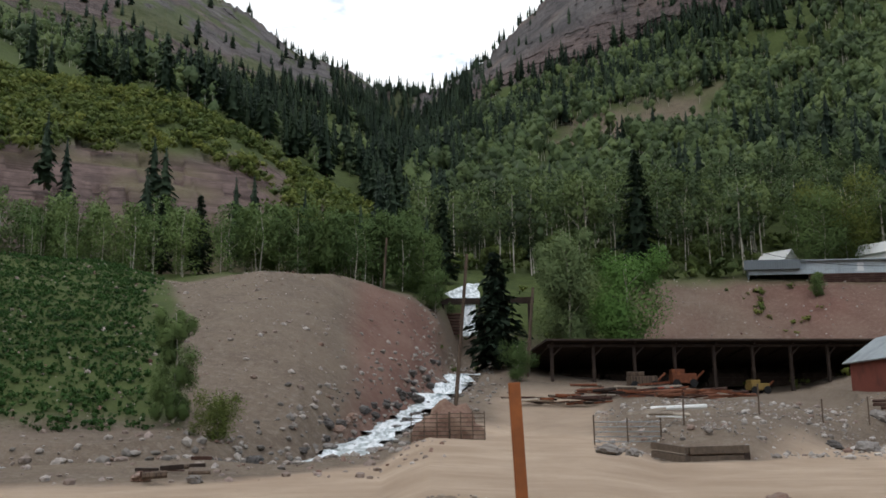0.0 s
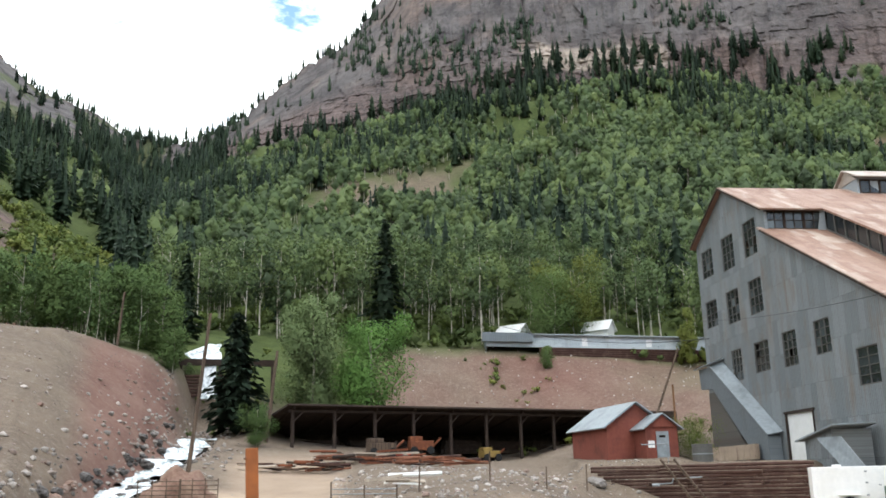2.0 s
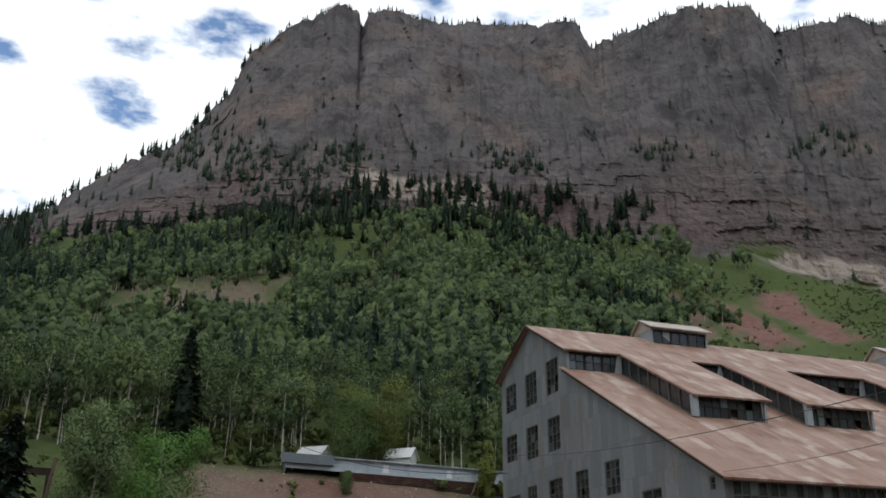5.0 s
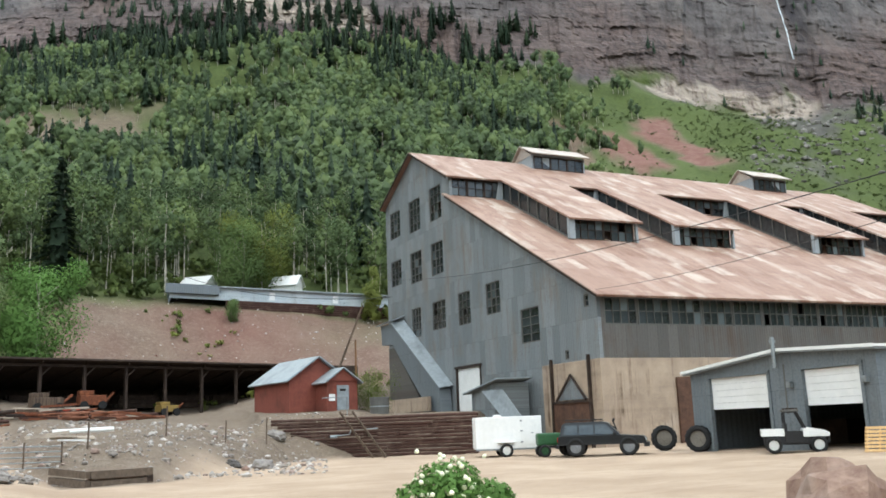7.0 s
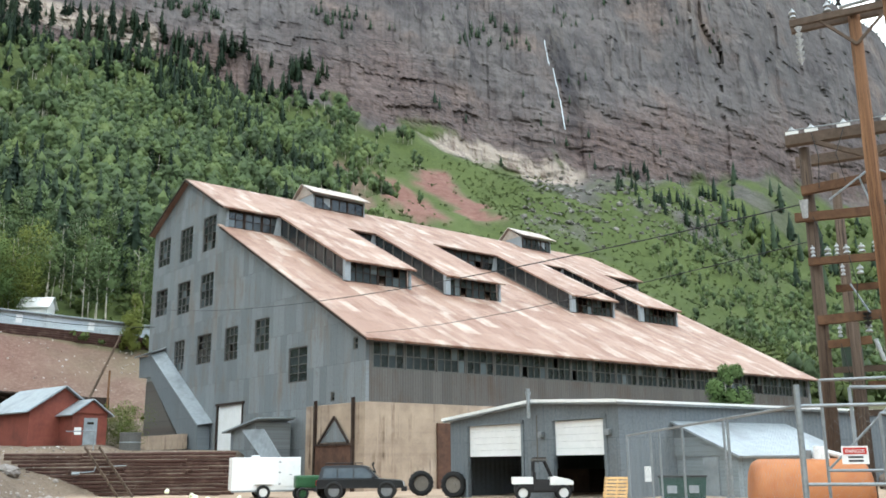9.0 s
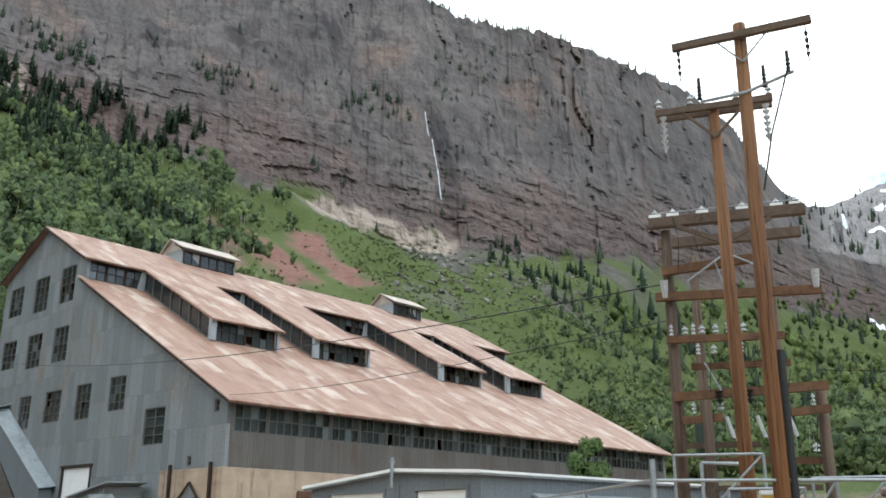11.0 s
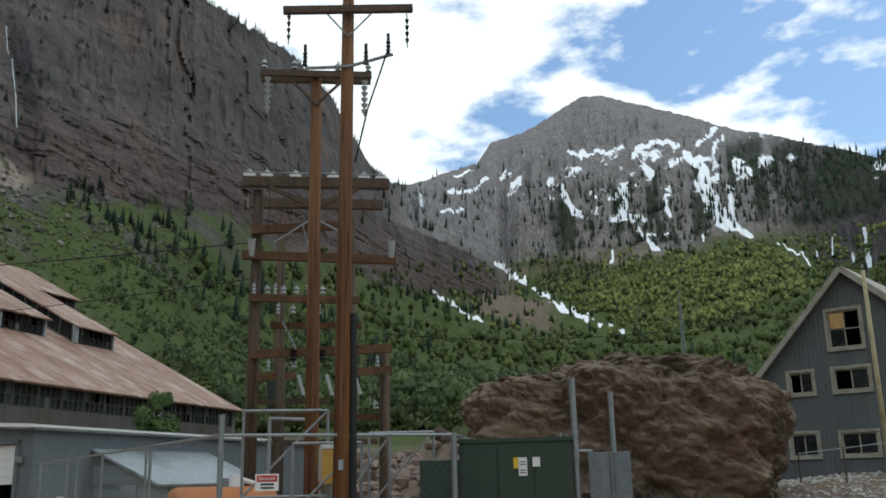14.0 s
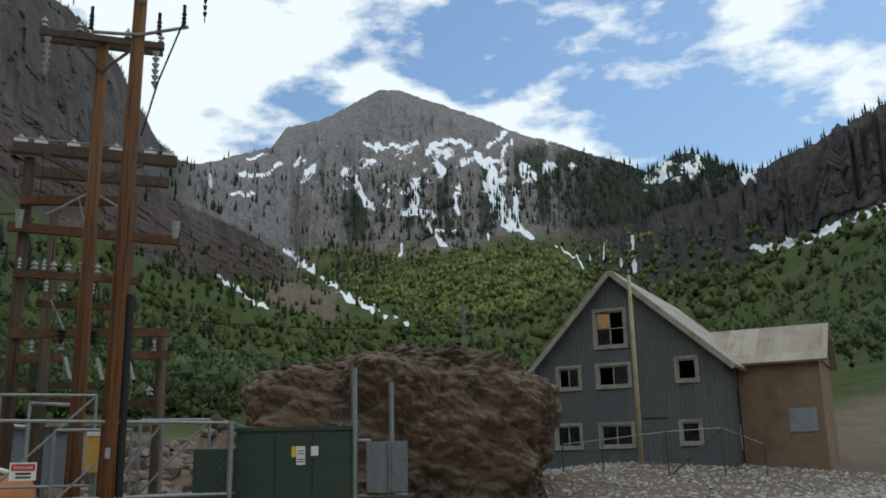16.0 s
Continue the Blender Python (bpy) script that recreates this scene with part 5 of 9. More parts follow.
# ---- grey shed on the bank, its log footing, and two pale cabins above ----
def build_bank_shed():
    P, Q = spot(17.6, 128), spot(33.5, 136)
    m = frame_of(P, Q)
    s = thing("long_grey_shed", m @ pose(0, 0, 19.4, 0, 2.1, 0), "long low grey metal-clad shed on the bank top", "shed")
    n = math.hypot(Q[0] - P[0], Q[1] - P[1])
    part("front_wall", boxm(0, n, 0, 0.15, 0.6, 2.3), M_SHED, s, "bluish grey sheet wall")
    part("end_wall", slab(bmesh.new(), [(0, 0.15, 0), (0, 5, 0), (0, 5, 3.2), (0, 0.15, 2.3)], 0.1), M_ZINC_Y, s)
    part("back_wall", boxm(0, n, 4.9, 5.0, 0, 3.1), M_ZINC, s)
    part("roof", slab(bmesh.new(), [(-0.3, -0.5, 2.25), (n, -0.5, 2.25), (n, 5.2, 3.25), (-0.3, 5.2, 3.25)], 0.12), M_PALE_ROOF, s, "pale metal shed roof")
    for x in (13.5, 22.6):
        part("wall_patch", boxm(x, x + 0.8, -0.04, 0, 0.9, 2.0), M_WHITE, s, "pale patch panel")
    for k in range(6):
        part("footing_log", tube(bmesh.new(), (7.5, -0.12, 0.45 - 0.3 * k), (n, -0.12, 0.45 - 0.3 * k), 0.17, None, 6), M_LOG, s)
    part("front_ledge", boxm(-0.6, 6.5, -0.7, 0.0, 1.2, 2.5, bevel=0.05), M_ZINC, s)
    for b, r, w in ((19.7, 138, 3.0), (25.2, 139, 2.4)):
        x, y = spot(b, r)
        gable_hut("pale_cabin", pose(x, y, 1.7 + r * math.tan(radians(8.6)), 0, 0, 40), w, 4.0, 1.0, 2.3, M_WHITE, M_WHITE, "small pale cabin with a white metal roof", category="cabin")


build_bank_shed()


# ---- grey gabled house ----
def build_house():
    L, R = spot(102.3, 56.8), spot(113.7, 53.6)
    W = math.hypot(R[0] - L[0], R[1] - L[1])
    m = frame_of(L, R) @ pose(0, 0, 0.85)
    h = thing("grey_house", m, "three-storey grey gabled house with pale window frames", "house")
    EV, RG, D = 6.35, 11.9, 16.0
    mid = W * 0.46
    wins = [(4.05, 5.85, 7.55, 9.65, 2, 2), (4.05, 5.95, 5.2, 6.4, 2, 1), (8.75, 9.85, 5.3, 6.5, 1, 1), (4.05, 5.95, 1.75, 2.95, 2, 1), (8.75, 9.8, 1.8, 2.95, 1, 1), (1.55, 2.9, 5.2, 6.4, 2, 1), (1.3, 2.8, 1.75, 3.0, 2, 1)]
    wall_bm = wall_with_holes(bmesh.new(), [(0, -1), (0, EV), (mid, RG), (W, EV), (W, -1)], [w[:4] for w in wins], lambda s, z, d: (s, d, z), 0.25)
    part("front_wall", wall_bm, M_HOUSE, h, "dark grey board front")
    part("side_wall", boxm(W - 0.25, W, 0.25, D, -1, EV), M_HOUSE, h)
    part("far_wall", boxm(0, 0.25, 0.25, D, -1, EV), M_HOUSE, h)
    part("back_wall", slab(bmesh.new(), [(0.25, D, -1), (W - 0.25, D, -1), (W - 0.25, D, EV), (mid, D, RG), (0.25, D, EV)], 0.2), M_HOUSE, h)
    part("inside_floor", boxm(0.25, W - 0.25, 0.3, D - 0.2, 3.3, 3.5), M_DARK, h)
    part("inside_partition", boxm(0.25, W - 0.25, 3.0, 3.1, -1, EV), M_DARK, h)
    sl, sr = (RG - EV) / mid, (RG - EV) / (W - mid)
    part("roof", slab(bmesh.new(), [(-0.5, -0.5, EV - 0.5 * sl), (mid, -0.5, RG), (mid, D, RG), (-0.5, D, EV - 0.5 * sl)][::-1], -0.18), M_HOUSEROOF, h, "pale tin roof")
    part("roof", slab(bmesh.new(), [(mid, -0.5, RG), (W + 0.6, -0.5, EV - 0.6 * sr), (W + 0.6, D, EV - 0.6 * sr), (mid, D, RG)][::-1], -0.18), M_HOUSEROOF, h)
    bm = bmesh.new()
    bar(bm, (-0.5, -0.55, EV - 0.5 * sl), (mid, -0.55, RG), 0.08, 0.3), bar(bm, (mid, -0.55, RG), (W + 0.6, -0.55, EV - 0.6 * sr), 0.08, 0.3)
    part("rake_board", bm, M_PALEWOOD, h, "pale rake boards")
    for x0, x1, z0, z1, c, r in wins:
        wd = window(h, "window", x1 - x0, z1 - z0, c, r, pose(x0, 0.02, z0), M_PALEWOOD, 0.16, 0.35, 0.075)
        bm = bmesh.new()
        box(bm, x0 - 0.14, x1 + 0.14, -0.07, 0.0, z1, z1 + 0.16), box(bm, x0 - 0.14, x1 + 0.14, -0.1, 0.0, z0 - 0.16, z0)
        box(bm, x0 - 0.14, x0, -0.07, 0.0, z0, z1), box(bm, x1, x1 + 0.14, -0.07, 0.0, z0, z1)
        part("window_trim", bm, M_PALEWOOD, h, "pale weathered window trim")
    part("boarded_pane", boxm(4.2, 4.95, -0.02, 0.06, 8.65, 9.5), M_PLANK, h, "orange-brown board in a window")
    part("mended_boards", boxm(6.3, 8.0, -0.03, 0, 3.2, 3.27), M_OLDWOOD, h)
    for k, (y, z) in enumerate(((3.0, 4.9), (6.2, 4.6), (3.0, 1.4), (6.5, 1.4))):
        window(h, "window", 1.0, 1.4, 1, 2, pose(W + 0.05, y, z, 0, 0, 90), M_PALEWOOD, 0.1, 0.1)
    # wing to the side, brown boards
    wx0, wx1, wy0, wy1 = W + 0.1, W + 4.6, 3.2, 9.5
    wing = part("wing", boxm(wx0, wx1, wy0, wy1, -1, 6.35), M_BROWN, h, "brown board-clad wing")
    yr = (wy0 + wy1) / 2
    part("wing_roof", slab(bmesh.new(), [(W - 0.9, wy0 - 0.45, 6.15), (wx1 + 0.5, wy0 - 0.45, 6.15), (wx1 + 0.5, yr, 8.6), (W - 2.2, yr, 8.6)], 0.14), M_HOUSEROOF, wing, "streaked tin wing roof")
    part("wing_roof", slab(bmesh.new(), [(W - 2.2, yr, 8.6), (wx1 + 0.5, yr, 8.6), (wx1 + 0.5, wy1 + 0.4, 6.15), (W - 0.9, wy1 + 0.4, 6.15)], 0.14), M_HOUSEROOF, wing)
    part("wing_gable", slab(bmesh.new(), [(wx1, wy0, 6.3), (wx1, wy1, 6.3), (wx1, yr, 8.5)], 0.1), M_BROWN, wing)
    part("boarded_window", boxm(W + 2.7, W + 4.2, wy0 - 0.06, wy0, 2.3, 3.6), M_PALE_ROOF, wing, "pale board over a window")
    return h


M_HOUSE = sheet_mat("dark_grey_siding", "5d6264", "656a6b", "585552", 0.6, 0.25, 0)
M_HOUSEROOF = sheet_mat("tin_roof", "9c9284", "b0a799", "846a57", 0.54, 0.5, 0, "slope", (0.9, 3.5))
M_PALEWOOD = plain("pale_worn_wood", "8f8b80", "a6a296", 1.2, 0.8, c="77715f")
M_BROWN = plain("brown_boards", "7a6654", "8b7662", 0.5, 0.85, c="6a5848")
build_house()


# ---- trees ----
ICO = None


def ico():
    """A plain twenty-sided ball: corners and faces."""
    global ICO
    if ICO is None:
        bm = bmesh.new()
        bmesh.ops.create_icosphere(bm, subdivisions=1, radius=1.0)
        ICO = np.array([v.co[:] for v in bm.verts]), np.array([[v.index for v in f.verts] for f in bm.faces])
        bm.free()
    return ICO


OCTA = np.array([(1, 0, 0), (0, 1, 0), (-1, 0, 0), (0, -1, 0), (0, 0, 1), (0, 0, -1)], float), np.array([(0, 1, 4), (1, 2, 4), (2, 3, 4), (3, 0, 4), (1, 0, 5), (2, 1, 5), (3, 2, 5), (0, 3, 5)])


def leaf_cloud(centres, radii, count, size, rng, squash=0.8, core=0.0, inner=0.55, heart="ball"):
    """A crown: leaf clumps (a small triangle each) in the shells of several balls, over uneven darker hearts.
    Returns corners, faces and the directions that the leaves face."""
    k = rng.integers(0, len(centres), count)
    d = rng.normal(size=(count, 3))
    d /= np.linalg.norm(d, axis=1)[:, None]
    rad = radii[k] * rng.uniform(inner, 1.1, count) ** 0.6
    sq = np.array([1, 1, squash])
    p = centres[k] + d * rad[:, None] * sq
    s = (size * rng.uniform(0.6, 1.4, count))[:, None]
    a = rng.normal(size=(count, 3))
    a /= np.linalg.norm(a, axis=1)[:, None]
    b = np.cross(a, d)
    b /= np.linalg.norm(b, axis=1)[:, None] + 1e-9
    b = b + d * rng.uniform(-0.5, 0.5, count)[:, None]
    flip = np.sum(np.cross(a, b) * d, axis=1) < 0
    b[flip] *= -1
    v = np.stack([p - a * s - b * s * 0.6, p + a * s - b * s * 0.5, p + b * s * 1.1], 1).reshape(-1, 3)
    n = np.repeat(d, 3, axis=0)
    f = np.arange(count * 3).reshape(-1, 3)
    if core:
        iv, jf = ico() if heart == "ball" else OCTA
        for c, r in zip(centres, radii):
            a = rng.uniform(0, 6.28)
            q = (iv * rng.uniform(0.7, 1.25, (len(iv), 1))) @ np.array([[math.cos(a), math.sin(a), 0], [-math.sin(a), math.cos(a), 0], [0, 0, 1]])
            f = np.concatenate([f, jf + len(v)])
            v = np.concatenate([v, c + q * r * core * sq])
            n = np.concatenate([n, iv])
    return v, f, n


def limb(a, b, r0, r1, seg=5):
    """A tapered stem between two points, as corners and four-cornered faces."""
    a, b = np.array(a, float), np.array(b, float)
    d = (b - a) / np.linalg.norm(b - a)
    u = np.cross(d, [0.3, 0.9, 0.2])
    u /= np.linalg.norm(u)
    v = np.cross(d, u)
    t = np.arange(seg) / seg * 2 * np.pi
    ring = np.cos(t)[:, None] * u + np.sin(t)[:, None] * v
    i = np.arange(seg)
    j = (i + 1) % seg
    return np.concatenate([a + ring * r0, b + ring * r1]), np.stack([i, j, j + seg, i + seg], 1)


def join(pieces):
    vs, fs, n = [], [], 0
    for v, f in pieces:
        vs.append(v), fs.append(f + n)
        n += len(v)
    return np.concatenate(vs), np.concatenate(fs)


def aspen_shape(rng, leaves=70, size=0.05, low=0.35, wide=0.2, seg=3, boughs=1, n=7, core=0.8, inner=0.4, heart="ball"):
    """Unit-height aspen: pale bare stem, narrow uneven crown. Returns stem and crown."""
    t = rng.uniform(low + 0.08, 0.95, n)
    c = np.stack([rng.normal(0, wide * (0.35 if n < 9 else 0.5), n), rng.normal(0, wide * (0.35 if n < 9 else 0.5), n), t], 1)
    rad = (7 / n) ** (0.4 if n < 20 else 0.22) * wide * (0.35 + 0.75 * np.sin(np.clip((t - low) / (1 - low), 0, 1) * np.pi * 0.85 + 0.3)) * rng.uniform(0.6, 1.1, n)
    lean = rng.normal(0, 0.03, 2)
    stem = [limb((0, 0, -0.03), (lean[0], lean[1], 0.55), 0.011, 0.008, seg), limb((lean[0], lean[1], 0.55), (0, 0, 0.93), 0.008, 0.003, seg)]
    for k in range(boughs):
        z = rng.uniform(low, 0.8)
        a = rng.uniform(0, 6.28)
        stem.append(limb((lean[0] * z, lean[1] * z, z), (0.6 * wide * math.cos(a), 0.6 * wide * math.sin(a), z + 0.12), 0.005, 0.002, 3))
    return join(stem), leaf_cloud(c, rad, leaves, size, rng, 1.25, core, inner, heart)


def conifer_shape(rng, tiers=9, arms=9, wide=0.17, sprays=0):
    """Unit-height spruce: a stem, a ragged dark heart and drooping boughs; with sprays each bough is many small twigs."""
    v, f, n = [], [], 0

    def width(t):
        return wide * (1 - t) ** 0.85 * (0.75 + 0.25 * min(1, t * 6)) + 0.008

    seg, levels = 7, 5
    for k in range(levels + 1):
        t = k / levels
        for a in np.arange(seg) / seg * 6.283:
            w = width(t) * 0.5 * rng.uniform(0.6, 1.25)
            v.append(np.array([w * math.cos(a), w * math.sin(a), 0.07 + 0.9 * t + rng.normal(0, 0.012)]))
    for k in range(levels):
        for i in range(seg):
            j = (i + 1) % seg
            f += [[k * seg + i, k * seg + j, k * seg + seg + i], [k * seg + j, k * seg + seg + j, k * seg + seg + i]]
    n = len(v)
    for k in range(tiers):
        t = (k + 0.4) / tiers
        z = 0.08 + 0.9 * t
        w = width(t)
        for a in np.arange(arms) / arms * 6.283 + rng.uniform(0, 6):
            l = w * rng.uniform(0.6, 1.3)
            a = a + rng.normal(0, 0.2)
            zz = z + rng.normal(0, 0.25 / tiers)
            d = np.array([math.cos(a), math.sin(a), 0])
            side = np.array([-d[1], d[0], 0])
            if sprays:
                for q in range(sprays):
                    u = rng.uniform(0.25, 1.0)
                    c = d * l * u + np.array([0, 0, zz - 0.3 * l * u]) + side * l * rng.normal(0, 0.14) * (1.2 - u)
                    s = (0.1 + 0.12 * rng.uniform()) * wide * (1.25 - 0.6 * t)
                    g = side * math.cos(q * 2.4) + d * math.sin(q * 2.4)
                    v += [c - g * s * 0.7, c + g * s * 0.7 + np.array([0, 0, 0.2 * s]), c + d * s * 1.3 - np.array([0, 0, s * rng.uniform(0.3, 1.0)])]
                    f.append([n, n + 1, n + 2])
                    n += 3
                continue
            s = side * l * 0.34
            v += [np.array([0, 0, zz + 0.035]), d * l * 0.6 - s + np.array([0, 0, zz - 0.1 * l]), d * l + np.array([0, 0, zz - 0.42 * l]), d * l * 0.6 + s + np.array([0, 0, zz - 0.1 * l])]
            f += [[n, n + 1, n + 2], [n, n + 2, n + 3]]
            n += 4
    v, f = np.array(v), np.array(f)
    d = np.stack([v[:, 0] * 6, v[:, 1] * 6, np.full(len(v), 0.3)], 1)
    return limb((0, 0, -0.03), (0, 0, 0.97), 0.014, 0.002, 4), (v, f, d / np.linalg.norm(d, axis=1)[:, None])


def shrub_shape(rng, leaves=40, size=0.16, n=4, core=0.8, heart="ball"):
    c = np.stack([rng.normal(0, 0.28, n), rng.normal(0, 0.28, n), rng.uniform(0.3, 0.6, n)], 1)
    return None, leaf_cloud(c, rng.uniform(0.22, 0.42, n), leaves, size, rng, 0.9, core, 0.55, heart)


NORMALS = []


def strew(shape, x, y, h, rng, z=None, sink=0.02, fat=1.0):
    """The corners and faces of many copies of a shape, standing on the land."""
    z = ground_at(x, y) if z is None else z
    v, f = shape[:2]
    n = len(x)
    a = rng.uniform(0, 6.28, n)
    ca, sa = np.cos(a)[:, None], np.sin(a)[:, None]
    hh = h[:, None]
    X = x[:, None] + (v[:, 0] * ca - v[:, 1] * sa) * hh * fat
    Y = y[:, None] + (v[:, 0] * sa + v[:, 1] * ca) * hh * fat
    Zv = z[:, None] - sink * hh + v[:, 2] * hh
    V = np.stack([X, Y, Zv], -1).reshape(-1, 3)
    nn = crown_normals(v, 0.45)
    if len(shape) > 2:
        nn = nn * 0.5 + shape[2] * 0.6 + np.array([0, 0, 0.35])
        nn = nn / np.linalg.norm(nn, axis=1)[:, None]
    N = np.stack([nn[:, 0] * ca - nn[:, 1] * sa, nn[:, 0] * sa + nn[:, 1] * ca, np.broadcast_to(nn[:, 2], X.shape)], -1).reshape(-1, 3)
    NORMALS.append(N)
    F = (f[None] + (np.arange(n) * len(v))[:, None, None]).reshape(-1, f.shape[1])
    return V, F


def soften(me, out):
    """Leaf normals that follow the crown's roundness, as light scatters in a crown."""
    me.normals_split_custom_set_from_vertices(out.astype(np.float32))


def add_tone(me, values):
    at = me.attributes.new("tone", "FLOAT", "POINT")
    at.data.foreach_set("value", values.astype(np.float32))


def crown_normals(v, low):
    """Outward and upward direction of each corner of a unit-high crown."""
    n = np.stack([v[:, 0] * 3.0, v[:, 1] * 3.0, (v[:, 2] - low) * 0.9 + 0.1], 1)
    return n / np.linalg.norm(n, axis=1)[:, None]


def woods(name, kinds, places, mats, label, category="trees"):
    """One stretch of woodland of kind stuff: crowns and stems each one mesh."""
    rng = np.random.default_rng(len(places[0]) + 7)
    x, y, h = places[:3]
    z = places[3] if len(places) > 3 else ground_at(x, y)
    pick = rng.integers(0, len(kinds), len(x))
    stems, crowns, normals, tones = [], [], [], []
    for i, (st, cr) in enumerate(kinds):
        k = pick == i
        if not k.any():
            continue
        seed = int(rng.integers(1 << 30))
        crowns.append(strew(cr, x[k], y[k], h[k], np.random.default_rng(seed), z[k]))
        normals.append(NORMALS.pop())
        tones.append(np.repeat(rng.uniform(0, 1, int(k.sum())), len(cr[0])))
        if st is not None:
            stems.append(strew(st, x[k], y[k], h[k], np.random.default_rng(seed), z[k]))
    v, f = join(crowns)
    me = raw_mesh(name, v, f, mats[0], True)
    soften(me, np.concatenate(normals))
    add_tone(me, np.concatenate(tones))
    ob = tagged(new(name, me), label, category, kind="stuff")
    if stems:
        v, f = join(stems)
        st = new("stems", raw_mesh("stems", v, f, mats[1], True))
        st.parent = ob
        tagged(st, kind="stuff")
    return ob


def scatter(n, b0, b1, r0, r1, rng, keep=None, gap=0.0):
    b = rng.uniform(b0, b1, n)
    r = np.sqrt(rng.uniform(r0 * r0, r1 * r1, n))
    x, y = r * np.sin(np.radians(b)), r * np.cos(np.radians(b))
    if keep is not None:
        z = ground_at(x, y)
        e = np.degrees(np.arctan2(z - EYE[2], r))
        k = rng.uniform(0, 1, n) < keep(b, r, e, x, y)
        x, y = x[k], y[k]
    return x, y


def heights(n, lo, hi, rng):
    return rng.uniform(lo, hi, n)


rng = np.random.default_rng(4)
ASPENS = [aspen_shape(rng, leaves=84, size=0.026, low=0.36, wide=0.18, n=6, core=0.8, inner=0.6, heart="octa") for k in range(8)]
NEAR_ASPENS = [aspen_shape(rng, leaves=520, size=0.016, low=0.36, wide=0.17, n=9, core=0.32, boughs=3, heart="octa") for k in range(7)]
CONIFERS = [conifer_shape(rng, 10, 8, 0.17 + 0.015 * k) for k in range(5)]
MID_CONIFERS = [conifer_shape(rng, 6, 7, 0.19 + 0.02 * k) for k in range(4)]
PLANTS = [shrub_shape(rng, 22, 0.16, 2, 0.0) for k in range(5)]
FAR_CONIFERS = [conifer_shape(rng, 3, 5, 0.21 + 0.02 * k) for k in range(4)]
SHRUBS = [shrub_shape(rng, 80, 0.075, 4, 0.62, "octa") for k in range(5)]
FAR_SHRUBS = [shrub_shape(rng, 28, 0.12, 2, 0.65, "octa") for k in range(5)]
VALLEY = [aspen_shape(rng, leaves=64, size=0.034, low=0.1, wide=0.22, n=5, core=0.68, inner=0.6, heart="octa", boughs=0) for k in range(5)]
EDGE = [aspen_shape(rng, leaves=640, size=0.018, low=0.06, wide=0.21, n=12, core=0, boughs=3) for k in range(6)]
FAR_VALLEY = [aspen_shape(rng, leaves=16, size=0.055, low=0.05, wide=0.26, n=3, core=0.9, inner=0.7, heart="octa", boughs=0) for k in range(5)]


def clump(x, y, scale, seed):
    return fbm(x * scale, y * scale, 3, seed)


def not_clear(b, e):
    return 1 - box_mask(b, 5.8, 17, 0.6) * box_mask(e - 0.16 * (b - 11), 16.0, 18.5, 0.25) * 0.93


def not_scar(b, e):
    return 1 - np.maximum(box_mask(b - (17.5 - e) * 1.3, 43.6, 49.4, 0.4) * box_mask(e, 13.8, 17.9, 0.3) * 0.92, box_mask(b - (18.3 - e) * 0.9, 41.0, 42.8, 0.4) * box_mask(e, 13.5, 18.6, 0.3) * 0.8)


def streams(b, e):
    """1 along the white water and scree chutes below the peak, 0 elsewhere."""
    near = np.zeros(np.shape(b))
    for wide, pts in SNOW:
        if pts[0][1] > 15.2 or pts[0][0] > 110:
            continue
        for (ab, ae), (cb, ce) in zip(pts, pts[1:]):
            db, de = cb - ab, ce - ae
            t = np.clip(((b - ab) * db + (e - ae) * de) / (db * db + de * de), 0, 1)
            near = np.maximum(near, 1 - smooth(np.hypot(b - ab - t * db, e + 0.25 - ae - t * de), 0.25, 0.5))
    return near


# aspens on the slope behind the mill
x, y = scatter(9500, -3, 50, 133, 520, rng, lambda b, r, e, x, y: (0.35 + 0.65 * smooth(clump(x, y, 0.03, 5), -0.35, 0.1)) * (1 - smooth(b + clump(x, y, .02, 6) * 10, 36, 48)) * not_clear(b, e) * not_scar(b, e) * smooth(r, 130, 140) * (1 - box_mask(b, 18.3, 27, 0.3) * (r < 148)) * (1 - 0.6 * smooth(e, 19, 23)))
hh = heights(len(x), 9, 15, rng) * (0.85 + 0.5 * clump(x, y, .02, 35))
k = np.hypot(x, y) < 205
woods("aspen_wood", ASPENS, (x[~k], y[~k], hh[~k]), (M_ASPEN, M_BARK), "fresh green aspens with pale stems covering the slope", "aspen wood")
woods("aspen_stand", NEAR_ASPENS, (x[k], y[k], hh[k]), (M_ASPEN, M_BARK), "fresh green aspens with pale stems behind the mill", "aspen wood")
# spruces among them, thicker towards the cliff's foot and in the gully
x, y = scatter(4800, -6, 58, 150, 548, rng, lambda b, r, e, x, y: np.clip(0.07 + 0.85 * smooth(e + clump(x, y, .02, 8) * 7, 20.3, 23.5) * (1 - 0.7 * smooth(b, 44, 52)) + 0.6 * smooth(clump(x, y, .016, 9), 0.2, 0.4) + 0.5 * box_mask(b, -6, 0, 1.5), 0, 1) * not_clear(b, e) * not_scar(b, e) * (1 - smooth(b, 40, 43.5)))
woods("spruce_wood", CONIFERS, (x, y, heights(len(x), 8, 19, rng)), (M_CONIFER, M_BARK_DARK), "dark spruces among the aspens and under the cliff", "spruce wood")
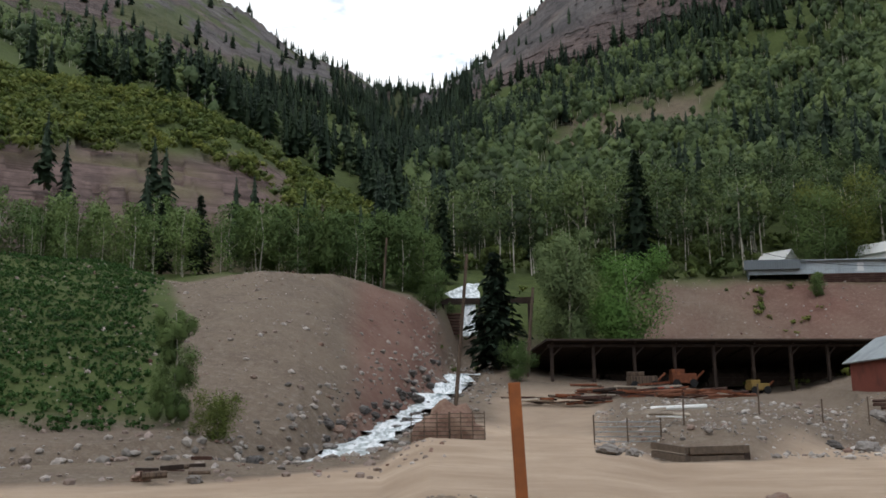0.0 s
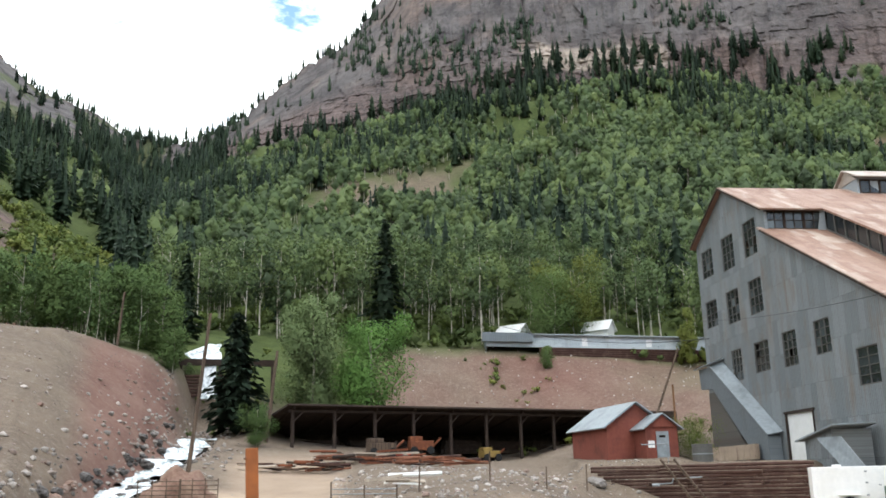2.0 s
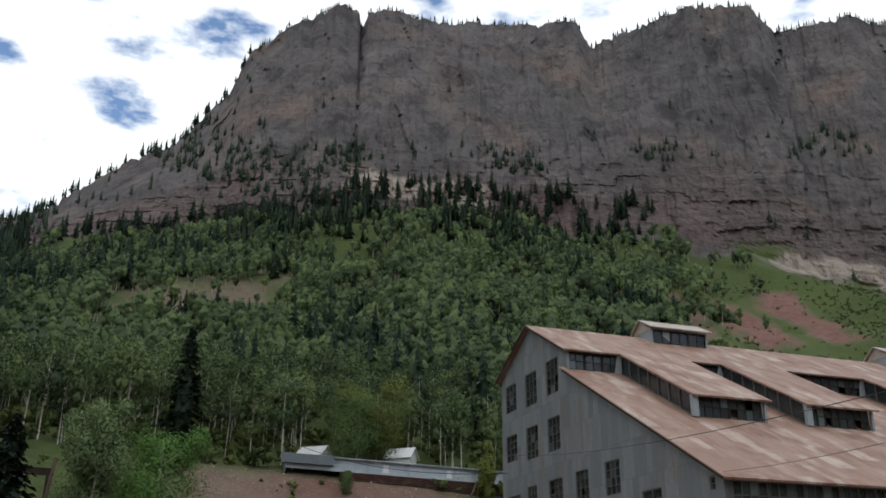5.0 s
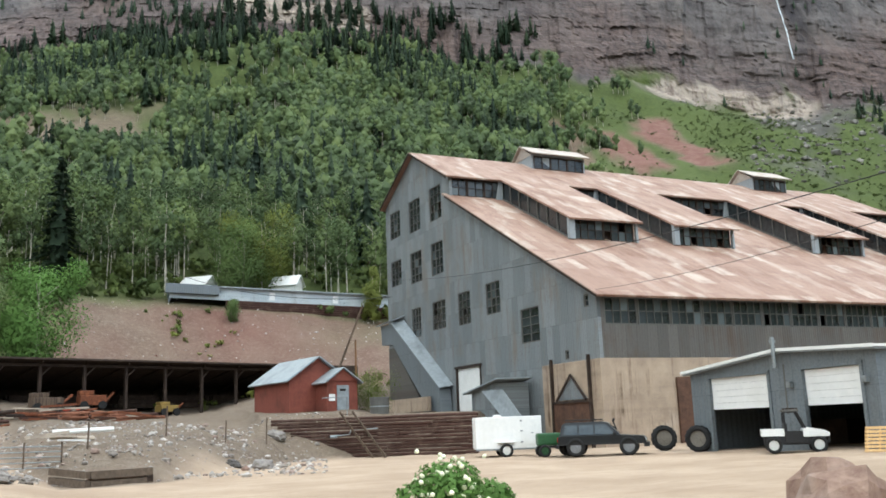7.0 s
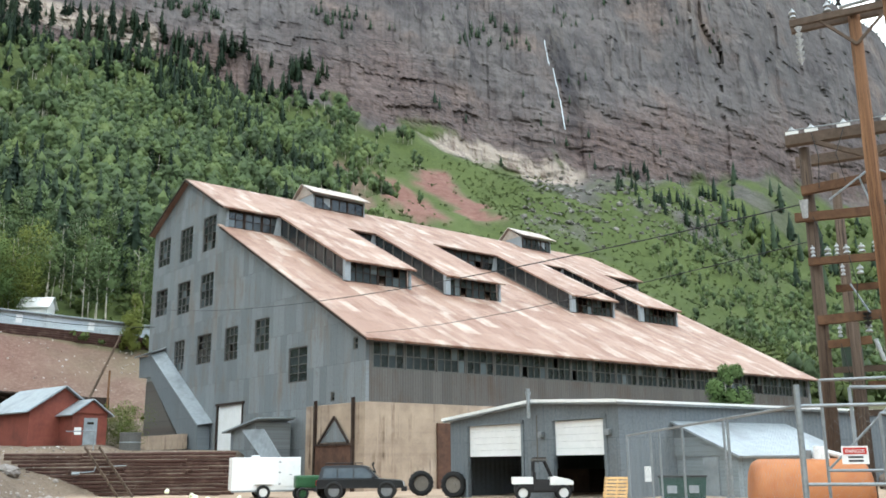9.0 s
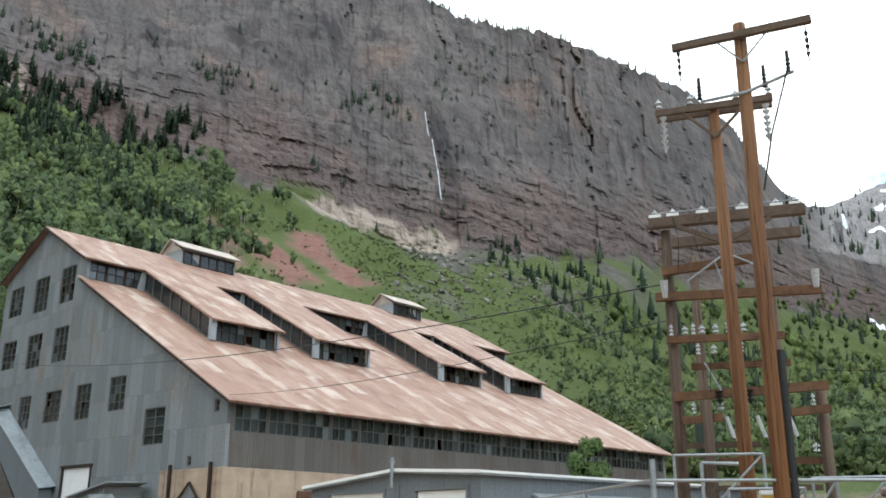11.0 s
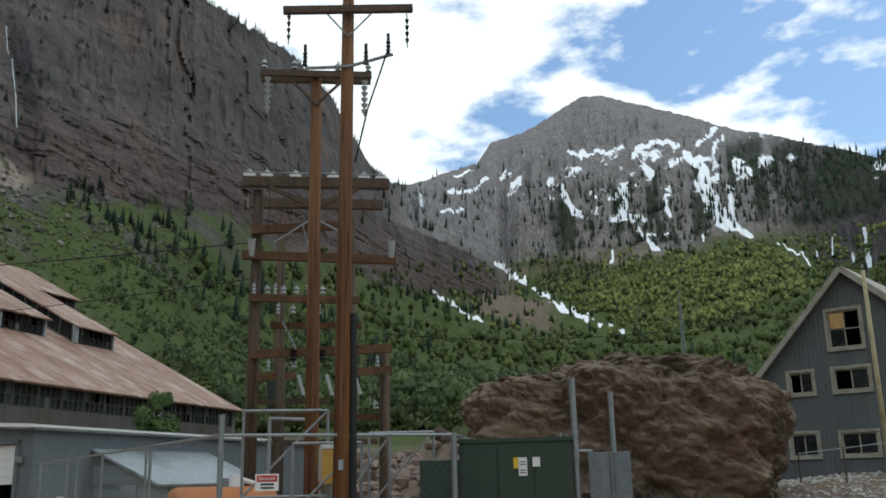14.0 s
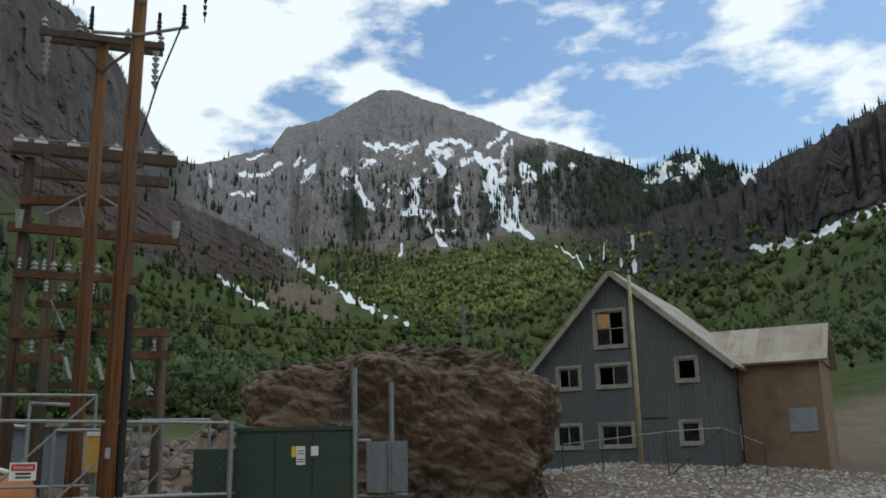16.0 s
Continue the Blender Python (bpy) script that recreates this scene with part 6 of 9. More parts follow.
# dark conifers on the left mountain
x, y = scatter(4200, -36, 1, 225, 820, rng, lambda b, r, e, x, y: np.clip(0.1 + 1.6 * clump(x, y, .014, 12) + 0.32 * smooth(b, -17, -12), 0.04, 1) * smooth(r, 222, 250) * (1 - 0.85 * smooth(e, 20.0, 21.2)))
woods("mountain_conifers", CONIFERS, (x, y, heights(len(x), 9, 20, rng)), (M_CONIFER, M_BARK_DARK), "dark conifers climbing the mountainside", "conifer wood")
x, y = scatter(2200, -36, -4, 225, 640, rng, lambda b, r, e, x, y: np.clip(0.6 - 1.5 * clump(x, y, .01, 12) - 0.5 * smooth(b, -16, -12), 0.05, 1) * smooth(r, 225, 260) * (1 - 0.8 * smooth(e, 22.5, 23.5)))
woods("mountain_aspens", VALLEY, (x, y, heights(len(x), 6, 11, rng)), (M_ASPEN, M_BARK), "green aspens among the conifers of the mountainside", "woods")
x, y = scatter(900, 60, 77, 330, 640, rng, lambda b, r, e, x, y: np.clip(0.4 + 2.0 * clump(x, y, .02, 47), 0, 1) * box_mask(e + 0.15 * (b - 68), 12.5, 16.6, 0.7))
woods("cliff_foot_conifers", MID_CONIFERS, (x, y, heights(len(x), 6, 13, rng)), (M_CONIFER, M_BARK_DARK), "dark conifers among boulders at the cliff's foot", "conifers")
# yellow-green shrubs on the red hill
x, y = scatter(3000, -36, -4, 120, 245, rng, lambda b, r, e, x, y: np.clip(smooth(e + 3 * clump(x, y, .05, 14), 15.2, 17.0) * (r < 240) + 0.3 * smooth(clump(x, y, .05, 14), 0.05, .3) + 0.8 * smooth(b, -12, -9), 0, 1) * 0.8)
woods("hill_shrubs", SHRUBS, (x, y, heights(len(x), 1.4, 4.2, rng)), (M_SHRUB, M_BARK_DARK), "yellow-green shrubs on the red hill", "shrubs")
# young trees along the top of the dirt mound
x, y = scatter(16, -36, -2, 104, 150, rng)
woods("edge_spruces", CONIFERS, (x, y, heights(len(x), 7, 13, rng)), (M_CONIFER, M_BARK_DARK), "dark spruces along the mound top", "spruces")
x, y = scatter(230, -36, -3, 98, 122, rng, lambda b, r, e, x, y: 0.8 + 0 * b)
woods("edge_aspens", EDGE, (x, y, heights(len(x), 4, 8.5, rng)), (M_ALDER, M_BARK), "young green trees along the mound top", "young trees")
# trees on the cliff's ledges and along its rim
gb, ge = np.broadcast_to(GRID["b"], GRID["e"].shape), GRID["e"]
top = sum(BREAKS[:9])
foot = sum(BREAKS[:7])


def on_rock(n, keep, rng):
    """Places on the rock faces themselves, kept by bearing and elevation."""
    i, j = rng.integers(foot, top, n), rng.integers(0, ge.shape[1], n)
    b, e = gb[i, j], ge[i, j]
    x, y, z = GRID["x"][i, j], GRID["y"][i, j], GRID["z"][i, j]
    k = (rng.uniform(0, 1, n) < keep(b, e, x, y)) & (b > -30) & (b < 127)
    return x[k], y[k], z[k]


x, y, z = on_rock(30000, lambda b, e, x, y: np.clip(0.5 * np.exp(-((e - 27.6 + 0.05 * np.abs(b - 26)) / 0.9) ** 2) * smooth(clump(x, y, .02, 18), -0.1, 0.2) * box_mask(b, 8, 60, 3) + 0.25 * box_mask(b + 2.2 * (e - 26), 8, 19, 2.5) * box_mask(e, 24, 28.5, 0.8) + 0.05 * smooth(clump(x, y, .03, 17), 0.1, 0.3), 0, 1) * (b < 76) * (b > 0) * (e < 33), rng)
woods("ledge_conifers", FAR_CONIFERS, (x, y, heights(len(x), 5, 11, rng), z), (M_CONIFER, M_BARK_DARK), "dark conifers on the cliff ledges", "conifers")
x, y, z = on_rock(16000, lambda b, e, x, y: np.clip(0.3 + 1.2 * clump(x, y, .01, 12), 0.03, 1) * (b < 2) * np.where(b < -5, 0.06 + 0.94 * (1 - smooth(e, 19.8, 20.6)), 1), rng)
woods("west_conifers", FAR_CONIFERS, (x, y, heights(len(x), 7, 15, rng), z), (M_CONIFER, M_BARK_DARK), "dark conifers on the western mountain", "conifers")
x, y, z = on_rock(16000, lambda b, e, x, y: np.clip(0.35 + 1.5 * clump(x, y, .006, 33), 0, 1) * box_mask(b, 88, 126, 2) * box_mask(e, 13.5, 19.4, 0.8) * np.where(b > 104.5, smooth(e - np.interp(b, *np.array(CLIFF_TOP_EAST).T), 0.0, 0.3), 1) * (1 - 0.6 * box_mask(b, 84, 90, 2)), rng)
woods("peak_conifers", FAR_CONIFERS, (x, y, heights(len(x), 13, 26, rng), z), (M_CONIFER, M_BARK_DARK), "dark conifers on the flanks of the peak", "conifers")
j = rng.integers(0, ge.shape[1], 900)
j = j[(gb[0, j] > -14) & (gb[0, j] < 80) | (gb[0, j] > 116) & (gb[0, j] < 127)]
x, y, z = GRID["x"][top, j], GRID["y"][top, j], GRID["z"][top, j]
bb = gb[0, j]
hh = heights(len(x), 6, 15, rng) * np.where(bb < 14, 1, 0.6) * np.where(bb > 100, 1.6, 1)
woods("rim_conifers", FAR_CONIFERS, (x, y, hh, z - 0.5), (M_CONIFER, M_BARK_DARK), "conifers standing along the cliff rim", "conifers")
# understorey at the foot of the aspens
x, y = scatter(1500, -3, 47, 131, 215, rng, lambda b, r, e, x, y: (1 - 0.7 * smooth(r, 150, 215)) * (1 - box_mask(b, 18, 27, 0.3) * (r < 148)))
woods("understorey", FAR_SHRUBS, (x, y, heights(len(x), 1.5, 4.2, rng)), (M_MEADOW, M_BARK), "green bushes under the aspens", "bushes")
# open green slope with low shrubs, right of the scar
x, y = scatter(11000, 38, 84, 150, 560, rng, lambda b, r, e, x, y: np.clip(0.45 + 1.3 * clump(x, y, .025, 19) + 0.9 * (1 - smooth(e, 6, 10)) + 0.6 * (1 - smooth(b, 46, 52)) + 0.9 * box_mask(b, 43, 57, 1) * box_mask(e, 15.5, 19, 0.5), 0.08, 1) * (1 - smooth(e, 18.0, 19.2)) * smooth(b + clump(x, y, .02, 6) * 10, 38, 48) * not_scar(b, e))
woods("slope_shrubs", FAR_SHRUBS, (x, y, heights(len(x), 1.1, 2.8, rng) * (2.0 - 1.25 * smooth(np.hypot(x, y), 240, 380))), (M_SLOPE, M_BARK), "low green shrubs over the open slope", "shrubs")
# valley woods towards the peak
def valley(b, r, e, x, y):
    return np.clip(0.75 + 0.9 * clump(x, y, .006, 23), 0.1, 1) * (1 - smooth(e, 12.5, 14)) * (1 - 0.9 * box_mask(b, 85, 91, .8) * box_mask(e + (b - 85) * 0.35, 10.2, 12.6, .3)) * smooth(b + e, 72, 76) * (1 - streams(b, e))


x, y = scatter(4600, 62, 130, 165, 620, rng, valley)
woods("valley_aspens", VALLEY, (x, y, heights(len(x), 6, 12, rng) * np.where(np.degrees(np.arctan2(x, y)) < 80, 0.7, 1 - 0.45 * smooth(np.degrees(np.arctan2(x, y)), 98, 106))), (M_ASPEN, M_BARK), "green aspen woods on the valley floor", "woods")
x, y = scatter(8500, 64, 130, 600, 1900, rng, valley)
woods("valley_broadleaf", FAR_VALLEY, (x, y, heights(len(x), 7, 12, rng)), (M_MEADOW, M_BARK), "green broadleaf woods across the valley", "woods")
x, y = scatter(5200, 66, 130, 300, 2600, rng, lambda b, r, e, x, y: np.clip(0.22 + 1.2 * clump(x, y, .005, 27) + 0.7 * box_mask(b, 90, 118, 2) * box_mask(e, 14.5, 18.5, 0.5), 0.03, 1) * (1 - 0.85 * box_mask(b, 94, 106, 1.5) * box_mask(e, 8.5, 13.2, 0.8)) * (1 - smooth(e, 17.8, 19.5)) * np.where(b > 104.5, np.maximum(1 - smooth(e, 10.0, 11.0), smooth(e - np.interp(b, *np.array(CLIFF_TOP_EAST).T), 0.0, 0.4)), 1))
woods("valley_conifers", FAR_CONIFERS, (x, y, heights(len(x), 12, 24, rng)), (M_CONIFER, M_BARK_DARK), "dark conifers across the valley and under the peak", "conifers")


x, y = scatter(15000, 84, 112, 900, 2100, rng, lambda b, r, e, x, y: np.clip(0.5 + 1.5 * clump(x, y, .004, 45), 0, 1) * box_mask(e, 8.2, 13.2, 0.7) * (0.25 + 0.75 * box_mask(b, 93, 105, 1.5)) * (1 - streams(b, e)) * (1 - 0.9 * box_mask(b, 85, 91, .8) * box_mask(e + (b - 85) * 0.35, 10.2, 12.6, .3)))
woods("peak_aspens", FAR_VALLEY, (x, y, heights(len(x), 6, 11, rng)), (M_SUNNY, M_BARK), "yellow-green aspens below the snow, painted bright as if sunlit", "woods")


def tree(name, b, r, h, kind, rng, label, leaves=1600, wide=0.2, low=0.2, category="tree", mat=None):
    """One tree standing by itself: trunk with limbs, and a crown of many small leaves."""
    x, y = spot(b, r)
    z = gz(x, y)
    t = thing(name, pose(x, y, z - 0.05), label, category)
    if kind == "conifer":
        st, cr = conifer_shape(rng, 18, 13, wide, 8)
    else:
        st, cr = aspen_shape(rng, core=0.0, leaves=int(leaves * 6.0), size=0.5 / leaves ** 0.5, low=low, wide=wide, seg=8, boughs=9, n=30, inner=0.05)
    for nm, sh, mt in (("trunk", st, M_BARK_DARK if kind == "conifer" else M_BARK), ("crown", cr, mat or (M_CONIFER if kind == "conifer" else M_ALDER))):
        v, f = sh[:2]
        me = raw_mesh(nm, v * h, f, mt, True)
        if nm == "crown":
            nn = crown_normals(v, 0.35) * 0.75 + sh[2] * 0.35
            soften(me, nn / np.linalg.norm(nn, axis=1)[:, None])
            add_tone(me, np.full(len(v), rng.uniform(0.3, 0.8)))
        ob = new(nm, me)
        ob.parent = t
    return t


rng = np.random.default_rng(11)
tree("aspen", 6.7, 105, 15.6, "leaf", rng, "tall feathery pale green aspen behind the open shed", 4600, 0.19, 0.05, "tree", M_PALELEAF)
tree("cottonwood", 10.4, 106, 14.2, "leaf", rng, "round bright green tree above the shed roof", 4600, 0.25, 0.08, "tree", M_BRIGHTLEAF)
tree("spruce", 2.2, 88, 11.8, "conifer", rng, "dark bushy spruce by the creek dam", 0, 0.26)
tree("spruce", 11.3, 134, 19, "conifer", rng, "tall dark spruce on the slope", 0, 0.17)
tree("birch", -17.4, 44, 5.4, "leaf", rng, "slim green tree at the mound's foot", 6000, 0.135, 0.0)
tree("willow_shrub", -14.8, 41, 2.3, "leaf", rng, "yellow-green willow shrub at the mound's foot", 1200, 0.33, 0.0, "shrub", M_SHRUB)
tree("maple", 21.9, 139, 10.5, "leaf", rng, "bright round tree behind the long shed", 2400, 0.4, 0.08)
tree("maple", 23.1, 143, 11.5, "leaf", rng, "pale round tree behind the long shed", 2400, 0.36, 0.08, "tree", M_SHRUB)
tree("young_aspen", 30.0, 131, 8.5, "leaf", rng, "slim yellow-green aspen beside the mill", 1400, 0.16, 0.03, "tree", M_SHRUB)
tree("young_aspen", 21.3, 126, 3.4, "leaf", rng, "small sapling before the long shed", 800, 0.22, 0.02)
tree("young_aspen", 65.8, 52, 6.6, "leaf", rng, "young green aspen in front of the mill windows", 2600, 0.12, 0.02)
tree("willow_shrub", 29.7, 67, 2.8, "leaf", rng, "yellow-green shrub behind the red hut", 1600, 0.5, 0.0, "shrub", M_SHRUB)
tree("alder", 3.5, 80, 3.4, "leaf", rng, "light green bush beside the creek", 1500, 0.3, 0.02, "bush")
tree("alder", -1.6, 100, 5.0, "leaf", rng, "light green bush above the dam", 1200, 0.25, 0.02, "bush")
for b, r, h in ((-2.2, 104, 7.5), (-5.0, 103, 8.5), (-8.2, 101, 8.0), (-9.5, 104, 6.5), (-11.5, 103, 7.5), (-3.6, 110, 9.0), (-13.0, 104, 7.0)):
    tree("aspen", b, r, h, "leaf", rng, "green aspen on the mound top", 1300, 0.27, 0.08)
for b, r, h in ((-16.2, 104, 9.5), (-1.0, 118, 12.0), (-18.5, 106, 8.5)):
    tree("spruce", b, r, h, "conifer", rng, "dark spruce on the mound top", 0, 0.18)


# ---- creek, dam and stones ----
def foam_mat():
    k = Mat("white_water", 0.3, spec=0.5)
    f = k.noise(1.6, k.vec((1.6, 0.7, 1.0)), 7, 0.65)
    col = k.ramp(f, (0.3, rgb("4c5450")), (0.44, rgb("9aa5a6")), (0.56, rgb("e6eaec")))
    k.bump(f, 0.7, 0.15)
    return k.done(col)


M_FOAM = foam_mat()
M_STONE = plain("grey_stone", "6d6864", "938c85", 0.8, 0.9, bump=0.6, dist=0.06, c="51493f")
M_STONE_RED = plain("reddish_stone", "6e564b", "8d7566", 0.8, 0.9, bump=0.6, dist=0.06, c="a09287")
M_WETSTONE = plain("wet_dark_stone", "34302d", "504a45", 0.8, 0.5, bump=0.6, dist=0.06)


def ribbon(points, widths, mat, name, lift=0.0, cross=None, rough=1.0):
    """A strip of even corners along a line."""
    v, f = [], []
    for i, (p, w) in enumerate(zip(points, widths)):
        p = Vector(p)
        d = (Vector(points[min(i + 1, len(points) - 1)]) - Vector(points[max(i - 1, 0)]))
        s = (cross or d.cross(Vector((0, 0, 1)))).normalized() * w / 2
        for k in range(9):
            c = k / 4 - 1
            wave = noise.noise(Vector((p.x + c * 2.1, p.y * 1.7, p.z)) * 1.3) * 0.16 * rough
            v.append(p + s * c * (1 + 0.12 * noise.noise(p * 2 + Vector((c, 0, 0)))) + Vector((0, 0, lift + wave)))
    for i in range(len(points) - 1):
        for k in range(8):
            f.append((i * 9 + k, i * 9 + k + 1, i * 9 + 10 + k, i * 9 + 9 + k))
    return raw_mesh(name, np.array([tuple(p) for p in v]), np.array(f), mat, True)


def build_creek():
    pts, wd = [], []
    for (ax, ay), (bx, by) in zip(CREEK[:8], CREEK[1:]):
        n = max(2, int(math.hypot(bx - ax, by - ay) / 0.5))
        for i in range(n):
            t = i / n
            x, y = ax + (bx - ax) * t, ay + (by - ay) * t
            x += 0.35 * math.sin(y * 0.9) + 0.2 * math.sin(y * 2.3)
            pts.append((x, y, gz(x, y) + 0.5 + 0.1 * math.sin(y * 3.1) * math.sin(y * 1.3)))
            wd.append((2.6 + 0.7 * math.sin(y * 0.7) + 0.6 * math.sin(y * 1.9)) * (1.25 if y > 66 else 1.0))
    wd = [w for p, w in zip(pts, wd) if p[1] < 84]
    pts = [p for p in pts if p[1] < 84]
    zs = [p[2] for p in pts]
    for i in range(1, len(zs)):
        zs[i] = min(zs[i], zs[i - 1] + 0.02)
    pts = [(p[0], p[1], z) for p, z in zip(pts, zs)]
    tagged(new("creek", ribbon(pts, wd, M_FOAM, "creek")), "white rushing creek between dark stones", "water", kind="structure")


def stone_mesh(rng, name, sharp=0.35, seg=3):
    bm = bmesh.new()
    bmesh.ops.create_icosphere(bm, subdivisions=seg, radius=1.0)
    off = Vector(rng.uniform(-50, 50, 3))
    for v in bm.verts:
        n = noise.noise(v.co * 1.1 + off) * sharp * 1.1 + noise.noise(v.co * 2.7 + off) * sharp * 0.8 + noise.noise(v.co * 7 + off) * sharp * 0.3
        v.co *= 1 + n
        v.co.z *= 0.72
    me = bpy.data.meshes.new(name)
    bm.to_mesh(me)
    bm.free()
    return me


rng = np.random.default_rng(21)
STONES = [stone_mesh(rng, "boulder") for k in range(7)]
for k, me in enumerate(STONES):
    me.materials.append((M_STONE, M_STONE_RED, M_WETSTONE)[k % 3])


def stone(x, y, size, k, label, group, name="boulder", sink=0.25):
    ob = new(name, STONES[k % 7])
    ob.matrix_basis = pose(x, y, gz(x, y) + size * (0.72 - sink) * 0.6, random.uniform(-15, 15), random.uniform(-15, 15), random.uniform(0, 360)) @ Matrix.Diagonal((size * random.uniform(0.8, 1.3), size * random.uniform(0.8, 1.2), size * random.uniform(0.7, 1.0), 1))
    return tagged(ob, label, "stone", group)


def stone_field(name, x, y, size, label, mats):
    """Loose stones past counting: one mesh of low stones."""
    v, f, n = [], [], 0
    base = [stone_mesh(rng, "loose_stone", 0.4, 1) for k in range(5)]
    geo = []
    for me in base:
        co = np.empty(len(me.vertices) * 3, np.float32)
        me.vertices.foreach_get("co", co)
        geo.append((co.reshape(-1, 3), np.array([p.vertices[:] for p in me.polygons])))
        bpy.data.meshes.remove(me)
    z = ground_at(x, y)
    for i in range(len(x)):
        c, q = geo[i % 5]
        a = rng.uniform(0, 6.28)
        r = np.array([[math.cos(a), -math.sin(a), 0], [math.sin(a), math.cos(a), 0], [0, 0, 1]])
        v.append((c * rng.uniform(0.7, 1.3, 3)) @ r.T * size[i] + np.array([x[i], y[i], z[i] + size[i] * 0.2]))
        f.append(q + n)
        n += len(c)
    k = Mat(name + "_stone", 0.9, spec=0.2)
    col = k.ramp(k.island(), *[(i / (len(mats) - 1), rgb(h)) for i, h in enumerate(mats)])
    fine = k.noise(6, detail=5)
    k.bump(fine, 0.5, 0.05)
    mt = k.done(k.mix(k.ramp(fine, (0.35, 0.3), (0.6, 0.0)), col, rgb("4a443f")))
    tagged(new(name, raw_mesh(name, np.concatenate(v), np.concatenate(f), mt, False)), label, "stones", kind="stuff")


build_creek()
for k in range(80):
    t = random.uniform(1.6, 6.9)
    i = int(t)
    a, b = CREEK[i], CREEK[i + 1]
    x, y = a[0] + (b[0] - a[0]) * (t - i), a[1] + (b[1] - a[1]) * (t - i)
    side = random.choice((-1, 1))
    stone(x + side * random.uniform(1.0, 1.9), y, random.uniform(0.18, 0.45), (k, 2, 5)[k % 3], "dark grey boulder beside the rushing creek", "boulders along the creek")
for k in range(16):
    t = random.uniform(2.5, 6.5)
    i = int(t)
    a, b = CREEK[i], CREEK[i + 1]
    stone(a[0] + (b[0] - a[0]) * (t - i) + random.uniform(-0.7, 0.7), a[1] + (b[1] - a[1]) * (t - i), random.uniform(0.3, 0.5), 2 + 3 * (k % 2), "wet dark boulder in the white water", "boulders along the creek", sink=-0.3)
n = 1500
t = rng.uniform(0.5, 8.0, n)
i = t.astype(int)
P = np.array(CREEK)
cx = P[i] + (P[i + 1] - P[i]) * (t - i)[:, None]
stone_field("creek_stones", cx[:, 0] + rng.normal(0, 2.0, n), cx[:, 1] + rng.normal(0, 1.0, n), rng.uniform(0.06, 0.24, n), "grey cobbles along the creek banks", ("5c5752", "8a837b", "a79f96", "6e5a4e"))
x, y = scatter(1500, 8, 27, 37, 62, rng)
stone_field("bank_stones", x, y, rng.uniform(0.02, 0.08, len(x)) * rng.choice([1, 1, 1, 1, 2.4], len(x)), "loose pale stones on the dirt bank", ("7a726b", "9b948c", "bdb6ae", "80685c"))
x, y = scatter(1500, -32, -1, 28, 90, rng)
stone_field("mound_stones", x, y, rng.uniform(0.03, 0.1, len(x)) * rng.choice([1, 1, 1, 1, 1, 2.2], len(x)), "scattered stones on the dirt mound", ("7a6a60", "93847a", "b3aaa1", "7c5d50"))
x, y = scatter(420, 10, 33, 104, 132, rng)
stone_field("tailings_stones", x, y, rng.uniform(0.05, 0.17, len(x)), "pale stones on the tailings bank", ("86776d", "a3968d", "c6bfb8", "805a4e"))
x, y = scatter(7000, -38, 46, 5, 14, rng, lambda b, r, e, x, y: 0.35 + 0.65 * np.exp(-((r - 10.5) / 1.6) ** 2))
stone_field("berm_stones", x, y, rng.uniform(0.008, 0.03, len(x)) * rng.choice([1, 1, 1, 1, 2.5], len(x)), "small gravel on the near berm", ("7a6f63", "9b8f80", "b5ab9c", "6c5f55"))
x, y = scatter(1500, 54, 72, 330, 640, rng, lambda b, r, e, x, y: smooth(e, 12.3, 14) * (1 - smooth(e, 17, 18)))
stone_field("scree_boulders", x, y, rng.uniform(0.4, 1.2, len(x)) * rng.choice([1, 1, 1, 2], len(x)), "grey fallen boulders under the cliff", ("62605a", "74716b", "86827c", "54514b"))
x, y = scatter(3200, 98, 122, 36, 56, rng)
stone_field("gravel_bank", x, y, rng.uniform(0.03, 0.12, len(x)), "pale gravel before the house", ("8c8780", "a9a49d", "c3bfb8", "77706a"))
x, y = scatter(500, 74, 87, 46, 74, rng)
stone_field("rubble", x, y, rng.uniform(0.2, 0.9, len(x)), "grey-brown rubble beside the great rock", ("5f5048", "75655b", "88786c", "4a3d36"))
for b, r, s in ((-19, 28.4, 0.28), (-16, 27.8, 0.25), (8.9, 35, 0.45), (10.2, 36, 0.3), (23.2, 44, 0.5), (21.5, 46, 0.35), (24.0, 57, 0.5)):
    stone(*spot(b, r), s, int(r * 3), "pale weathered stone lying at the lot's edge", "stones at the lot's edge")
x, y = spot(56.7, 10.5)
big = new("boulder", STONES[4])
big.matrix_basis = pose(x, y, 0.56, 4, -6, 70) @ Matrix.Diagonal((0.66, 0.6, 0.86, 1))
tagged(big, "large rough brown boulder beside the yard", "stone", "boulders on the berm")
for b, r, s, k in ((18.5, 10.2, 0.17, 4), (-8.5, 9.6, 0.13, 1), (-5.0, 9.8, 0.16, 4), (-15.5, 10.0, 0.3, 0), (43.5, 9.0, 0.14, 4)):
    stone(*spot(b, r), s, k, "rough brown boulder on the near gravel berm", "boulders on the berm", sink=0.05)


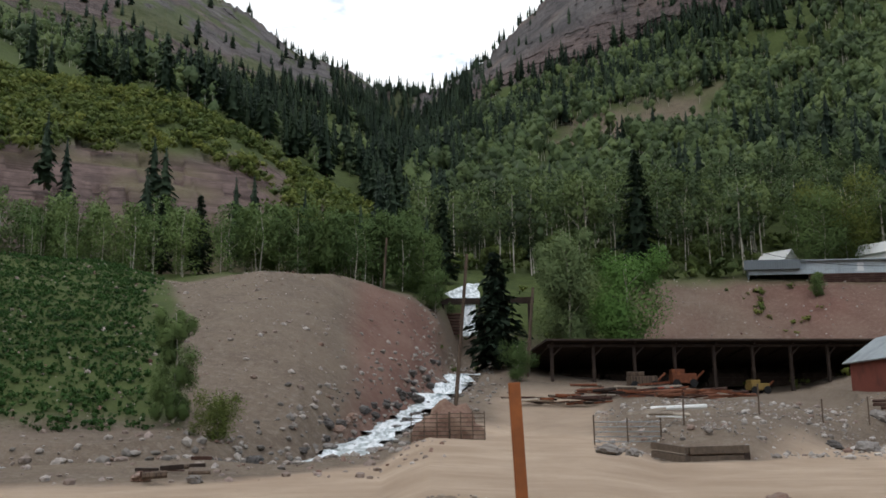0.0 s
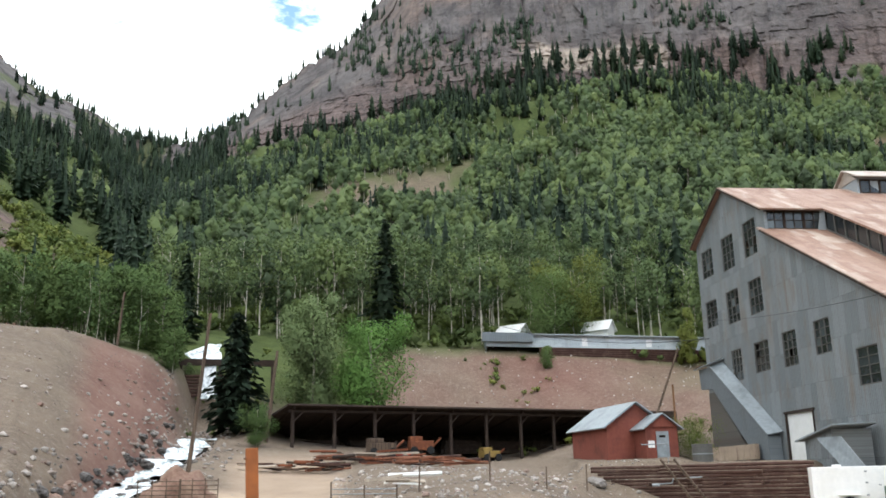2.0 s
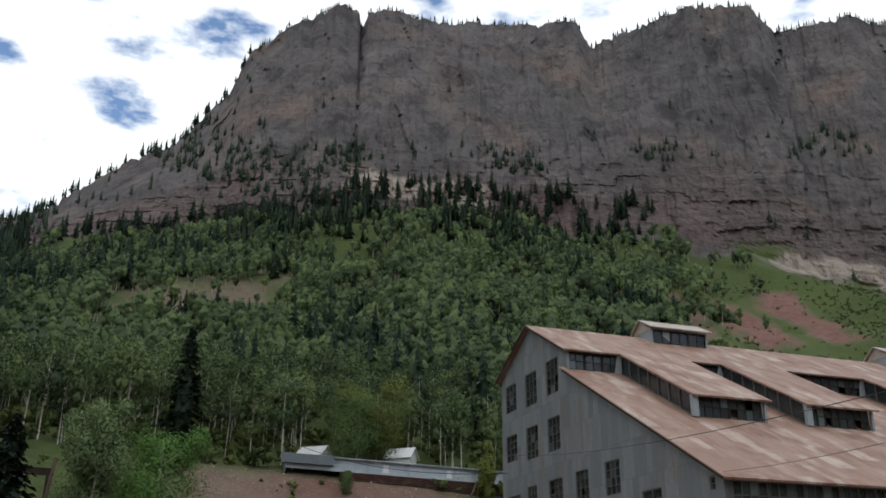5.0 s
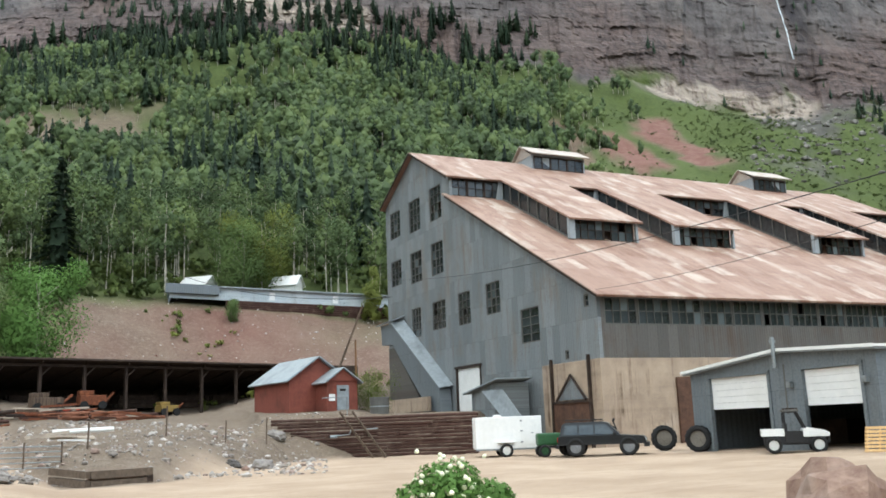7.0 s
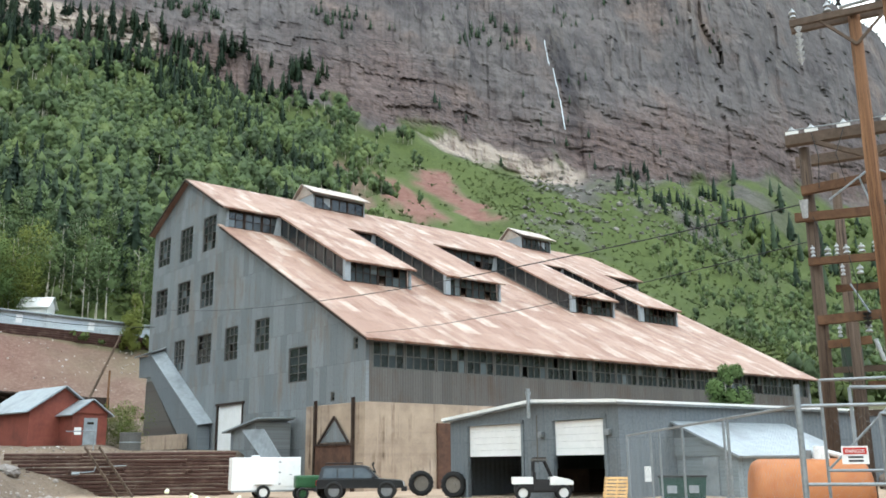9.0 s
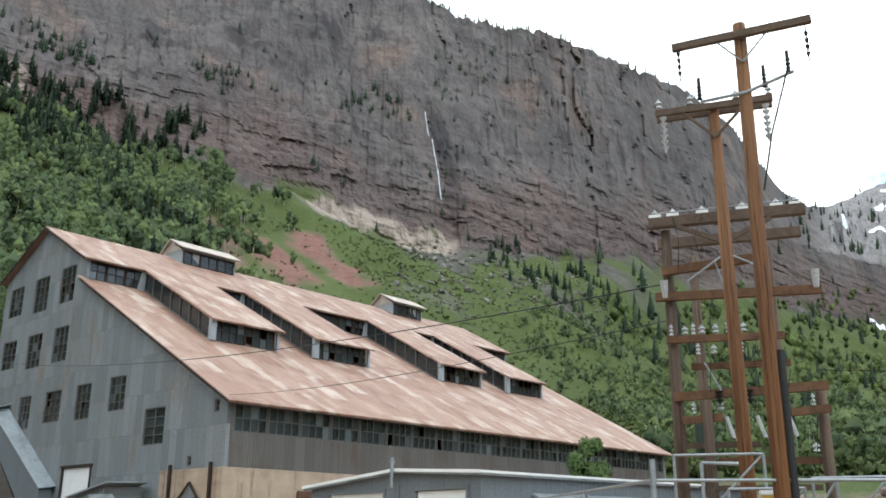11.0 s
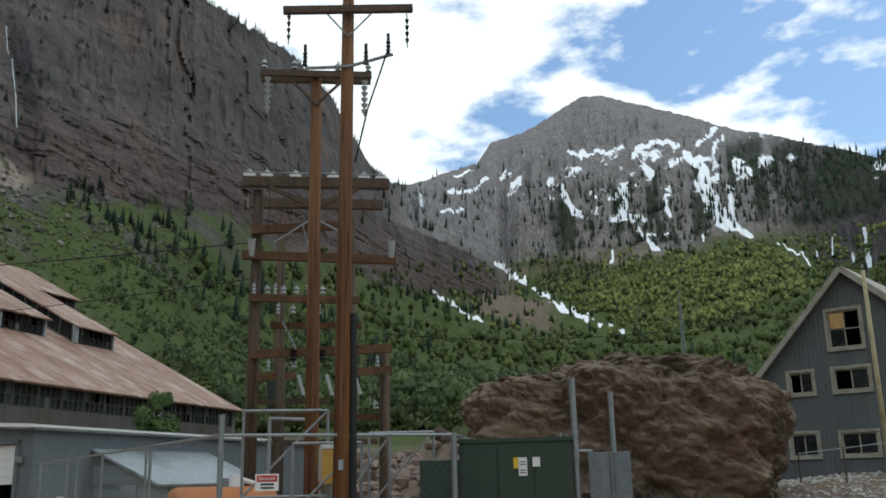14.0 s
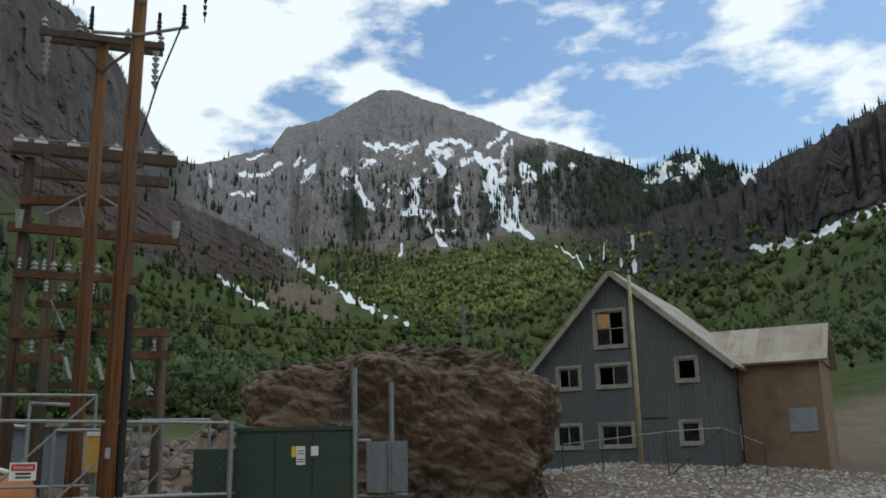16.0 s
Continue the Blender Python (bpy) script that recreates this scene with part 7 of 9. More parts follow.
def build_dam():
    d = thing("creek_dam", at(0.2, 106, 0), "old log dam with white water falling through", "dam")
    z0 = 11.5
    for k in range(7):
        part("log", tube(bmesh.new(), (-2.6, 0, z0 + 0.36 * k), (-0.3, random.uniform(-.1, .1), z0 + 0.36 * k), 0.17, 0.16, 8), M_LOG, d)
        part("log", tube(bmesh.new(), (1.6, 0, z0 + 0.36 * k), (3.4, random.uniform(-.1, .1), z0 + 0.36 * k), 0.17, 0.16, 8), M_LOG, d)
    part("beam", bar(bmesh.new(), (-2.8, -0.1, 15.2), (8.2, 0.2, 15.2), 0.5, 0.7), M_OLDWOOD, d, "dark bridge beam")
    for x in (-2.4, 1.8, 5.0, 7.6):
        part("post", bar(bmesh.new(), (x, 0, z0 - 1.5), (x, 0, 15.2), 0.28, 0.28), M_OLDWOOD, d)
    fall = ribbon([(0.65, 0.3, 15.5), (0.65, 0.0, 14.9), (0.65, -0.3, 13.2), (0.7, -0.5, 12.1), (0.7, -1.2, 11.0)], [1.7, 1.6, 1.5, 1.6, 2.0], M_FOAM, "falling_water", cross=Vector((1, 0, 0)))
    shared("falling_water", fall, d)
    fall = ribbon([(1.2, 5.0, 18.0), (0.4, 3.5, 17.2), (-0.1, 2.0, 16.4), (0.3, 0.4, 15.6)], [1.6, 2.6, 4.2, 3.4], M_FOAM, "upper_cascade", cross=Vector((1, 0, 0)))
    shared("upper_cascade", fall, d)


build_dam()
M_FALL = plain("thin_falling_water", "969ea3", "bfc7ca", 0.1, 0.4, bump=0.0)
# distant falls on the cliffs
for pts, w in (([(55.8, 26.0), (56.0, 24.5), (56.2, 24.0)], 1.6), ([(56.3, 24.2), (56.5, 23.2), (56.7, 22.2), (56.9, 21.0), (57.0, 19.9)], 2.2), ([(81.9, 17.9), (82.0, 17.3), (82.1, 16.7)], 5.0), ([(106.2, 13.0), (106.2, 11.0)], 2.5),
               ([(107.1, 13.8), (107.0, 11.6)], 3.0), ([(108.0, 12.6), (108.0, 11.2)], 3.0), ([(108.9, 14.0), (108.85, 12.4), (108.8, 10.8)], 6.0)):
    q = []
    for (b0, e0), (b1, e1) in zip(pts, pts[1:]):
        for i in range(8):
            q.append(face_point(b0 + (b1 - b0) * i / 8, e0 + (e1 - e0) * i / 8, 4.0))
    q.append(face_point(*pts[-1], 4.0))
    q = [sum(q[max(0, i - 4):i + 5], Vector()) / len(q[max(0, i - 4):i + 5]) * 0.985 for i in range(len(q))]
    side = Vector((q[0].y, -q[0].x, 0))
    tagged(new("cliff_waterfall", ribbon(q, [w * random.uniform(0.2, 0.55) * (2.6 if pts[0][0] > 80 else 0.8) for p in q], M_FALL, "cliff_waterfall", cross=side)), "thin white waterfall down the dark cliff", "waterfall", kind="structure")


# ---- yard things on the creek side ----
def build_post():
    p = thing("wooden_post", at(4.1, 6.6, 0), "orange-brown square wooden post at the yard's edge", "post")
    lean = Matrix.Rotation(radians(-2.2), 4, "Y")
    bm = boxm(-0.042, 0.042, -0.042, 0.042, -0.3, 1.95, lean, bevel=0.006)
    part("post", bm, plain("orange_post_wood", "7d4a2a", "96592f", 1.5, 0.75, bump=0.4, dist=0.01, c="6a3e24"), p)


build_post()


def pole(name, b, r, top_b, top_e, base_z, r0, mat, label, lean_r=0.0):
    x, y = spot(b, r)
    tx, ty = spot(top_b, r + lean_r)
    tz = EYE[2] + r * math.tan(radians(top_e))
    bm = tube(bmesh.new(), (x, y, base_z - 0.5), (tx, ty, tz), r0, r0 * 0.7, 10)
    return lone(name, bm, mat, Matrix.Identity(4), label, "utility pole")


pole("utility_pole", -0.4, 60, 0.5, 10.2, 3.0, 0.14, M_POLE_GREY, "leaning grey-brown pole beside the creek")
pole("utility_pole", 4.0, 83, 4.6, 8.0, 4.9, 0.17, M_POLE_GREY, "grey pole at the end of the open shed")
pole("utility_pole", -4.9, 96, -4.6, 11.3, 14, 0.15, M_POLE_GREY, "pole on top of the dirt mound")
pole("dead_stump", 3.2 - 6.6, 88, 3.0 - 6.6, 6.8, 10.5, 0.22, M_OLDWOOD, "short dark dead stump on the dirt mound")


def build_caged_mound():
    x, y = spot(-0.9, 46)
    m = thing("caged_dirt_mound", pose(x, y, gz(x, y) - 0.2, 0, 0, 1), "heap of brown dirt held by old metal stock panels", "dirt heap")
    bm = bmesh.new()
    bmesh.ops.create_icosphere(bm, subdivisions=4, radius=1.0)
    for v in bm.verts:
        c = v.co
        k = 1 + 0.22 * noise.noise(c * 2) + 0.1 * noise.noise(c * 6)
        v.co = Vector((c.x * 1.75 * k, c.y * 1.5 * k, max(-0.2, c.z) * (1.5 + 0.35 * (1 - c.x * c.x)) * k))
    part("dirt", bm, plain("brown_dirt", "6b5145", "836a5b", 1.0, 0.95, bump=0.7, dist=0.08, c="98816f"), m, flat=False)
    for a0, a1, lean in ((-1.75, 0.1, 0.15), (0.05, 1.75, 0.2)):
        bm = bmesh.new()
        for k in range(7):
            z = 0.12 + 0.2 * k
            tube(bm, (a0, -1.75 + lean * z, z), (a1, -1.75 + lean * z, z - 0.03), 0.022, None, 5)
        for t in np.linspace(a0, a1, 4):
            tube(bm, (t, -1.75, 0), (t, -1.5, 1.4), 0.025, None, 5)
        part("stock_panel", bm, M_POLE_GREY, m, "grey stock panel")


build_caged_mound()


def build_gate():
    p, q = spot(8.0, 41), spot(11.95, 41.5)
    g = thing("farm_gate", frame_of(p, q) @ pose(0, 0, gz(*p)), "open five-bar galvanised farm gate", "gate")
    w = math.hypot(q[0] - p[0], q[1] - p[1])
    for k in range(5):
        part("bar", tube(bmesh.new(), (0, 0, 0.15 + 0.21 * k), (w, 0, 0.12 + 0.21 * k), 0.022, None, 6), M_STEEL, g)
    for x in (0, w / 2, w):
        part("upright", tube(bmesh.new(), (x, 0, -0.3 if x != w / 2 else 0.1), (x, 0, 1.3 if x == 0 else 1.15), 0.035, None, 6), M_POLE_GREY, g)


build_gate()
for b, r, h in ((13.3, 44, 1.2), (17.6, 50, 1.5), (23.4, 55, 1.5), (21.0, 52, 1.2)):
    x, y = spot(b, r)
    lone("fence_stake", tube(bmesh.new(), (0, 0, -0.3), (0.03, 0, h), 0.045, 0.04, 6), M_POLE_GREY, pose(x, y, gz(x, y)), "thin grey wooden fence stake on the bank", "stake", "stakes on the bank")


def build_cribbing():
    x, y = spot(13.4, 36.4)
    q = spot(16.9, 36.6)
    c = thing("timber_crib", frame_of((x, y), q) @ pose(0, 0, gz(x, y) - 0.38), "weathered sunken crib of squared timbers", "timber crib")
    w = math.hypot(q[0] - x, q[1] - y)
    mt = plain("pale_old_timber", "4e4339", "6b5d50", 1.2, 0.9, bump=0.6, c="40362f")
    for z, y0 in ((0.15, 0), (0.45, 0.03), (0.8, 0.0)):
        part("timber", bar(bmesh.new(), (0.1, y0, z), (w, y0, z + 0.04), 0.26, 0.28), mt, c)
    for k in range(3):
        part("timber", bar(bmesh.new(), (0.0, y0 - 0.1, 0.15 + 0.33 * k), (-1.2, 1.6, 0.3 + 0.33 * k), 0.24, 0.26), mt, c)
    for k in range(2):
        part("timber", bar(bmesh.new(), (w - 0.1, -0.12, 0.2 + 0.4 * k), (w, 1.5, 0.3 + 0.4 * k), 0.22, 0.25), M_OLDWOOD, c)
    part("earth_fill", box(bmesh.new(), 0, w, 0.1, 1.8, 0, 0.72), M_STONE_RED, c, "earth fill")


build_cribbing()


def scrap_pile(name, b, r, spread_x, n, mats, label, long=(1.0, 2.8)):
    x, y = spot(b, r)
    s = thing(name, pose(x, y, gz(x, y), 0, 0, -b), label, "scrap pile")
    for k in range(n):
        a = random.gauss(0, 0.35)
        l = random.uniform(*long)
        cx, cy, cz = random.uniform(-spread_x, spread_x), random.uniform(-2.0, 2.0), random.uniform(0.1, 0.75) * (1 - abs(k / n - 0.5))
        d = Vector((math.cos(a), math.sin(a), random.gauss(0, 0.06))) * l / 2
        p, q = Vector((cx, cy, cz)) - d, Vector((cx, cy, cz)) + d
        if k % 3:
            part("beam", bar(bmesh.new(), p, q, random.uniform(0.1, 0.28), random.uniform(0.06, 0.16)), mats[k % len(mats)], s)
        else:
            part("pipe", tube(bmesh.new(), p, q, random.uniform(0.05, 0.13), None, 7), mats[k % len(mats)], s)
    return s


M_ORANGE_RUST = plain("orange_rust", "704836", "8c5e48", 1.2, 0.85, 0.1, c="5c3a2c")
M_PALE_PLANK = plain("bleached_plank", "9c8f80", "b5a999", 1.2, 0.85, c="7d7165")
scrap_pile("scrap_pile", 5.9, 66, 3.2, 46, (M_RUST, M_POLE_GREY, M_OLDWOOD, M_PALE_PLANK, M_LOG), "jumble of rusty pipes and old beams by the shed")
scrap_pile("scrap_pile", 10.2, 69, 3.4, 46, (M_ORANGE_RUST, M_PALE_PLANK, M_RUST, M_POLE_GREY, M_OLDWOOD), "heap of orange rusty scrap and bleached planks")
scrap_pile("scrap_pile", 13.6, 66, 4.2, 44, (M_ORANGE_RUST, M_RUST, M_LOG, M_ORANGE_RUST), "low stack of rust-red pipes and beams")
scrap_pile("plank_pile", 12.2, 46, 1.2, 5, (M_PALE_PLANK, M_WHITE), "few pale planks lying on the bank", (1.5, 3.0))
scrap_pile("log_pile", -17.6, 28.6, 1.1, 9, (M_POLE_GREY, M_OLDWOOD, M_LOG), "broken dark logs lying at the lot's edge", (0.35, 0.9))


def machine(b, r, mat, label, w=1.8, h=1.3):
    """Old machinery kept in the open shed: body, hopper, wheels."""
    x, y = spot(b, r)
    m = thing("old_machine", pose(x, y, gz(x, y), 0, 0, random.uniform(-25, 25)), label, "machinery")
    part("body", boxm(-w / 2, w / 2, -0.6, 0.6, 0.35, h * 0.75, bevel=0.06), mat, m)
    part("hood", boxm(-w / 2, 0.1, -0.45, 0.45, h * 0.75, h, bevel=0.08), mat, m)
    for sx in (-0.35, 0.35):
        for sy in (-0.65, 0.65):
            part("wheel", tube(bmesh.new(), (sx * w, sy - 0.08, 0.35), (sx * w, sy + 0.08, 0.35), 0.35, None, 14), M_RUBBER, m)
    part("arm", bar(bmesh.new(), (w / 2, 0, 0.6), (w / 2 + 0.9, 0.2, h * 0.9), 0.14, 0.14), M_RUST, m)


machine(17.6, 90, plain("yellow_paint", "7c6738", "8f7742", 1.0, 0.8, c="5e4b2b"), "old yellow machine parked in the open shed")
machine(13.4, 86, M_RUST, "rusty machine parked in the open shed", 2.2, 1.6)
machine(11.0, 80, M_POLE_GREY, "dull green-grey machine at the shed's edge", 2.4, 1.5)
machine(12.6, 73, plain("red_paint", "a53a24", "b94a2f", 1.0, 0.6, c="7b2f20"), "bright red machine among the scrap", 1.6, 0.8)


# ---- parked vehicles ----
def wheel(parent, x, y, r, w, rim_mat, name="wheel"):
    bm = bmesh.new()
    seg = 24
    prof = [(r * 0.62, -w / 2), (r * 0.9, -w / 2), (r, -w * 0.32), (r, w * 0.32), (r * 0.9, w / 2), (r * 0.62, w / 2)]
    rings = [[bm.verts.new((p * math.cos(a), q, p * math.sin(a))) for p, q in prof] for a in np.arange(seg) / seg * 2 * math.pi]
    for i in range(seg):
        for j in range(len(prof)):
            k = (j + 1) % len(prof)
            bm.faces.new((rings[i][j], rings[(i + 1) % seg][j], rings[(i + 1) % seg][k], rings[i][k]))
    wh = thing(name, pose(x, y, r), "", "")
    wh.parent = parent
    part("tyre", bm, M_RUBBER, wh, flat=False)
    bm = bmesh.new()
    tube(bm, (0, -w * 0.24, 0), (0, w * 0.24, 0), r * 0.62, None, 20)
    for a in np.arange(6) / 6 * 6.283:
        tube(bm, (r * 0.36 * math.cos(a), -w * 0.36, r * 0.36 * math.sin(a)), (r * 0.36 * math.cos(a), w * 0.36, r * 0.36 * math.sin(a)), r * 0.13, None, 8)
    tube(bm, (0, -w * 0.4, 0), (0, w * 0.4, 0), r * 0.2, None, 10)
    part("rim", bm, rim_mat, wh)
    return wh


def profile(bm, outline, y0, y1, taper=0.0, top=1e9):
    """A body from its side outline, narrowing by taper above the height top."""
    def yy(y, z):
        return y * (1 - taper * max(0.0, z - top))
    a = [bm.verts.new((x, yy(y0, z), z)) for x, z in outline]
    b = [bm.verts.new((x, yy(y1, z), z)) for x, z in outline]
    bm.faces.new(a), bm.faces.new(b[::-1])
    n = len(a)
    for i in range(n):
        bm.faces.new((a[(i + 1) % n], a[i], b[i], b[(i + 1) % n]))
    bmesh.ops.recalc_face_normals(bm, faces=bm.faces)
    bmesh.ops.bevel(bm, geom=list(bm.edges), offset=0.03, segments=2, affect="EDGES", profile=0.6)
    return bm


M_CARPAINT = plain("dark_car_paint", "0a0e12", "10161b", 0.8, 0.3, 0.0, 0.0, c="191d1f", spec=0.4)
M_CARGLASS = plain("tinted_car_glass", "2c3335", "3c4446", 0.5, 0.1, 0.0, 0.0, spec=0.6)
M_PLASTIC = plain("black_plastic", "1c1c1d", "262627", 2.0, 0.6)
M_RIM = plain("alloy_rim", "747679", "8c8e90", 2.0, 0.5, 0.5, 0.0)
M_LAMP = plain("clear_lamp", "d0d4d6", "e6e9ea", 1.0, 0.15)
M_REDLAMP = plain("red_lamp", "8c1f18", "a02a20", 1.0, 0.25)
M_GREEN = plain("green_machine_paint", "284c2e", "315838", 1.0, 0.45, c="274f2c")


def build_suv():
    x, y = spot(43.8, 45.2)
    s = thing("suv", pose(x, y, gz(x, y), 0, 0, -43.8 - 4) @ Matrix.Scale(0.87, 4), "dark green off-road estate car with roof rack", "car")
    lower = [(-2.35, 0.6), (-2.38, 0.95), (-2.3, 1.12), (0.95, 1.12), (1.15, 1.1), (2.2, 1.02), (2.32, 0.9), (2.35, 0.62), (1.95, 0.64), (-1.9, 0.64)]
    part("body", profile(bmesh.new(), lower, -0.9, 0.9), M_CARPAINT, s)
    upper = [(-2.28, 1.1), (-2.12, 1.72), (-1.9, 1.82), (0.0, 1.84), (0.35, 1.78), (1.0, 1.1)]
    cab = part("cabin", profile(bmesh.new(), upper, -0.86, 0.86, 0.18, 1.1), M_CARPAINT, s)
    for sy in (-1, 1):
        for x0, x1, x2, x3 in ((-2.05, -1.95, -1.28, -1.28), (-1.2, -1.2, -0.42, -0.42), (-0.34, -0.34, 0.25, 0.72)):
            pts = [(x0, sy * 0.868, 1.16), (x3, sy * 0.868, 1.16), (x2, sy * 0.785, 1.68), (x1, sy * 0.785, 1.68)]
            part("side_window", slab(bmesh.new(), pts, 0.012 * -sy), M_CARGLASS, cab)
        for dx in (-1.24, -0.38, 0.6):
            part("door_seam", boxm(dx, dx + 0.025, sy * 0.9 - 0.012, sy * 0.9 + 0.012, 0.68, 1.1), M_PLASTIC, s)
        part("side_trim", boxm(-2.2, 2.2, sy * 0.9 - 0.015, sy * 0.9 + 0.015, 0.62, 0.72), M_PLASTIC, s)
        part("mirror", boxm(0.62, 0.76, sy * 0.92, sy * 1.1, 1.12, 1.3, bevel=0.03), M_PLASTIC, s)
        for hx in (-1.0, -0.05):
            part("door_handle", boxm(hx, hx + 0.16, sy * 0.905, sy * 0.93, 0.98, 1.02), M_PLASTIC, s)
        part("headlight", boxm(2.26, 2.36, sy * 0.55, sy * 0.82, 0.74, 0.92, bevel=0.02), M_LAMP, s)
        part("tail_light", boxm(-2.41, -2.34, sy * 0.66, sy * 0.86, 0.8, 1.05, bevel=0.01), M_REDLAMP, s)
        for wx in (-1.42, 1.42):
            wheel(s, wx, sy * 0.8, 0.5, 0.3, M_RIM)
            arch = bmesh.new()
            for k in range(9):
                a0, a1 = math.pi * k / 9, math.pi * (k + 1) / 9
                bar(arch, (wx + 0.47 * math.cos(a0), sy * 0.91, 0.39 + 0.47 * math.sin(a0)), (wx + 0.47 * math.cos(a1), sy * 0.91, 0.39 + 0.47 * math.sin(a1)), 0.06, 0.06)
            part("wheel_arch", arch, M_PLASTIC, s)
    part("windscreen", slab(bmesh.new(), [(0.99, -0.78, 1.14), (0.99, 0.78, 1.14), (0.4, 0.7, 1.74), (0.4, -0.7, 1.74)], 0.012), M_CARGLASS, cab)
    part("front_bumper", boxm(2.2, 2.5, -0.85, 0.85, 0.45, 0.68, bevel=0.04), M_PLASTIC, s)
    part("rear_bumper", boxm(-2.5, -2.3, -0.85, 0.85, 0.45, 0.66, bevel=0.04), M_PLASTIC, s)
    part("grille", boxm(2.3, 2.37, -0.5, 0.5, 0.72, 0.92), M_PLASTIC, s)
    bm = bmesh.new()
    for yy in (-0.6, 0.6):
        tube(bm, (-1.9, yy, 1.95), (0.0, yy, 1.95), 0.025, None, 6)
    for xx in np.linspace(-1.9, 0.0, 6):
        tube(bm, (xx, -0.6, 1.95), (xx, 0.6, 1.95), 0.02, None, 6), tube(bm, (xx, -0.6, 1.8), (xx, -0.6, 1.95), 0.02, None, 6), tube(bm, (xx, 0.6, 1.8), (xx, 0.6, 1.95), 0.02, None, 6)
    part("roof_rack", bm, M_PLASTIC, s, "black roof rack")
    part("snorkel", tube(tube(bmesh.new(), (0.85, 0.9, 1.1), (0.55, 0.86, 1.85), 0.04), (0.55, 0.86, 1.8), (0.62, 0.86, 1.98), 0.06), M_PLASTIC, s)


build_suv()


def build_tractor():
    x, y = spot(40.9, 46.6)
    s = thing("garden_tractor", pose(x, y, gz(x, y), 0, 0, -30), "small bright green tractor behind the car", "tractor")
    part("hood", boxm(-0.9, 0.3, -0.4, 0.4, 0.55, 1.15, bevel=0.1), M_GREEN, s)
    part("rear_body", boxm(0.2, 1.0, -0.45, 0.45, 0.5, 1.0, bevel=0.08), M_GREEN, s)
    part("seat", boxm(0.4, 0.8, -0.25, 0.25, 1.0, 1.35, bevel=0.06), M_PLASTIC, s)
    for wx, r in ((-0.6, 0.3), (0.7, 0.42)):
        for sy in (-0.5, 0.5):
            wheel(s, wx, sy, r, 0.22, M_GREEN)


build_tractor()


def build_trailer():
    p, q = spot(36.1, 47.2), spot(40.15, 47.6)
    w = math.hypot(q[0] - p[0], q[1] - p[1])
    t = thing("cargo_trailer", frame_of(p, q) @ pose(0, 0, gz(*p)), "white enclosed cargo trailer with a side door", "trailer")
    part("box", boxm(0, w, 0, 1.8, 0.42, 2.02, bevel=0.04), M_WHITE, t)
    part("side_door", boxm(w - 1.05, w - 0.4, -0.02, 0.0, 0.6, 1.9, bevel=0.004), M_WHITE, t)
    bm = bmesh.new()
    for z in (0.7, 1.25, 1.75):
        box(bm, w - 1.1, w - 0.98, -0.035, -0.02, z, z + 0.07)
    box(bm, w - 0.55, w - 0.43, -0.045, -0.02, 1.15, 1.2)
    part("hinge", bm, M_STEEL, t)
    part("lower_rail", boxm(0, w, -0.02, 0.02, 0.36, 0.44), M_STEEL, t)
    part("fender", boxm(w * 0.32, w * 0.32 + 0.9, -0.22, 0.0, 0.72, 0.78, bevel=0.02), M_WHITE, t)
    for yy in (-0.12, 1.92):
        wheel(t, w * 0.32 + 0.45, yy, 0.34, 0.2, M_WHITE)
    part("tongue", bar(bmesh.new(), (w, 0.9, 0.42), (w + 1.0, 0.9, 0.42), 0.1, 0.1), M_PLASTIC, t)
    part("roof_vent", boxm(0.3 * w, 0.3 * w + 0.4, 0.7, 1.1, 2.02, 2.12, bevel=0.03), M_WHITE, t)


build_trailer()


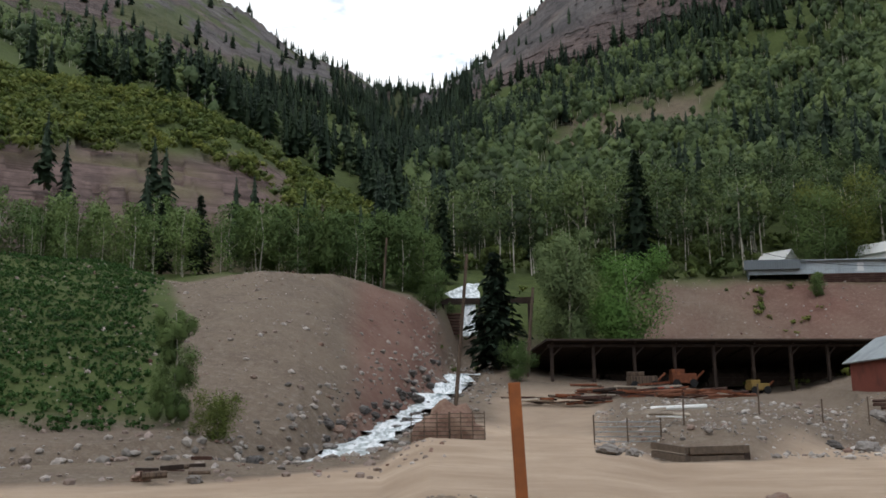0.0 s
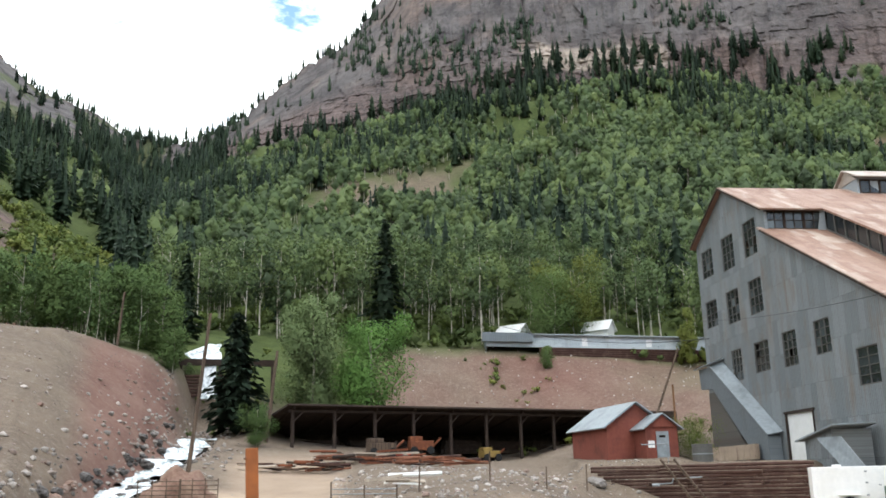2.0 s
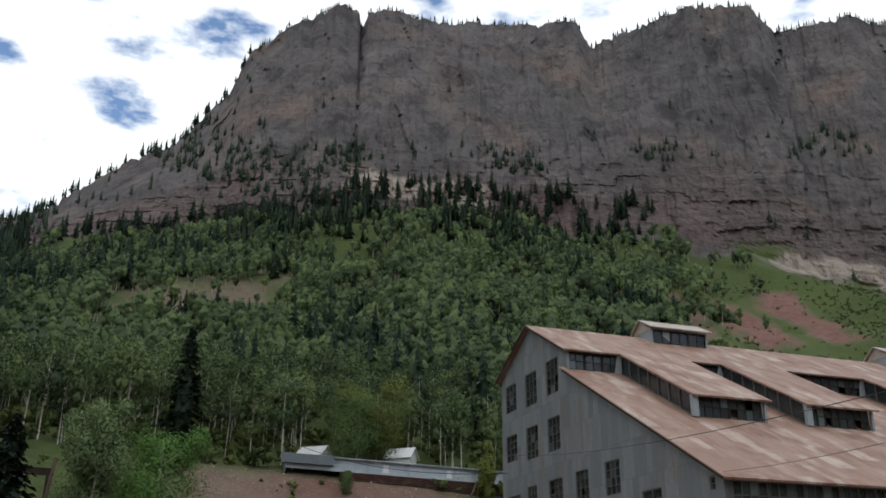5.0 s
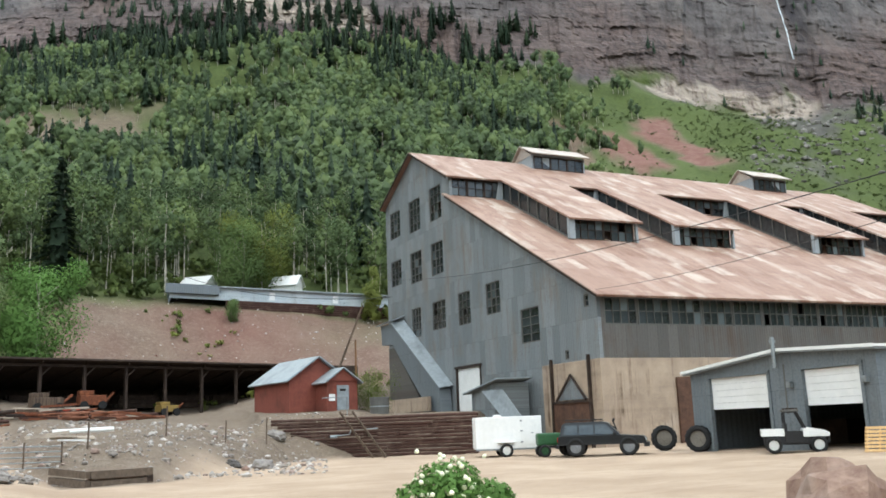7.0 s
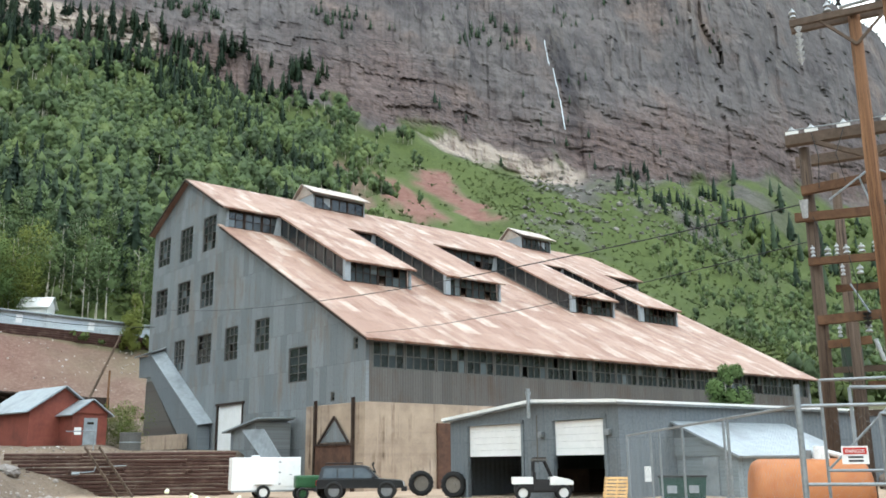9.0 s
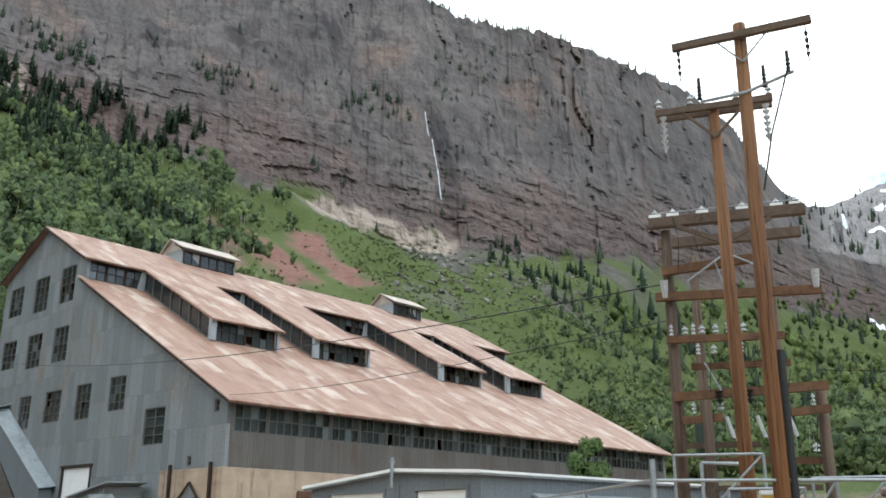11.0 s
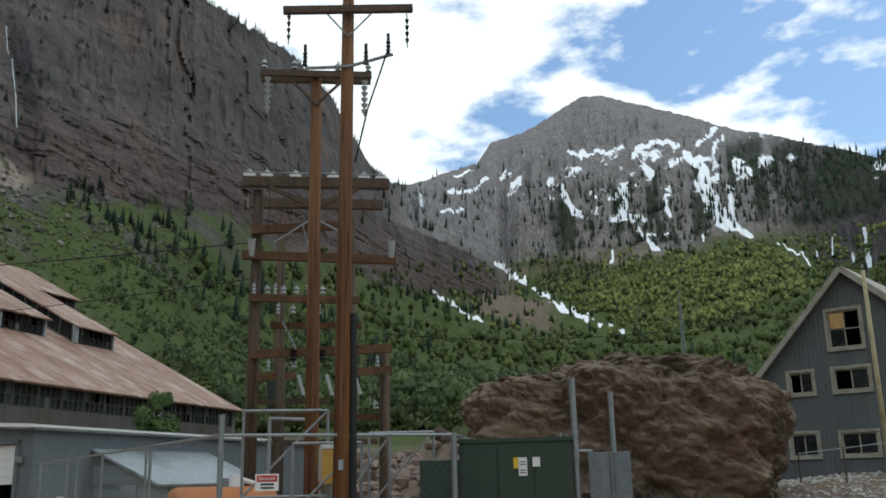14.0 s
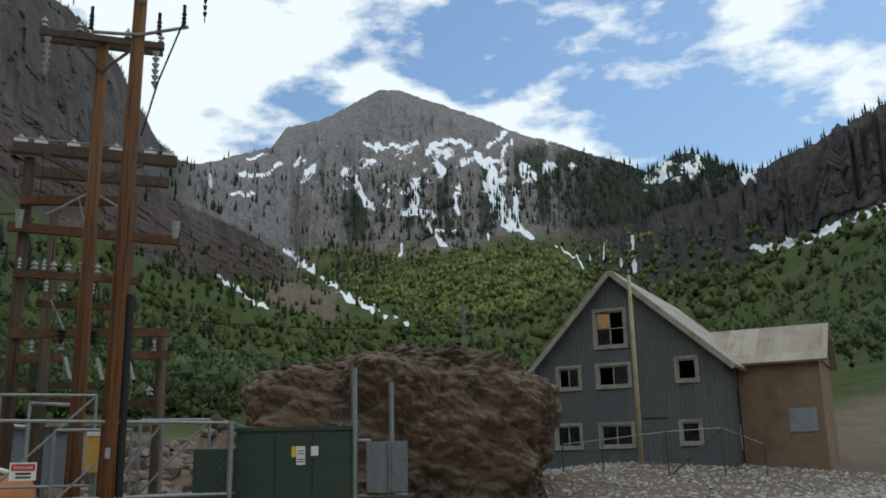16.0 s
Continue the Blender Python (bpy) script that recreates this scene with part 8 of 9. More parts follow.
def build_utv():
    x, y = spot(54.7, 39.4)
    u = thing("utility_vehicle", pose(x, y, gz(x, y), 0, 0, -54.9 + 4) @ Matrix.Scale(0.85, 4), "white and black open utility buggy with a cargo bed", "buggy")
    part("door_panel", boxm(-0.42, 0.5, -0.66, -0.6, 0.45, 1.0, bevel=0.02), M_PLASTIC, u)
    part("chassis", boxm(-1.35, 1.3, -0.6, 0.6, 0.38, 0.78, bevel=0.05), M_PLASTIC, u)
    hood = [(0.35, 0.72), (0.35, 1.08), (0.6, 1.14), (1.3, 1.0), (1.5, 0.88), (1.48, 0.72)]
    part("hood", profile(bmesh.new(), hood, -0.67, 0.67), M_WHITE, u)
    bm = bmesh.new()
    box(bm, -1.45, -0.45, -0.68, 0.68, 0.78, 0.84), box(bm, -1.45, -0.45, -0.68, -0.62, 0.84, 1.1), box(bm, -1.45, -0.45, 0.62, 0.68, 0.84, 1.1), box(bm, -1.45, -1.39, -0.62, 0.62, 0.84, 1.1), box(bm, -0.51, -0.45, -0.62, 0.62, 0.84, 1.1)
    part("cargo_bed", bm, M_WHITE, u)
    part("seat", boxm(-0.4, 0.1, -0.55, 0.55, 0.62, 0.85, bevel=0.05), M_PLASTIC, u)
    part("seat_back", boxm(-0.45, -0.3, -0.55, 0.55, 0.85, 1.35, bevel=0.05), M_PLASTIC, u)
    bm = bmesh.new()
    for yy in (-0.58, 0.58):
        tube(bm, (-0.42, yy, 0.6), (-0.4, yy, 1.85), 0.05), tube(bm, (0.5, yy, 1.05), (0.15, yy, 1.85), 0.05), tube(bm, (-0.4, yy, 1.85), (0.15, yy, 1.85), 0.03)
    tube(bm, (-0.4, -0.58, 1.85), (-0.4, 0.58, 1.85), 0.03), tube(bm, (0.15, -0.58, 1.85), (0.15, 0.58, 1.85), 0.03)
    part("roll_cage", bm, M_PLASTIC, u)
    part("roof", boxm(-0.5, 0.25, -0.58, 0.58, 1.87, 1.97, bevel=0.03), M_FRAME, u, "dull grey roof panel")
    bm = bmesh.new()
    for xx in np.linspace(-0.4, 0.15, 5):
        box(bm, xx, xx + 0.06, -0.55, 0.55, 1.97, 2.04)
    part("roof_load", bm, M_OLDWOOD, u, "slatted load on the roof")
    part("windscreen", slab(bmesh.new(), [(0.5, -0.5, 1.1), (0.5, 0.5, 1.1), (0.2, 0.5, 1.8), (0.2, -0.5, 1.8)], 0.01), M_CARGLASS, u)
    part("bumper", boxm(1.35, 1.5, -0.5, 0.5, 0.42, 0.75, bevel=0.04), M_PLASTIC, u)
    for wx in (-0.95, 1.0):
        for sy in (-0.62, 0.62):
            wheel(u, wx, sy, 0.37, 0.27, M_WHITE)


build_utv()


def big_tyre(b, r, rad, turn, label):
    x, y = spot(b, r)
    t = thing("loader_tyre", pose(x, y, gz(x, y), 0, 0, turn), label, "tyre", "old tyres by the mill")
    w = wheel(t, 0, 0, rad, 0.42, plain("dusty_hub", "6f6a62", "857f75", 1.2, 0.9))
    bm = bmesh.new()
    for a in np.arange(16) / 16 * 6.283:
        for s in (-1, 1):
            p = Vector((rad * 1.0 * math.cos(a), s * 0.02, rad + rad * 1.0 * math.sin(a)))
            q = Vector((rad * 0.97 * math.cos(a + 0.18), s * 0.2, rad + rad * 0.97 * math.sin(a + 0.18)))
            bar(bm, p, q, 0.06, 0.05)
    part("tread_lugs", bm, M_RUBBER, t)


big_tyre(47.4, 48.5, 0.62, -40, "big worn black loader tyre leaning by the concrete")
big_tyre(49.4, 46.2, 0.62, -65, "big worn black loader tyre at the garage corner")


def build_pallets():
    x, y = spot(59.0, 36.5)
    p = thing("wooden_pallet", pose(x, y, gz(x, y), -24, 0, -75) @ Matrix.Scale(0.86, 4), "fresh wooden pallet leaning by the garage", "pallet")
    for k in range(7):
        part("board", boxm(-0.55, 0.55, -0.02, 0.0, 0.02 + 0.165 * k, 0.14 + 0.165 * k, bevel=0.004), M_PLANK, p)
    for xx in (-0.5, 0.0, 0.45):
        part("stringer", boxm(xx, xx + 0.06, 0.0, 0.1, 0, 1.15), M_PLANK, p)


build_pallets()


def dumpster(b, r, label):
    x, y = spot(b, r)
    d = thing("dumpster", pose(x, y, gz(x, y), 0, 0, -b), label, "dumpster", "dumpsters behind the fence")
    part("body", profile(bmesh.new(), [(-0.34, 0.1), (0.34, 0.1), (0.42, 0.95), (-0.42, 0.95)], -0.45, 0.45), plain("dumpster_green", "1f3a32", "28473d", 1.0, 0.6, c="1b3029"), d)
    part("lid", boxm(-0.45, 0.45, -0.48, 0.48, 0.95, 1.02, bevel=0.01), M_PLASTIC, d)
    part("mark", boxm(-0.16, 0.16, -0.47, -0.44, 0.45, 0.7), M_TRIM, d, "pale round-cornered mark")


dumpster(62.35, 33, "dark green dumpster against the garage annex")
dumpster(63.6, 33, "dark green dumpster against the garage annex")


# ---- flowering bush in front ----
def build_bush():
    r5 = np.random.default_rng(31)
    for b, r, h, w, fl in ((34.2, 5.6, 1.57, 0.22, True), (36.4, 5.9, 1.42, 0.24, False)):
        x, y = spot(b, r)
        t = thing("flowering_bush", pose(x, y, gz(x, y)), "leafy green bush with white flower clusters" if fl else "leafy green bush beside the flowering one", "bush")
        n = 22
        c = np.stack([r5.normal(0, w * 0.45, n), r5.normal(0, w * 0.45, n), r5.uniform(0.35, h - 0.16, n)], 1)
        v, f, nn = leaf_cloud(c, r5.uniform(0.1, 0.18, n), 22000, 0.0115, r5)
        me = raw_mesh("leaves", v, f, M_BRIGHTLEAF, True)
        soften(me, nn)
        add_tone(me, np.full(len(v), 0.4))
        shared("leaves", me, t)
        st = [limb((0, 0, 0), q, 0.012, 0.005, 4) for q in c]
        shared("stems", raw_mesh("stems", *join(st), M_BARK_DARK), t)
        if fl:
            cl = bmesh.new()
            bmesh.ops.create_icosphere(cl, subdivisions=2, radius=0.0145)
            for q in cl.verts:
                q.co *= 1 + 0.35 * noise.noise(q.co * 60)
            first = part("flower", cl, M_FLOWER, t, "creamy white flower head")
            for k in range(170):
                q = c[k % n] + r5.normal(0, 0.07, 3) + np.array([0, -0.04, 0.08])
                m = pose(q[0], q[1], min(q[2], h), 0, 0, k * 40)
                if k == 0:
                    first.matrix_basis = m
                else:
                    shared("flower", first.data, t, m)


M_FLOWER = plain("cream_flower", "d8d8b4", "ecebd0", 8.0, 0.8)
build_bush()


# ---- substation ----
M_INSUL = plain("porcelain", "8b8f92", "b4b7b8", 3.0, 0.3)
M_TANK = plain("orange_tank_paint", "a4653c", "b07548", 0.8, 0.65, c="8a5434")
M_TRANSFORMER = plain("dark_green_cabinet", "2f3d33", "36453a", 0.8, 0.5, c="2a352d")


def insulator(bm, p, up=1.0, n=3, r=0.07, h=0.09):
    p = Vector(p)
    tube(bm, p, p + Vector((0, 0, up * h * n)), r * 0.3, None, 6)
    for k in range(n):
        tube(bm, p + Vector((0, 0, up * h * k)), p + Vector((0, 0, up * h * (k + 0.55))), r, r * 0.55, 8)
    return bm


def build_poles():
    # near pole
    x, y = spot(76.75, 14.4)
    p = thing("power_pole", pose(x, y, 0, 0, 0, -77), "tall brown wooden power pole with double crossarm", "power pole")
    H = EYE[2] + 14.4 * math.tan(radians(29.4))
    part("pole", tube(bmesh.new(), (0, 0, -0.5), (0.1, 0, H), 0.135, 0.1, 14), M_POLE, p, flat=False)
    for dy, z, l in ((0.13, H - 0.15, 1.12), (-0.15, H - 0.3, 1.1)):
        part("crossarm", bar(bmesh.new(), (-l + 0.1, dy, z - 0.02), (l + 0.1, dy, z + 0.1), 0.1, 0.12), M_ARM_GREY, p)
    for s in (-1, 1):
        part("arm_brace", tube(bmesh.new(), (0.1, -0.12, H - 0.75), (0.1 + s * 0.45, -0.14, H - 0.25), 0.015, None, 5), M_STEEL, p)
        bm = insulator(bmesh.new(), (0.1 + s * 1.0, -0.15, H - 0.42), -1, 4, 0.035, 0.12)
        tube(bm, (0.1 + s * 1.0, -0.15, H - 0.95), (0.1 + s * 1.0, -0.15, H - 0.3), 0.01, None, 5)
        part("insulator_string", bm, M_PLASTIC, p)
    bm = bmesh.new()
    tube(bm, (-0.62, -0.1, H - 1.35), (0.1, -0.1, H - 1.3), 0.03), tube(bm, (0.1, -0.1, H - 1.3), (0.85, -0.1, H - 1.05), 0.03)
    part("switch_arm", bm, M_STEEL, p)
    for xx, zz in ((-0.62, H - 1.3), (0.78, H - 1.05), (0.4, H - 1.25)):
        part("fuse", tube(insulator(bmesh.new(), (xx, -0.1, zz), 1, 4, 0.045, 0.07), (xx, -0.1, zz), (xx, -0.1, zz + 0.38), 0.028, None, 7), M_PLASTIC, p)
    part("conduit", tube(bmesh.new(), (0.2, -0.02, 0), (0.2, -0.02, 4.3), 0.055, None, 8), M_PLASTIC, p, "dark riser conduit")
    part("conduit", tube(bmesh.new(), (0.22, -0.1, 0), (0.22, -0.1, 1.35), 0.05, None, 8), M_PALE_ROOF, p, "pale conduit")
    part("lead_cable", tube(tube(bmesh.new(), (0.78, -0.12, H - 0.95), (0.42, -0.14, H - 2.1), 0.016, None, 5), (0.42, -0.14, H - 2.1), (0.22, -0.1, H - 3.0), 0.016, None, 5), M_PLASTIC, p)
    part("pole_tag", boxm(-0.02, 0.05, -0.145, -0.135, 1.9, 2.05), M_PALE_ROOF, p)
    # second pole
    x, y = spot(75.05, 18.0)
    p = thing("power_pole", pose(x, y, 0, 0, 0, -75), "brown wooden power pole behind the fence with insulator strings", "power pole")
    H = EYE[2] + 18 * math.tan(radians(25.0))
    part("pole", tube(bmesh.new(), (0, 0, -0.5), (0, 0, H), 0.15, 0.11, 14), M_POLE, p, flat=False)
    for dy in (-0.15, 0.15):
        part("crossarm", bar(bmesh.new(), (-1.15, dy, H - 0.1), (1.15, dy, H - 0.06), 0.1, 0.13), M_ARM_GREY, p)
    for s in (-1, 1):
        part("arm_brace", bar(bmesh.new(), (0, -0.12, H - 0.75), (s * 0.6, -0.15, H - 0.15), 0.05, 0.05), M_ARM_GREY, p)
        part("insulator_string", insulator(bmesh.new(), (s * 1.0, -0.15, H - 0.2), -1, 6, 0.075, 0.13), M_INSUL, p)
        part("pin_insulator", insulator(bmesh.new(), (s * 0.45, -0.15, H + 0.02), 1, 2, 0.08, 0.1), M_INSUL, p)
        part("pin_insulator", insulator(bmesh.new(), (s * 1.08, -0.15, H + 0.02), 1, 2, 0.07, 0.1), M_INSUL, p)
    # frame of four poles with racks of arms
    f = thing("switch_rack", at(75, 20, 0, -75), "old timber switch rack with crossarms and insulators", "switch rack")

    def X(b):
        return 20 * math.tan(radians(b - 75))

    def Z(e):
        return EYE[2] + 20 * math.tan(radians(e))

    for b, dy, e, r, mt in ((71.4, 0, 17.8, 0.14, M_POLE_GREY), (72.7, 2.5, 18.0, 0.13, M_POLE_GREY), (79.5, 0.2, 8.4, 0.13, M_POLE_GREY), (73.1, -0.4, 7.4, 0.12, M_POLE_GREY), (77.6, 2.2, 18.0, 0.14, M_POLE_GREY)):
        part("rack_pole", tube(bmesh.new(), (X(b), dy, -0.5), (X(b) + 0.02, dy, Z(e)), r, r * 0.8, 12), mt, f, flat=False)
    for b0, b1, e0, e1, dy, w in ((70.5, 79.8, 18.15, 18.2, -0.2, 0.2), (70.6, 79.8, 18.3, 18.35, 1.6, 0.2), (71.1, 76.6, 15.2, 15.6, -0.2, 0.16), (70.6, 80.2, 13.7, 13.5, -0.2, 0.16), (71.1, 77.9, 11.1, 11.0, -0.2, 0.13), (72.3, 78.2, 9.9, 9.9, 0.8, 0.12),
                                   (71.3, 79.9, 7.7, 8.05, -0.2, 0.16), (71.7, 74.0, 6.3, 6.45, -0.2, 0.14), (77.8, 79.9, 6.6, 6.75, -0.2, 0.14), (73.5, 79.3, 4.1, 4.0, 0.4, 0.12)):
        part("crossarm", bar(bmesh.new(), (X(b0), dy, Z(e0)), (X(b1), dy, Z(e1)), w, w * 1.1), M_ARM if e0 < 16 else M_ARM_GREY, f)
    part("rack_brace", bar(bmesh.new(), (X(72.2), -0.3, Z(17.8)), (X(75.0), -0.3, Z(16.6)), 0.09, 0.09), M_ARM_GREY, f)
    part("rack_brace", bar(bmesh.new(), (X(77.8), -0.3, Z(17.8)), (X(75.0), -0.3, Z(16.6)), 0.09, 0.09), M_ARM_GREY, f)
    for b, e, up in [(b, 18.5, 1) for b in (70.9, 72.0, 73.8, 76.2, 78.2, 79.3)] + [(b, 11.4, 1) for b in (72.2, 73.2, 74.0, 75.6)] + [(b, 10.2, 1) for b in (73.8, 77.0)] + [(b, 6.9, 1) for b in (73.9,)] + [(78.9, 4.4, 1)]:
        part("insulator", insulator(bmesh.new(), (X(b), -0.2, Z(e)), up, 2, 0.075, 0.09), M_INSUL, f)
    for b in (73.9, 75.6, 77.3):
        part("insulator", insulator(bmesh.new(), (X(b), -0.35, Z(7.9)), -1, 3, 0.09, 0.09), M_PLASTIC, f)
        part("fuse_holder", tube(bmesh.new(), (X(b) + 0.1, -0.4, Z(6.4)), (X(b) + 0.22, -0.4, Z(5.2)), 0.04, None, 6), M_INSUL, f)
    for b in (71.2, 79.9):
        part("strain_insulator", tube(bmesh.new(), (X(b), -0.35, Z(14.6)), (X(b), -0.25, Z(13.6)), 0.09, 0.06, 10), M_INSUL, f)
    for b0, e0, b1, e1 in ((75.0, 15.9, 72.6, 14.4), (75.0, 15.9, 77.0, 14.9)):
        part("steel_strut", tube(bmesh.new(), (X(b0), -0.38, Z(e0)), (X(b1), -0.38, Z(e1)), 0.022, None, 6), M_STEEL, f, "bright galvanised strut")
    for b, e0, e1, s in ((72.0, 18.4, 15.2, 0.1), (73.8, 18.4, 15.4, -0.2), (71.6, 13.6, 11.2, 0.15), (73.3, 11.2, 7.9, 0.1), (76.3, 11.0, 8.0, -0.1), (77.6, 9.9, 7.9, 0.12), (74.5, 7.7, 4.2, 0.2), (78.8, 8.0, 4.4, 0.1), (72.4, 6.3, 3.2, 0.1)):
        part("jumper_wire", tube(tube(bmesh.new(), (X(b), -0.3, Z(e0)), (X(b) + s, -0.45, Z((e0 + e1) / 2)), 0.009, None, 4), (X(b) + s, -0.45, Z((e0 + e1) / 2)), (X(b) + 0.4 * s, -0.3, Z(e1)), 0.009, None, 4), M_PLASTIC, f)
    for b in (70.9, 72.0, 73.8, 76.2, 78.2, 79.3):
        part("bus_clamp", boxm(X(b) - 0.13, X(b) + 0.13, -0.27, -0.13, Z(18.42), Z(18.42) + 0.09, bevel=0.01), M_WHITE, f, "white porcelain block")
    part("bus_wire", tube(bmesh.new(), (X(70.7), -0.2, Z(18.75)), (X(79.6), -0.2, Z(18.8)), 0.014, None, 5), M_STEEL, f)
    for b, e in ((71.4, 11.35), (72.7, 11.35), (74.7, 11.35), (76.9, 11.3), (72.9, 10.15), (75.4, 10.15), (72.4, 6.7), (79.0, 6.95)):
        part("insulator", insulator(bmesh.new(), (X(b), -0.25, Z(e)), 1, 3, 0.05, 0.08), M_INSUL, f)
    for b0, b1, e in ((71.4, 76.0, 5.2), (72.2, 79.3, 2.6)):
        part("crossarm", bar(bmesh.new(), (X(b0), 1.2, Z(e)), (X(b1), 1.2, Z(e)), 0.12, 0.12), M_ARM_GREY, f)
    part("conduit", tube(tube(tube(bmesh.new(), (X(72.6), -0.6, -0.2), (X(72.6), -0.6, Z(3.8)), 0.035, None, 8), (X(72.6), -0.6, Z(3.8)), (X(75.0), -0.6, Z(3.7)), 0.035, None, 8), (X(75.0), -0.6, Z(3.7)), (X(75.0), -0.6, -0.2), 0.035, None, 8), M_PALE_ROOF, f, "pale bent conduit loop")
    part("transformer_can", tube(bmesh.new(), (X(72.7), 1.6, Z(4.6)), (X(72.7), 1.6, Z(6.6)), 0.22, None, 16), M_TRANSFORMER, f, "dark transformer can")
    for b, e0, e1 in ((74.3, 15.5, 12.6), (73.2, 9.6, 7.9), (75.9, 6.3, 4.2)):
        part("jumper", tube(bmesh.new(), (X(b), -0.3, Z(e0)), (X(b) + 0.3, -0.3, Z(e1)), 0.02, None, 5), M_STEEL, f)


build_poles()


def build_fence():
    """Galvanised chain-link fence: posts, rails and a fine net."""
    corners = [spot(59.9, 28.6), spot(69.7, 14.0), spot(83.7, 14.9), spot(85.5, 19.0)]
    f = thing("chain_link_fence", Matrix.Identity(4), "galvanised chain-link fence round the substation", "fence")
    H = 2.42
    for k, (p, q) in enumerate(zip(corners, corners[1:])):
        n = max(1, round(math.hypot(q[0] - p[0], q[1] - p[1]) / (2.9 if k else 4.0)))
        for i in range(n + (k == 2)):
            t = i / n
            x, y = p[0] + (q[0] - p[0]) * t, p[1] + (q[1] - p[1]) * t
            big = i == 0
            part("post", tube(bmesh.new(), (x, y, -0.2), (x, y, H + (0.3 if big and k == 1 else 0.03)), 0.045 if big else 0.03, None, 8), M_STEEL, f)
        for z in (H, 1.35, 0.12) if k else (H, 0.12):
            part("rail", tube(bmesh.new(), (*p, z), (*q, z), 0.024, None, 8), M_STEEL, f)
        bm = bmesh.new()
        L = math.hypot(q[0] - p[0], q[1] - p[1])
        m = Matrix.Translation((*p, 0)) @ Matrix.Rotation(math.atan2(q[1] - p[1], q[0] - p[0]), 4, "Z")
        step = 0.14
        vs, fs = [], []
        for s in (-1, 1):
            for i in range(int((L + H) / step)):
                a = i * step
                x0, x1 = (a - H, a) if s > 0 else (a, a - H)
                z0, z1 = 0.1, H
                c0, c1 = max(0, min(L, x0)), max(0, min(L, x1))
                if abs(x1 - x0) < 1e-6:
                    continue
                y0 = z0 + (c0 - x0) / (x1 - x0) * (z1 - z0)
                y1 = z0 + (c1 - x0) / (x1 - x0) * (z1 - z0)
                if abs(c1 - c0) < 0.05:
                    continue
                w = 0.0009
                for dx, dz, dy in ((w, 0, 0), (0, 0, w)):
                    base = len(vs)
                    for u, z in ((c0, y0), (c1, y1)):
                        for sg in (-1, 1):
                            vs.append(tuple(m @ Vector((u + dx * sg, dy * sg + 0.03, z + dz * sg))))
                    fs.append((base, base + 1, base + 3, base + 2))
        bm.free()
        net = new("net", raw_mesh("net", np.array(vs), np.array(fs), M_STEEL, False))
        net.parent = f
    # open frame gate seen before the garage
    gx, gy = corners[0]
    for x, y in (spot(61.8, 25.0), spot(65.5, 18.6)):
        part("brace_rail", tube(bmesh.new(), (x, y, 0.15), (x, y, H), 0.028, None, 8), M_STEEL, f)
    s = thing("warning_sign", frame_of(spot(71.8, 14.05), spot(73.1, 14.1)) @ pose(0, 0, 1.62), "white warning sign with a red heading on the fence", "sign")
    part("board", boxm(-0.02, 0.32, -0.06, -0.05, 0.0, 0.24), M_WHITE, s)
    part("heading", boxm(0.0, 0.3, -0.066, -0.061, 0.13, 0.22), plain("sign_red", "a82a24", "b5332b", 2.0, 0.5), s, "red heading panel")
    cu = bpy.data.curves.new("word", "FONT")
    cu.body, cu.size, cu.align_x, cu.extrude = "DANGER", 0.062, "CENTER", 0.001
    w = new("word", cu)
    w.parent, w.matrix_basis = s, pose(0.15, -0.069, 0.152, 90, 0, 0)
    cu.materials.append(M_WHITE)
    for z in (0.03, 0.08):
        part("text_bar", boxm(0.06, 0.25, -0.066, -0.061, z, z + 0.025), M_PLASTIC, s)


build_fence()


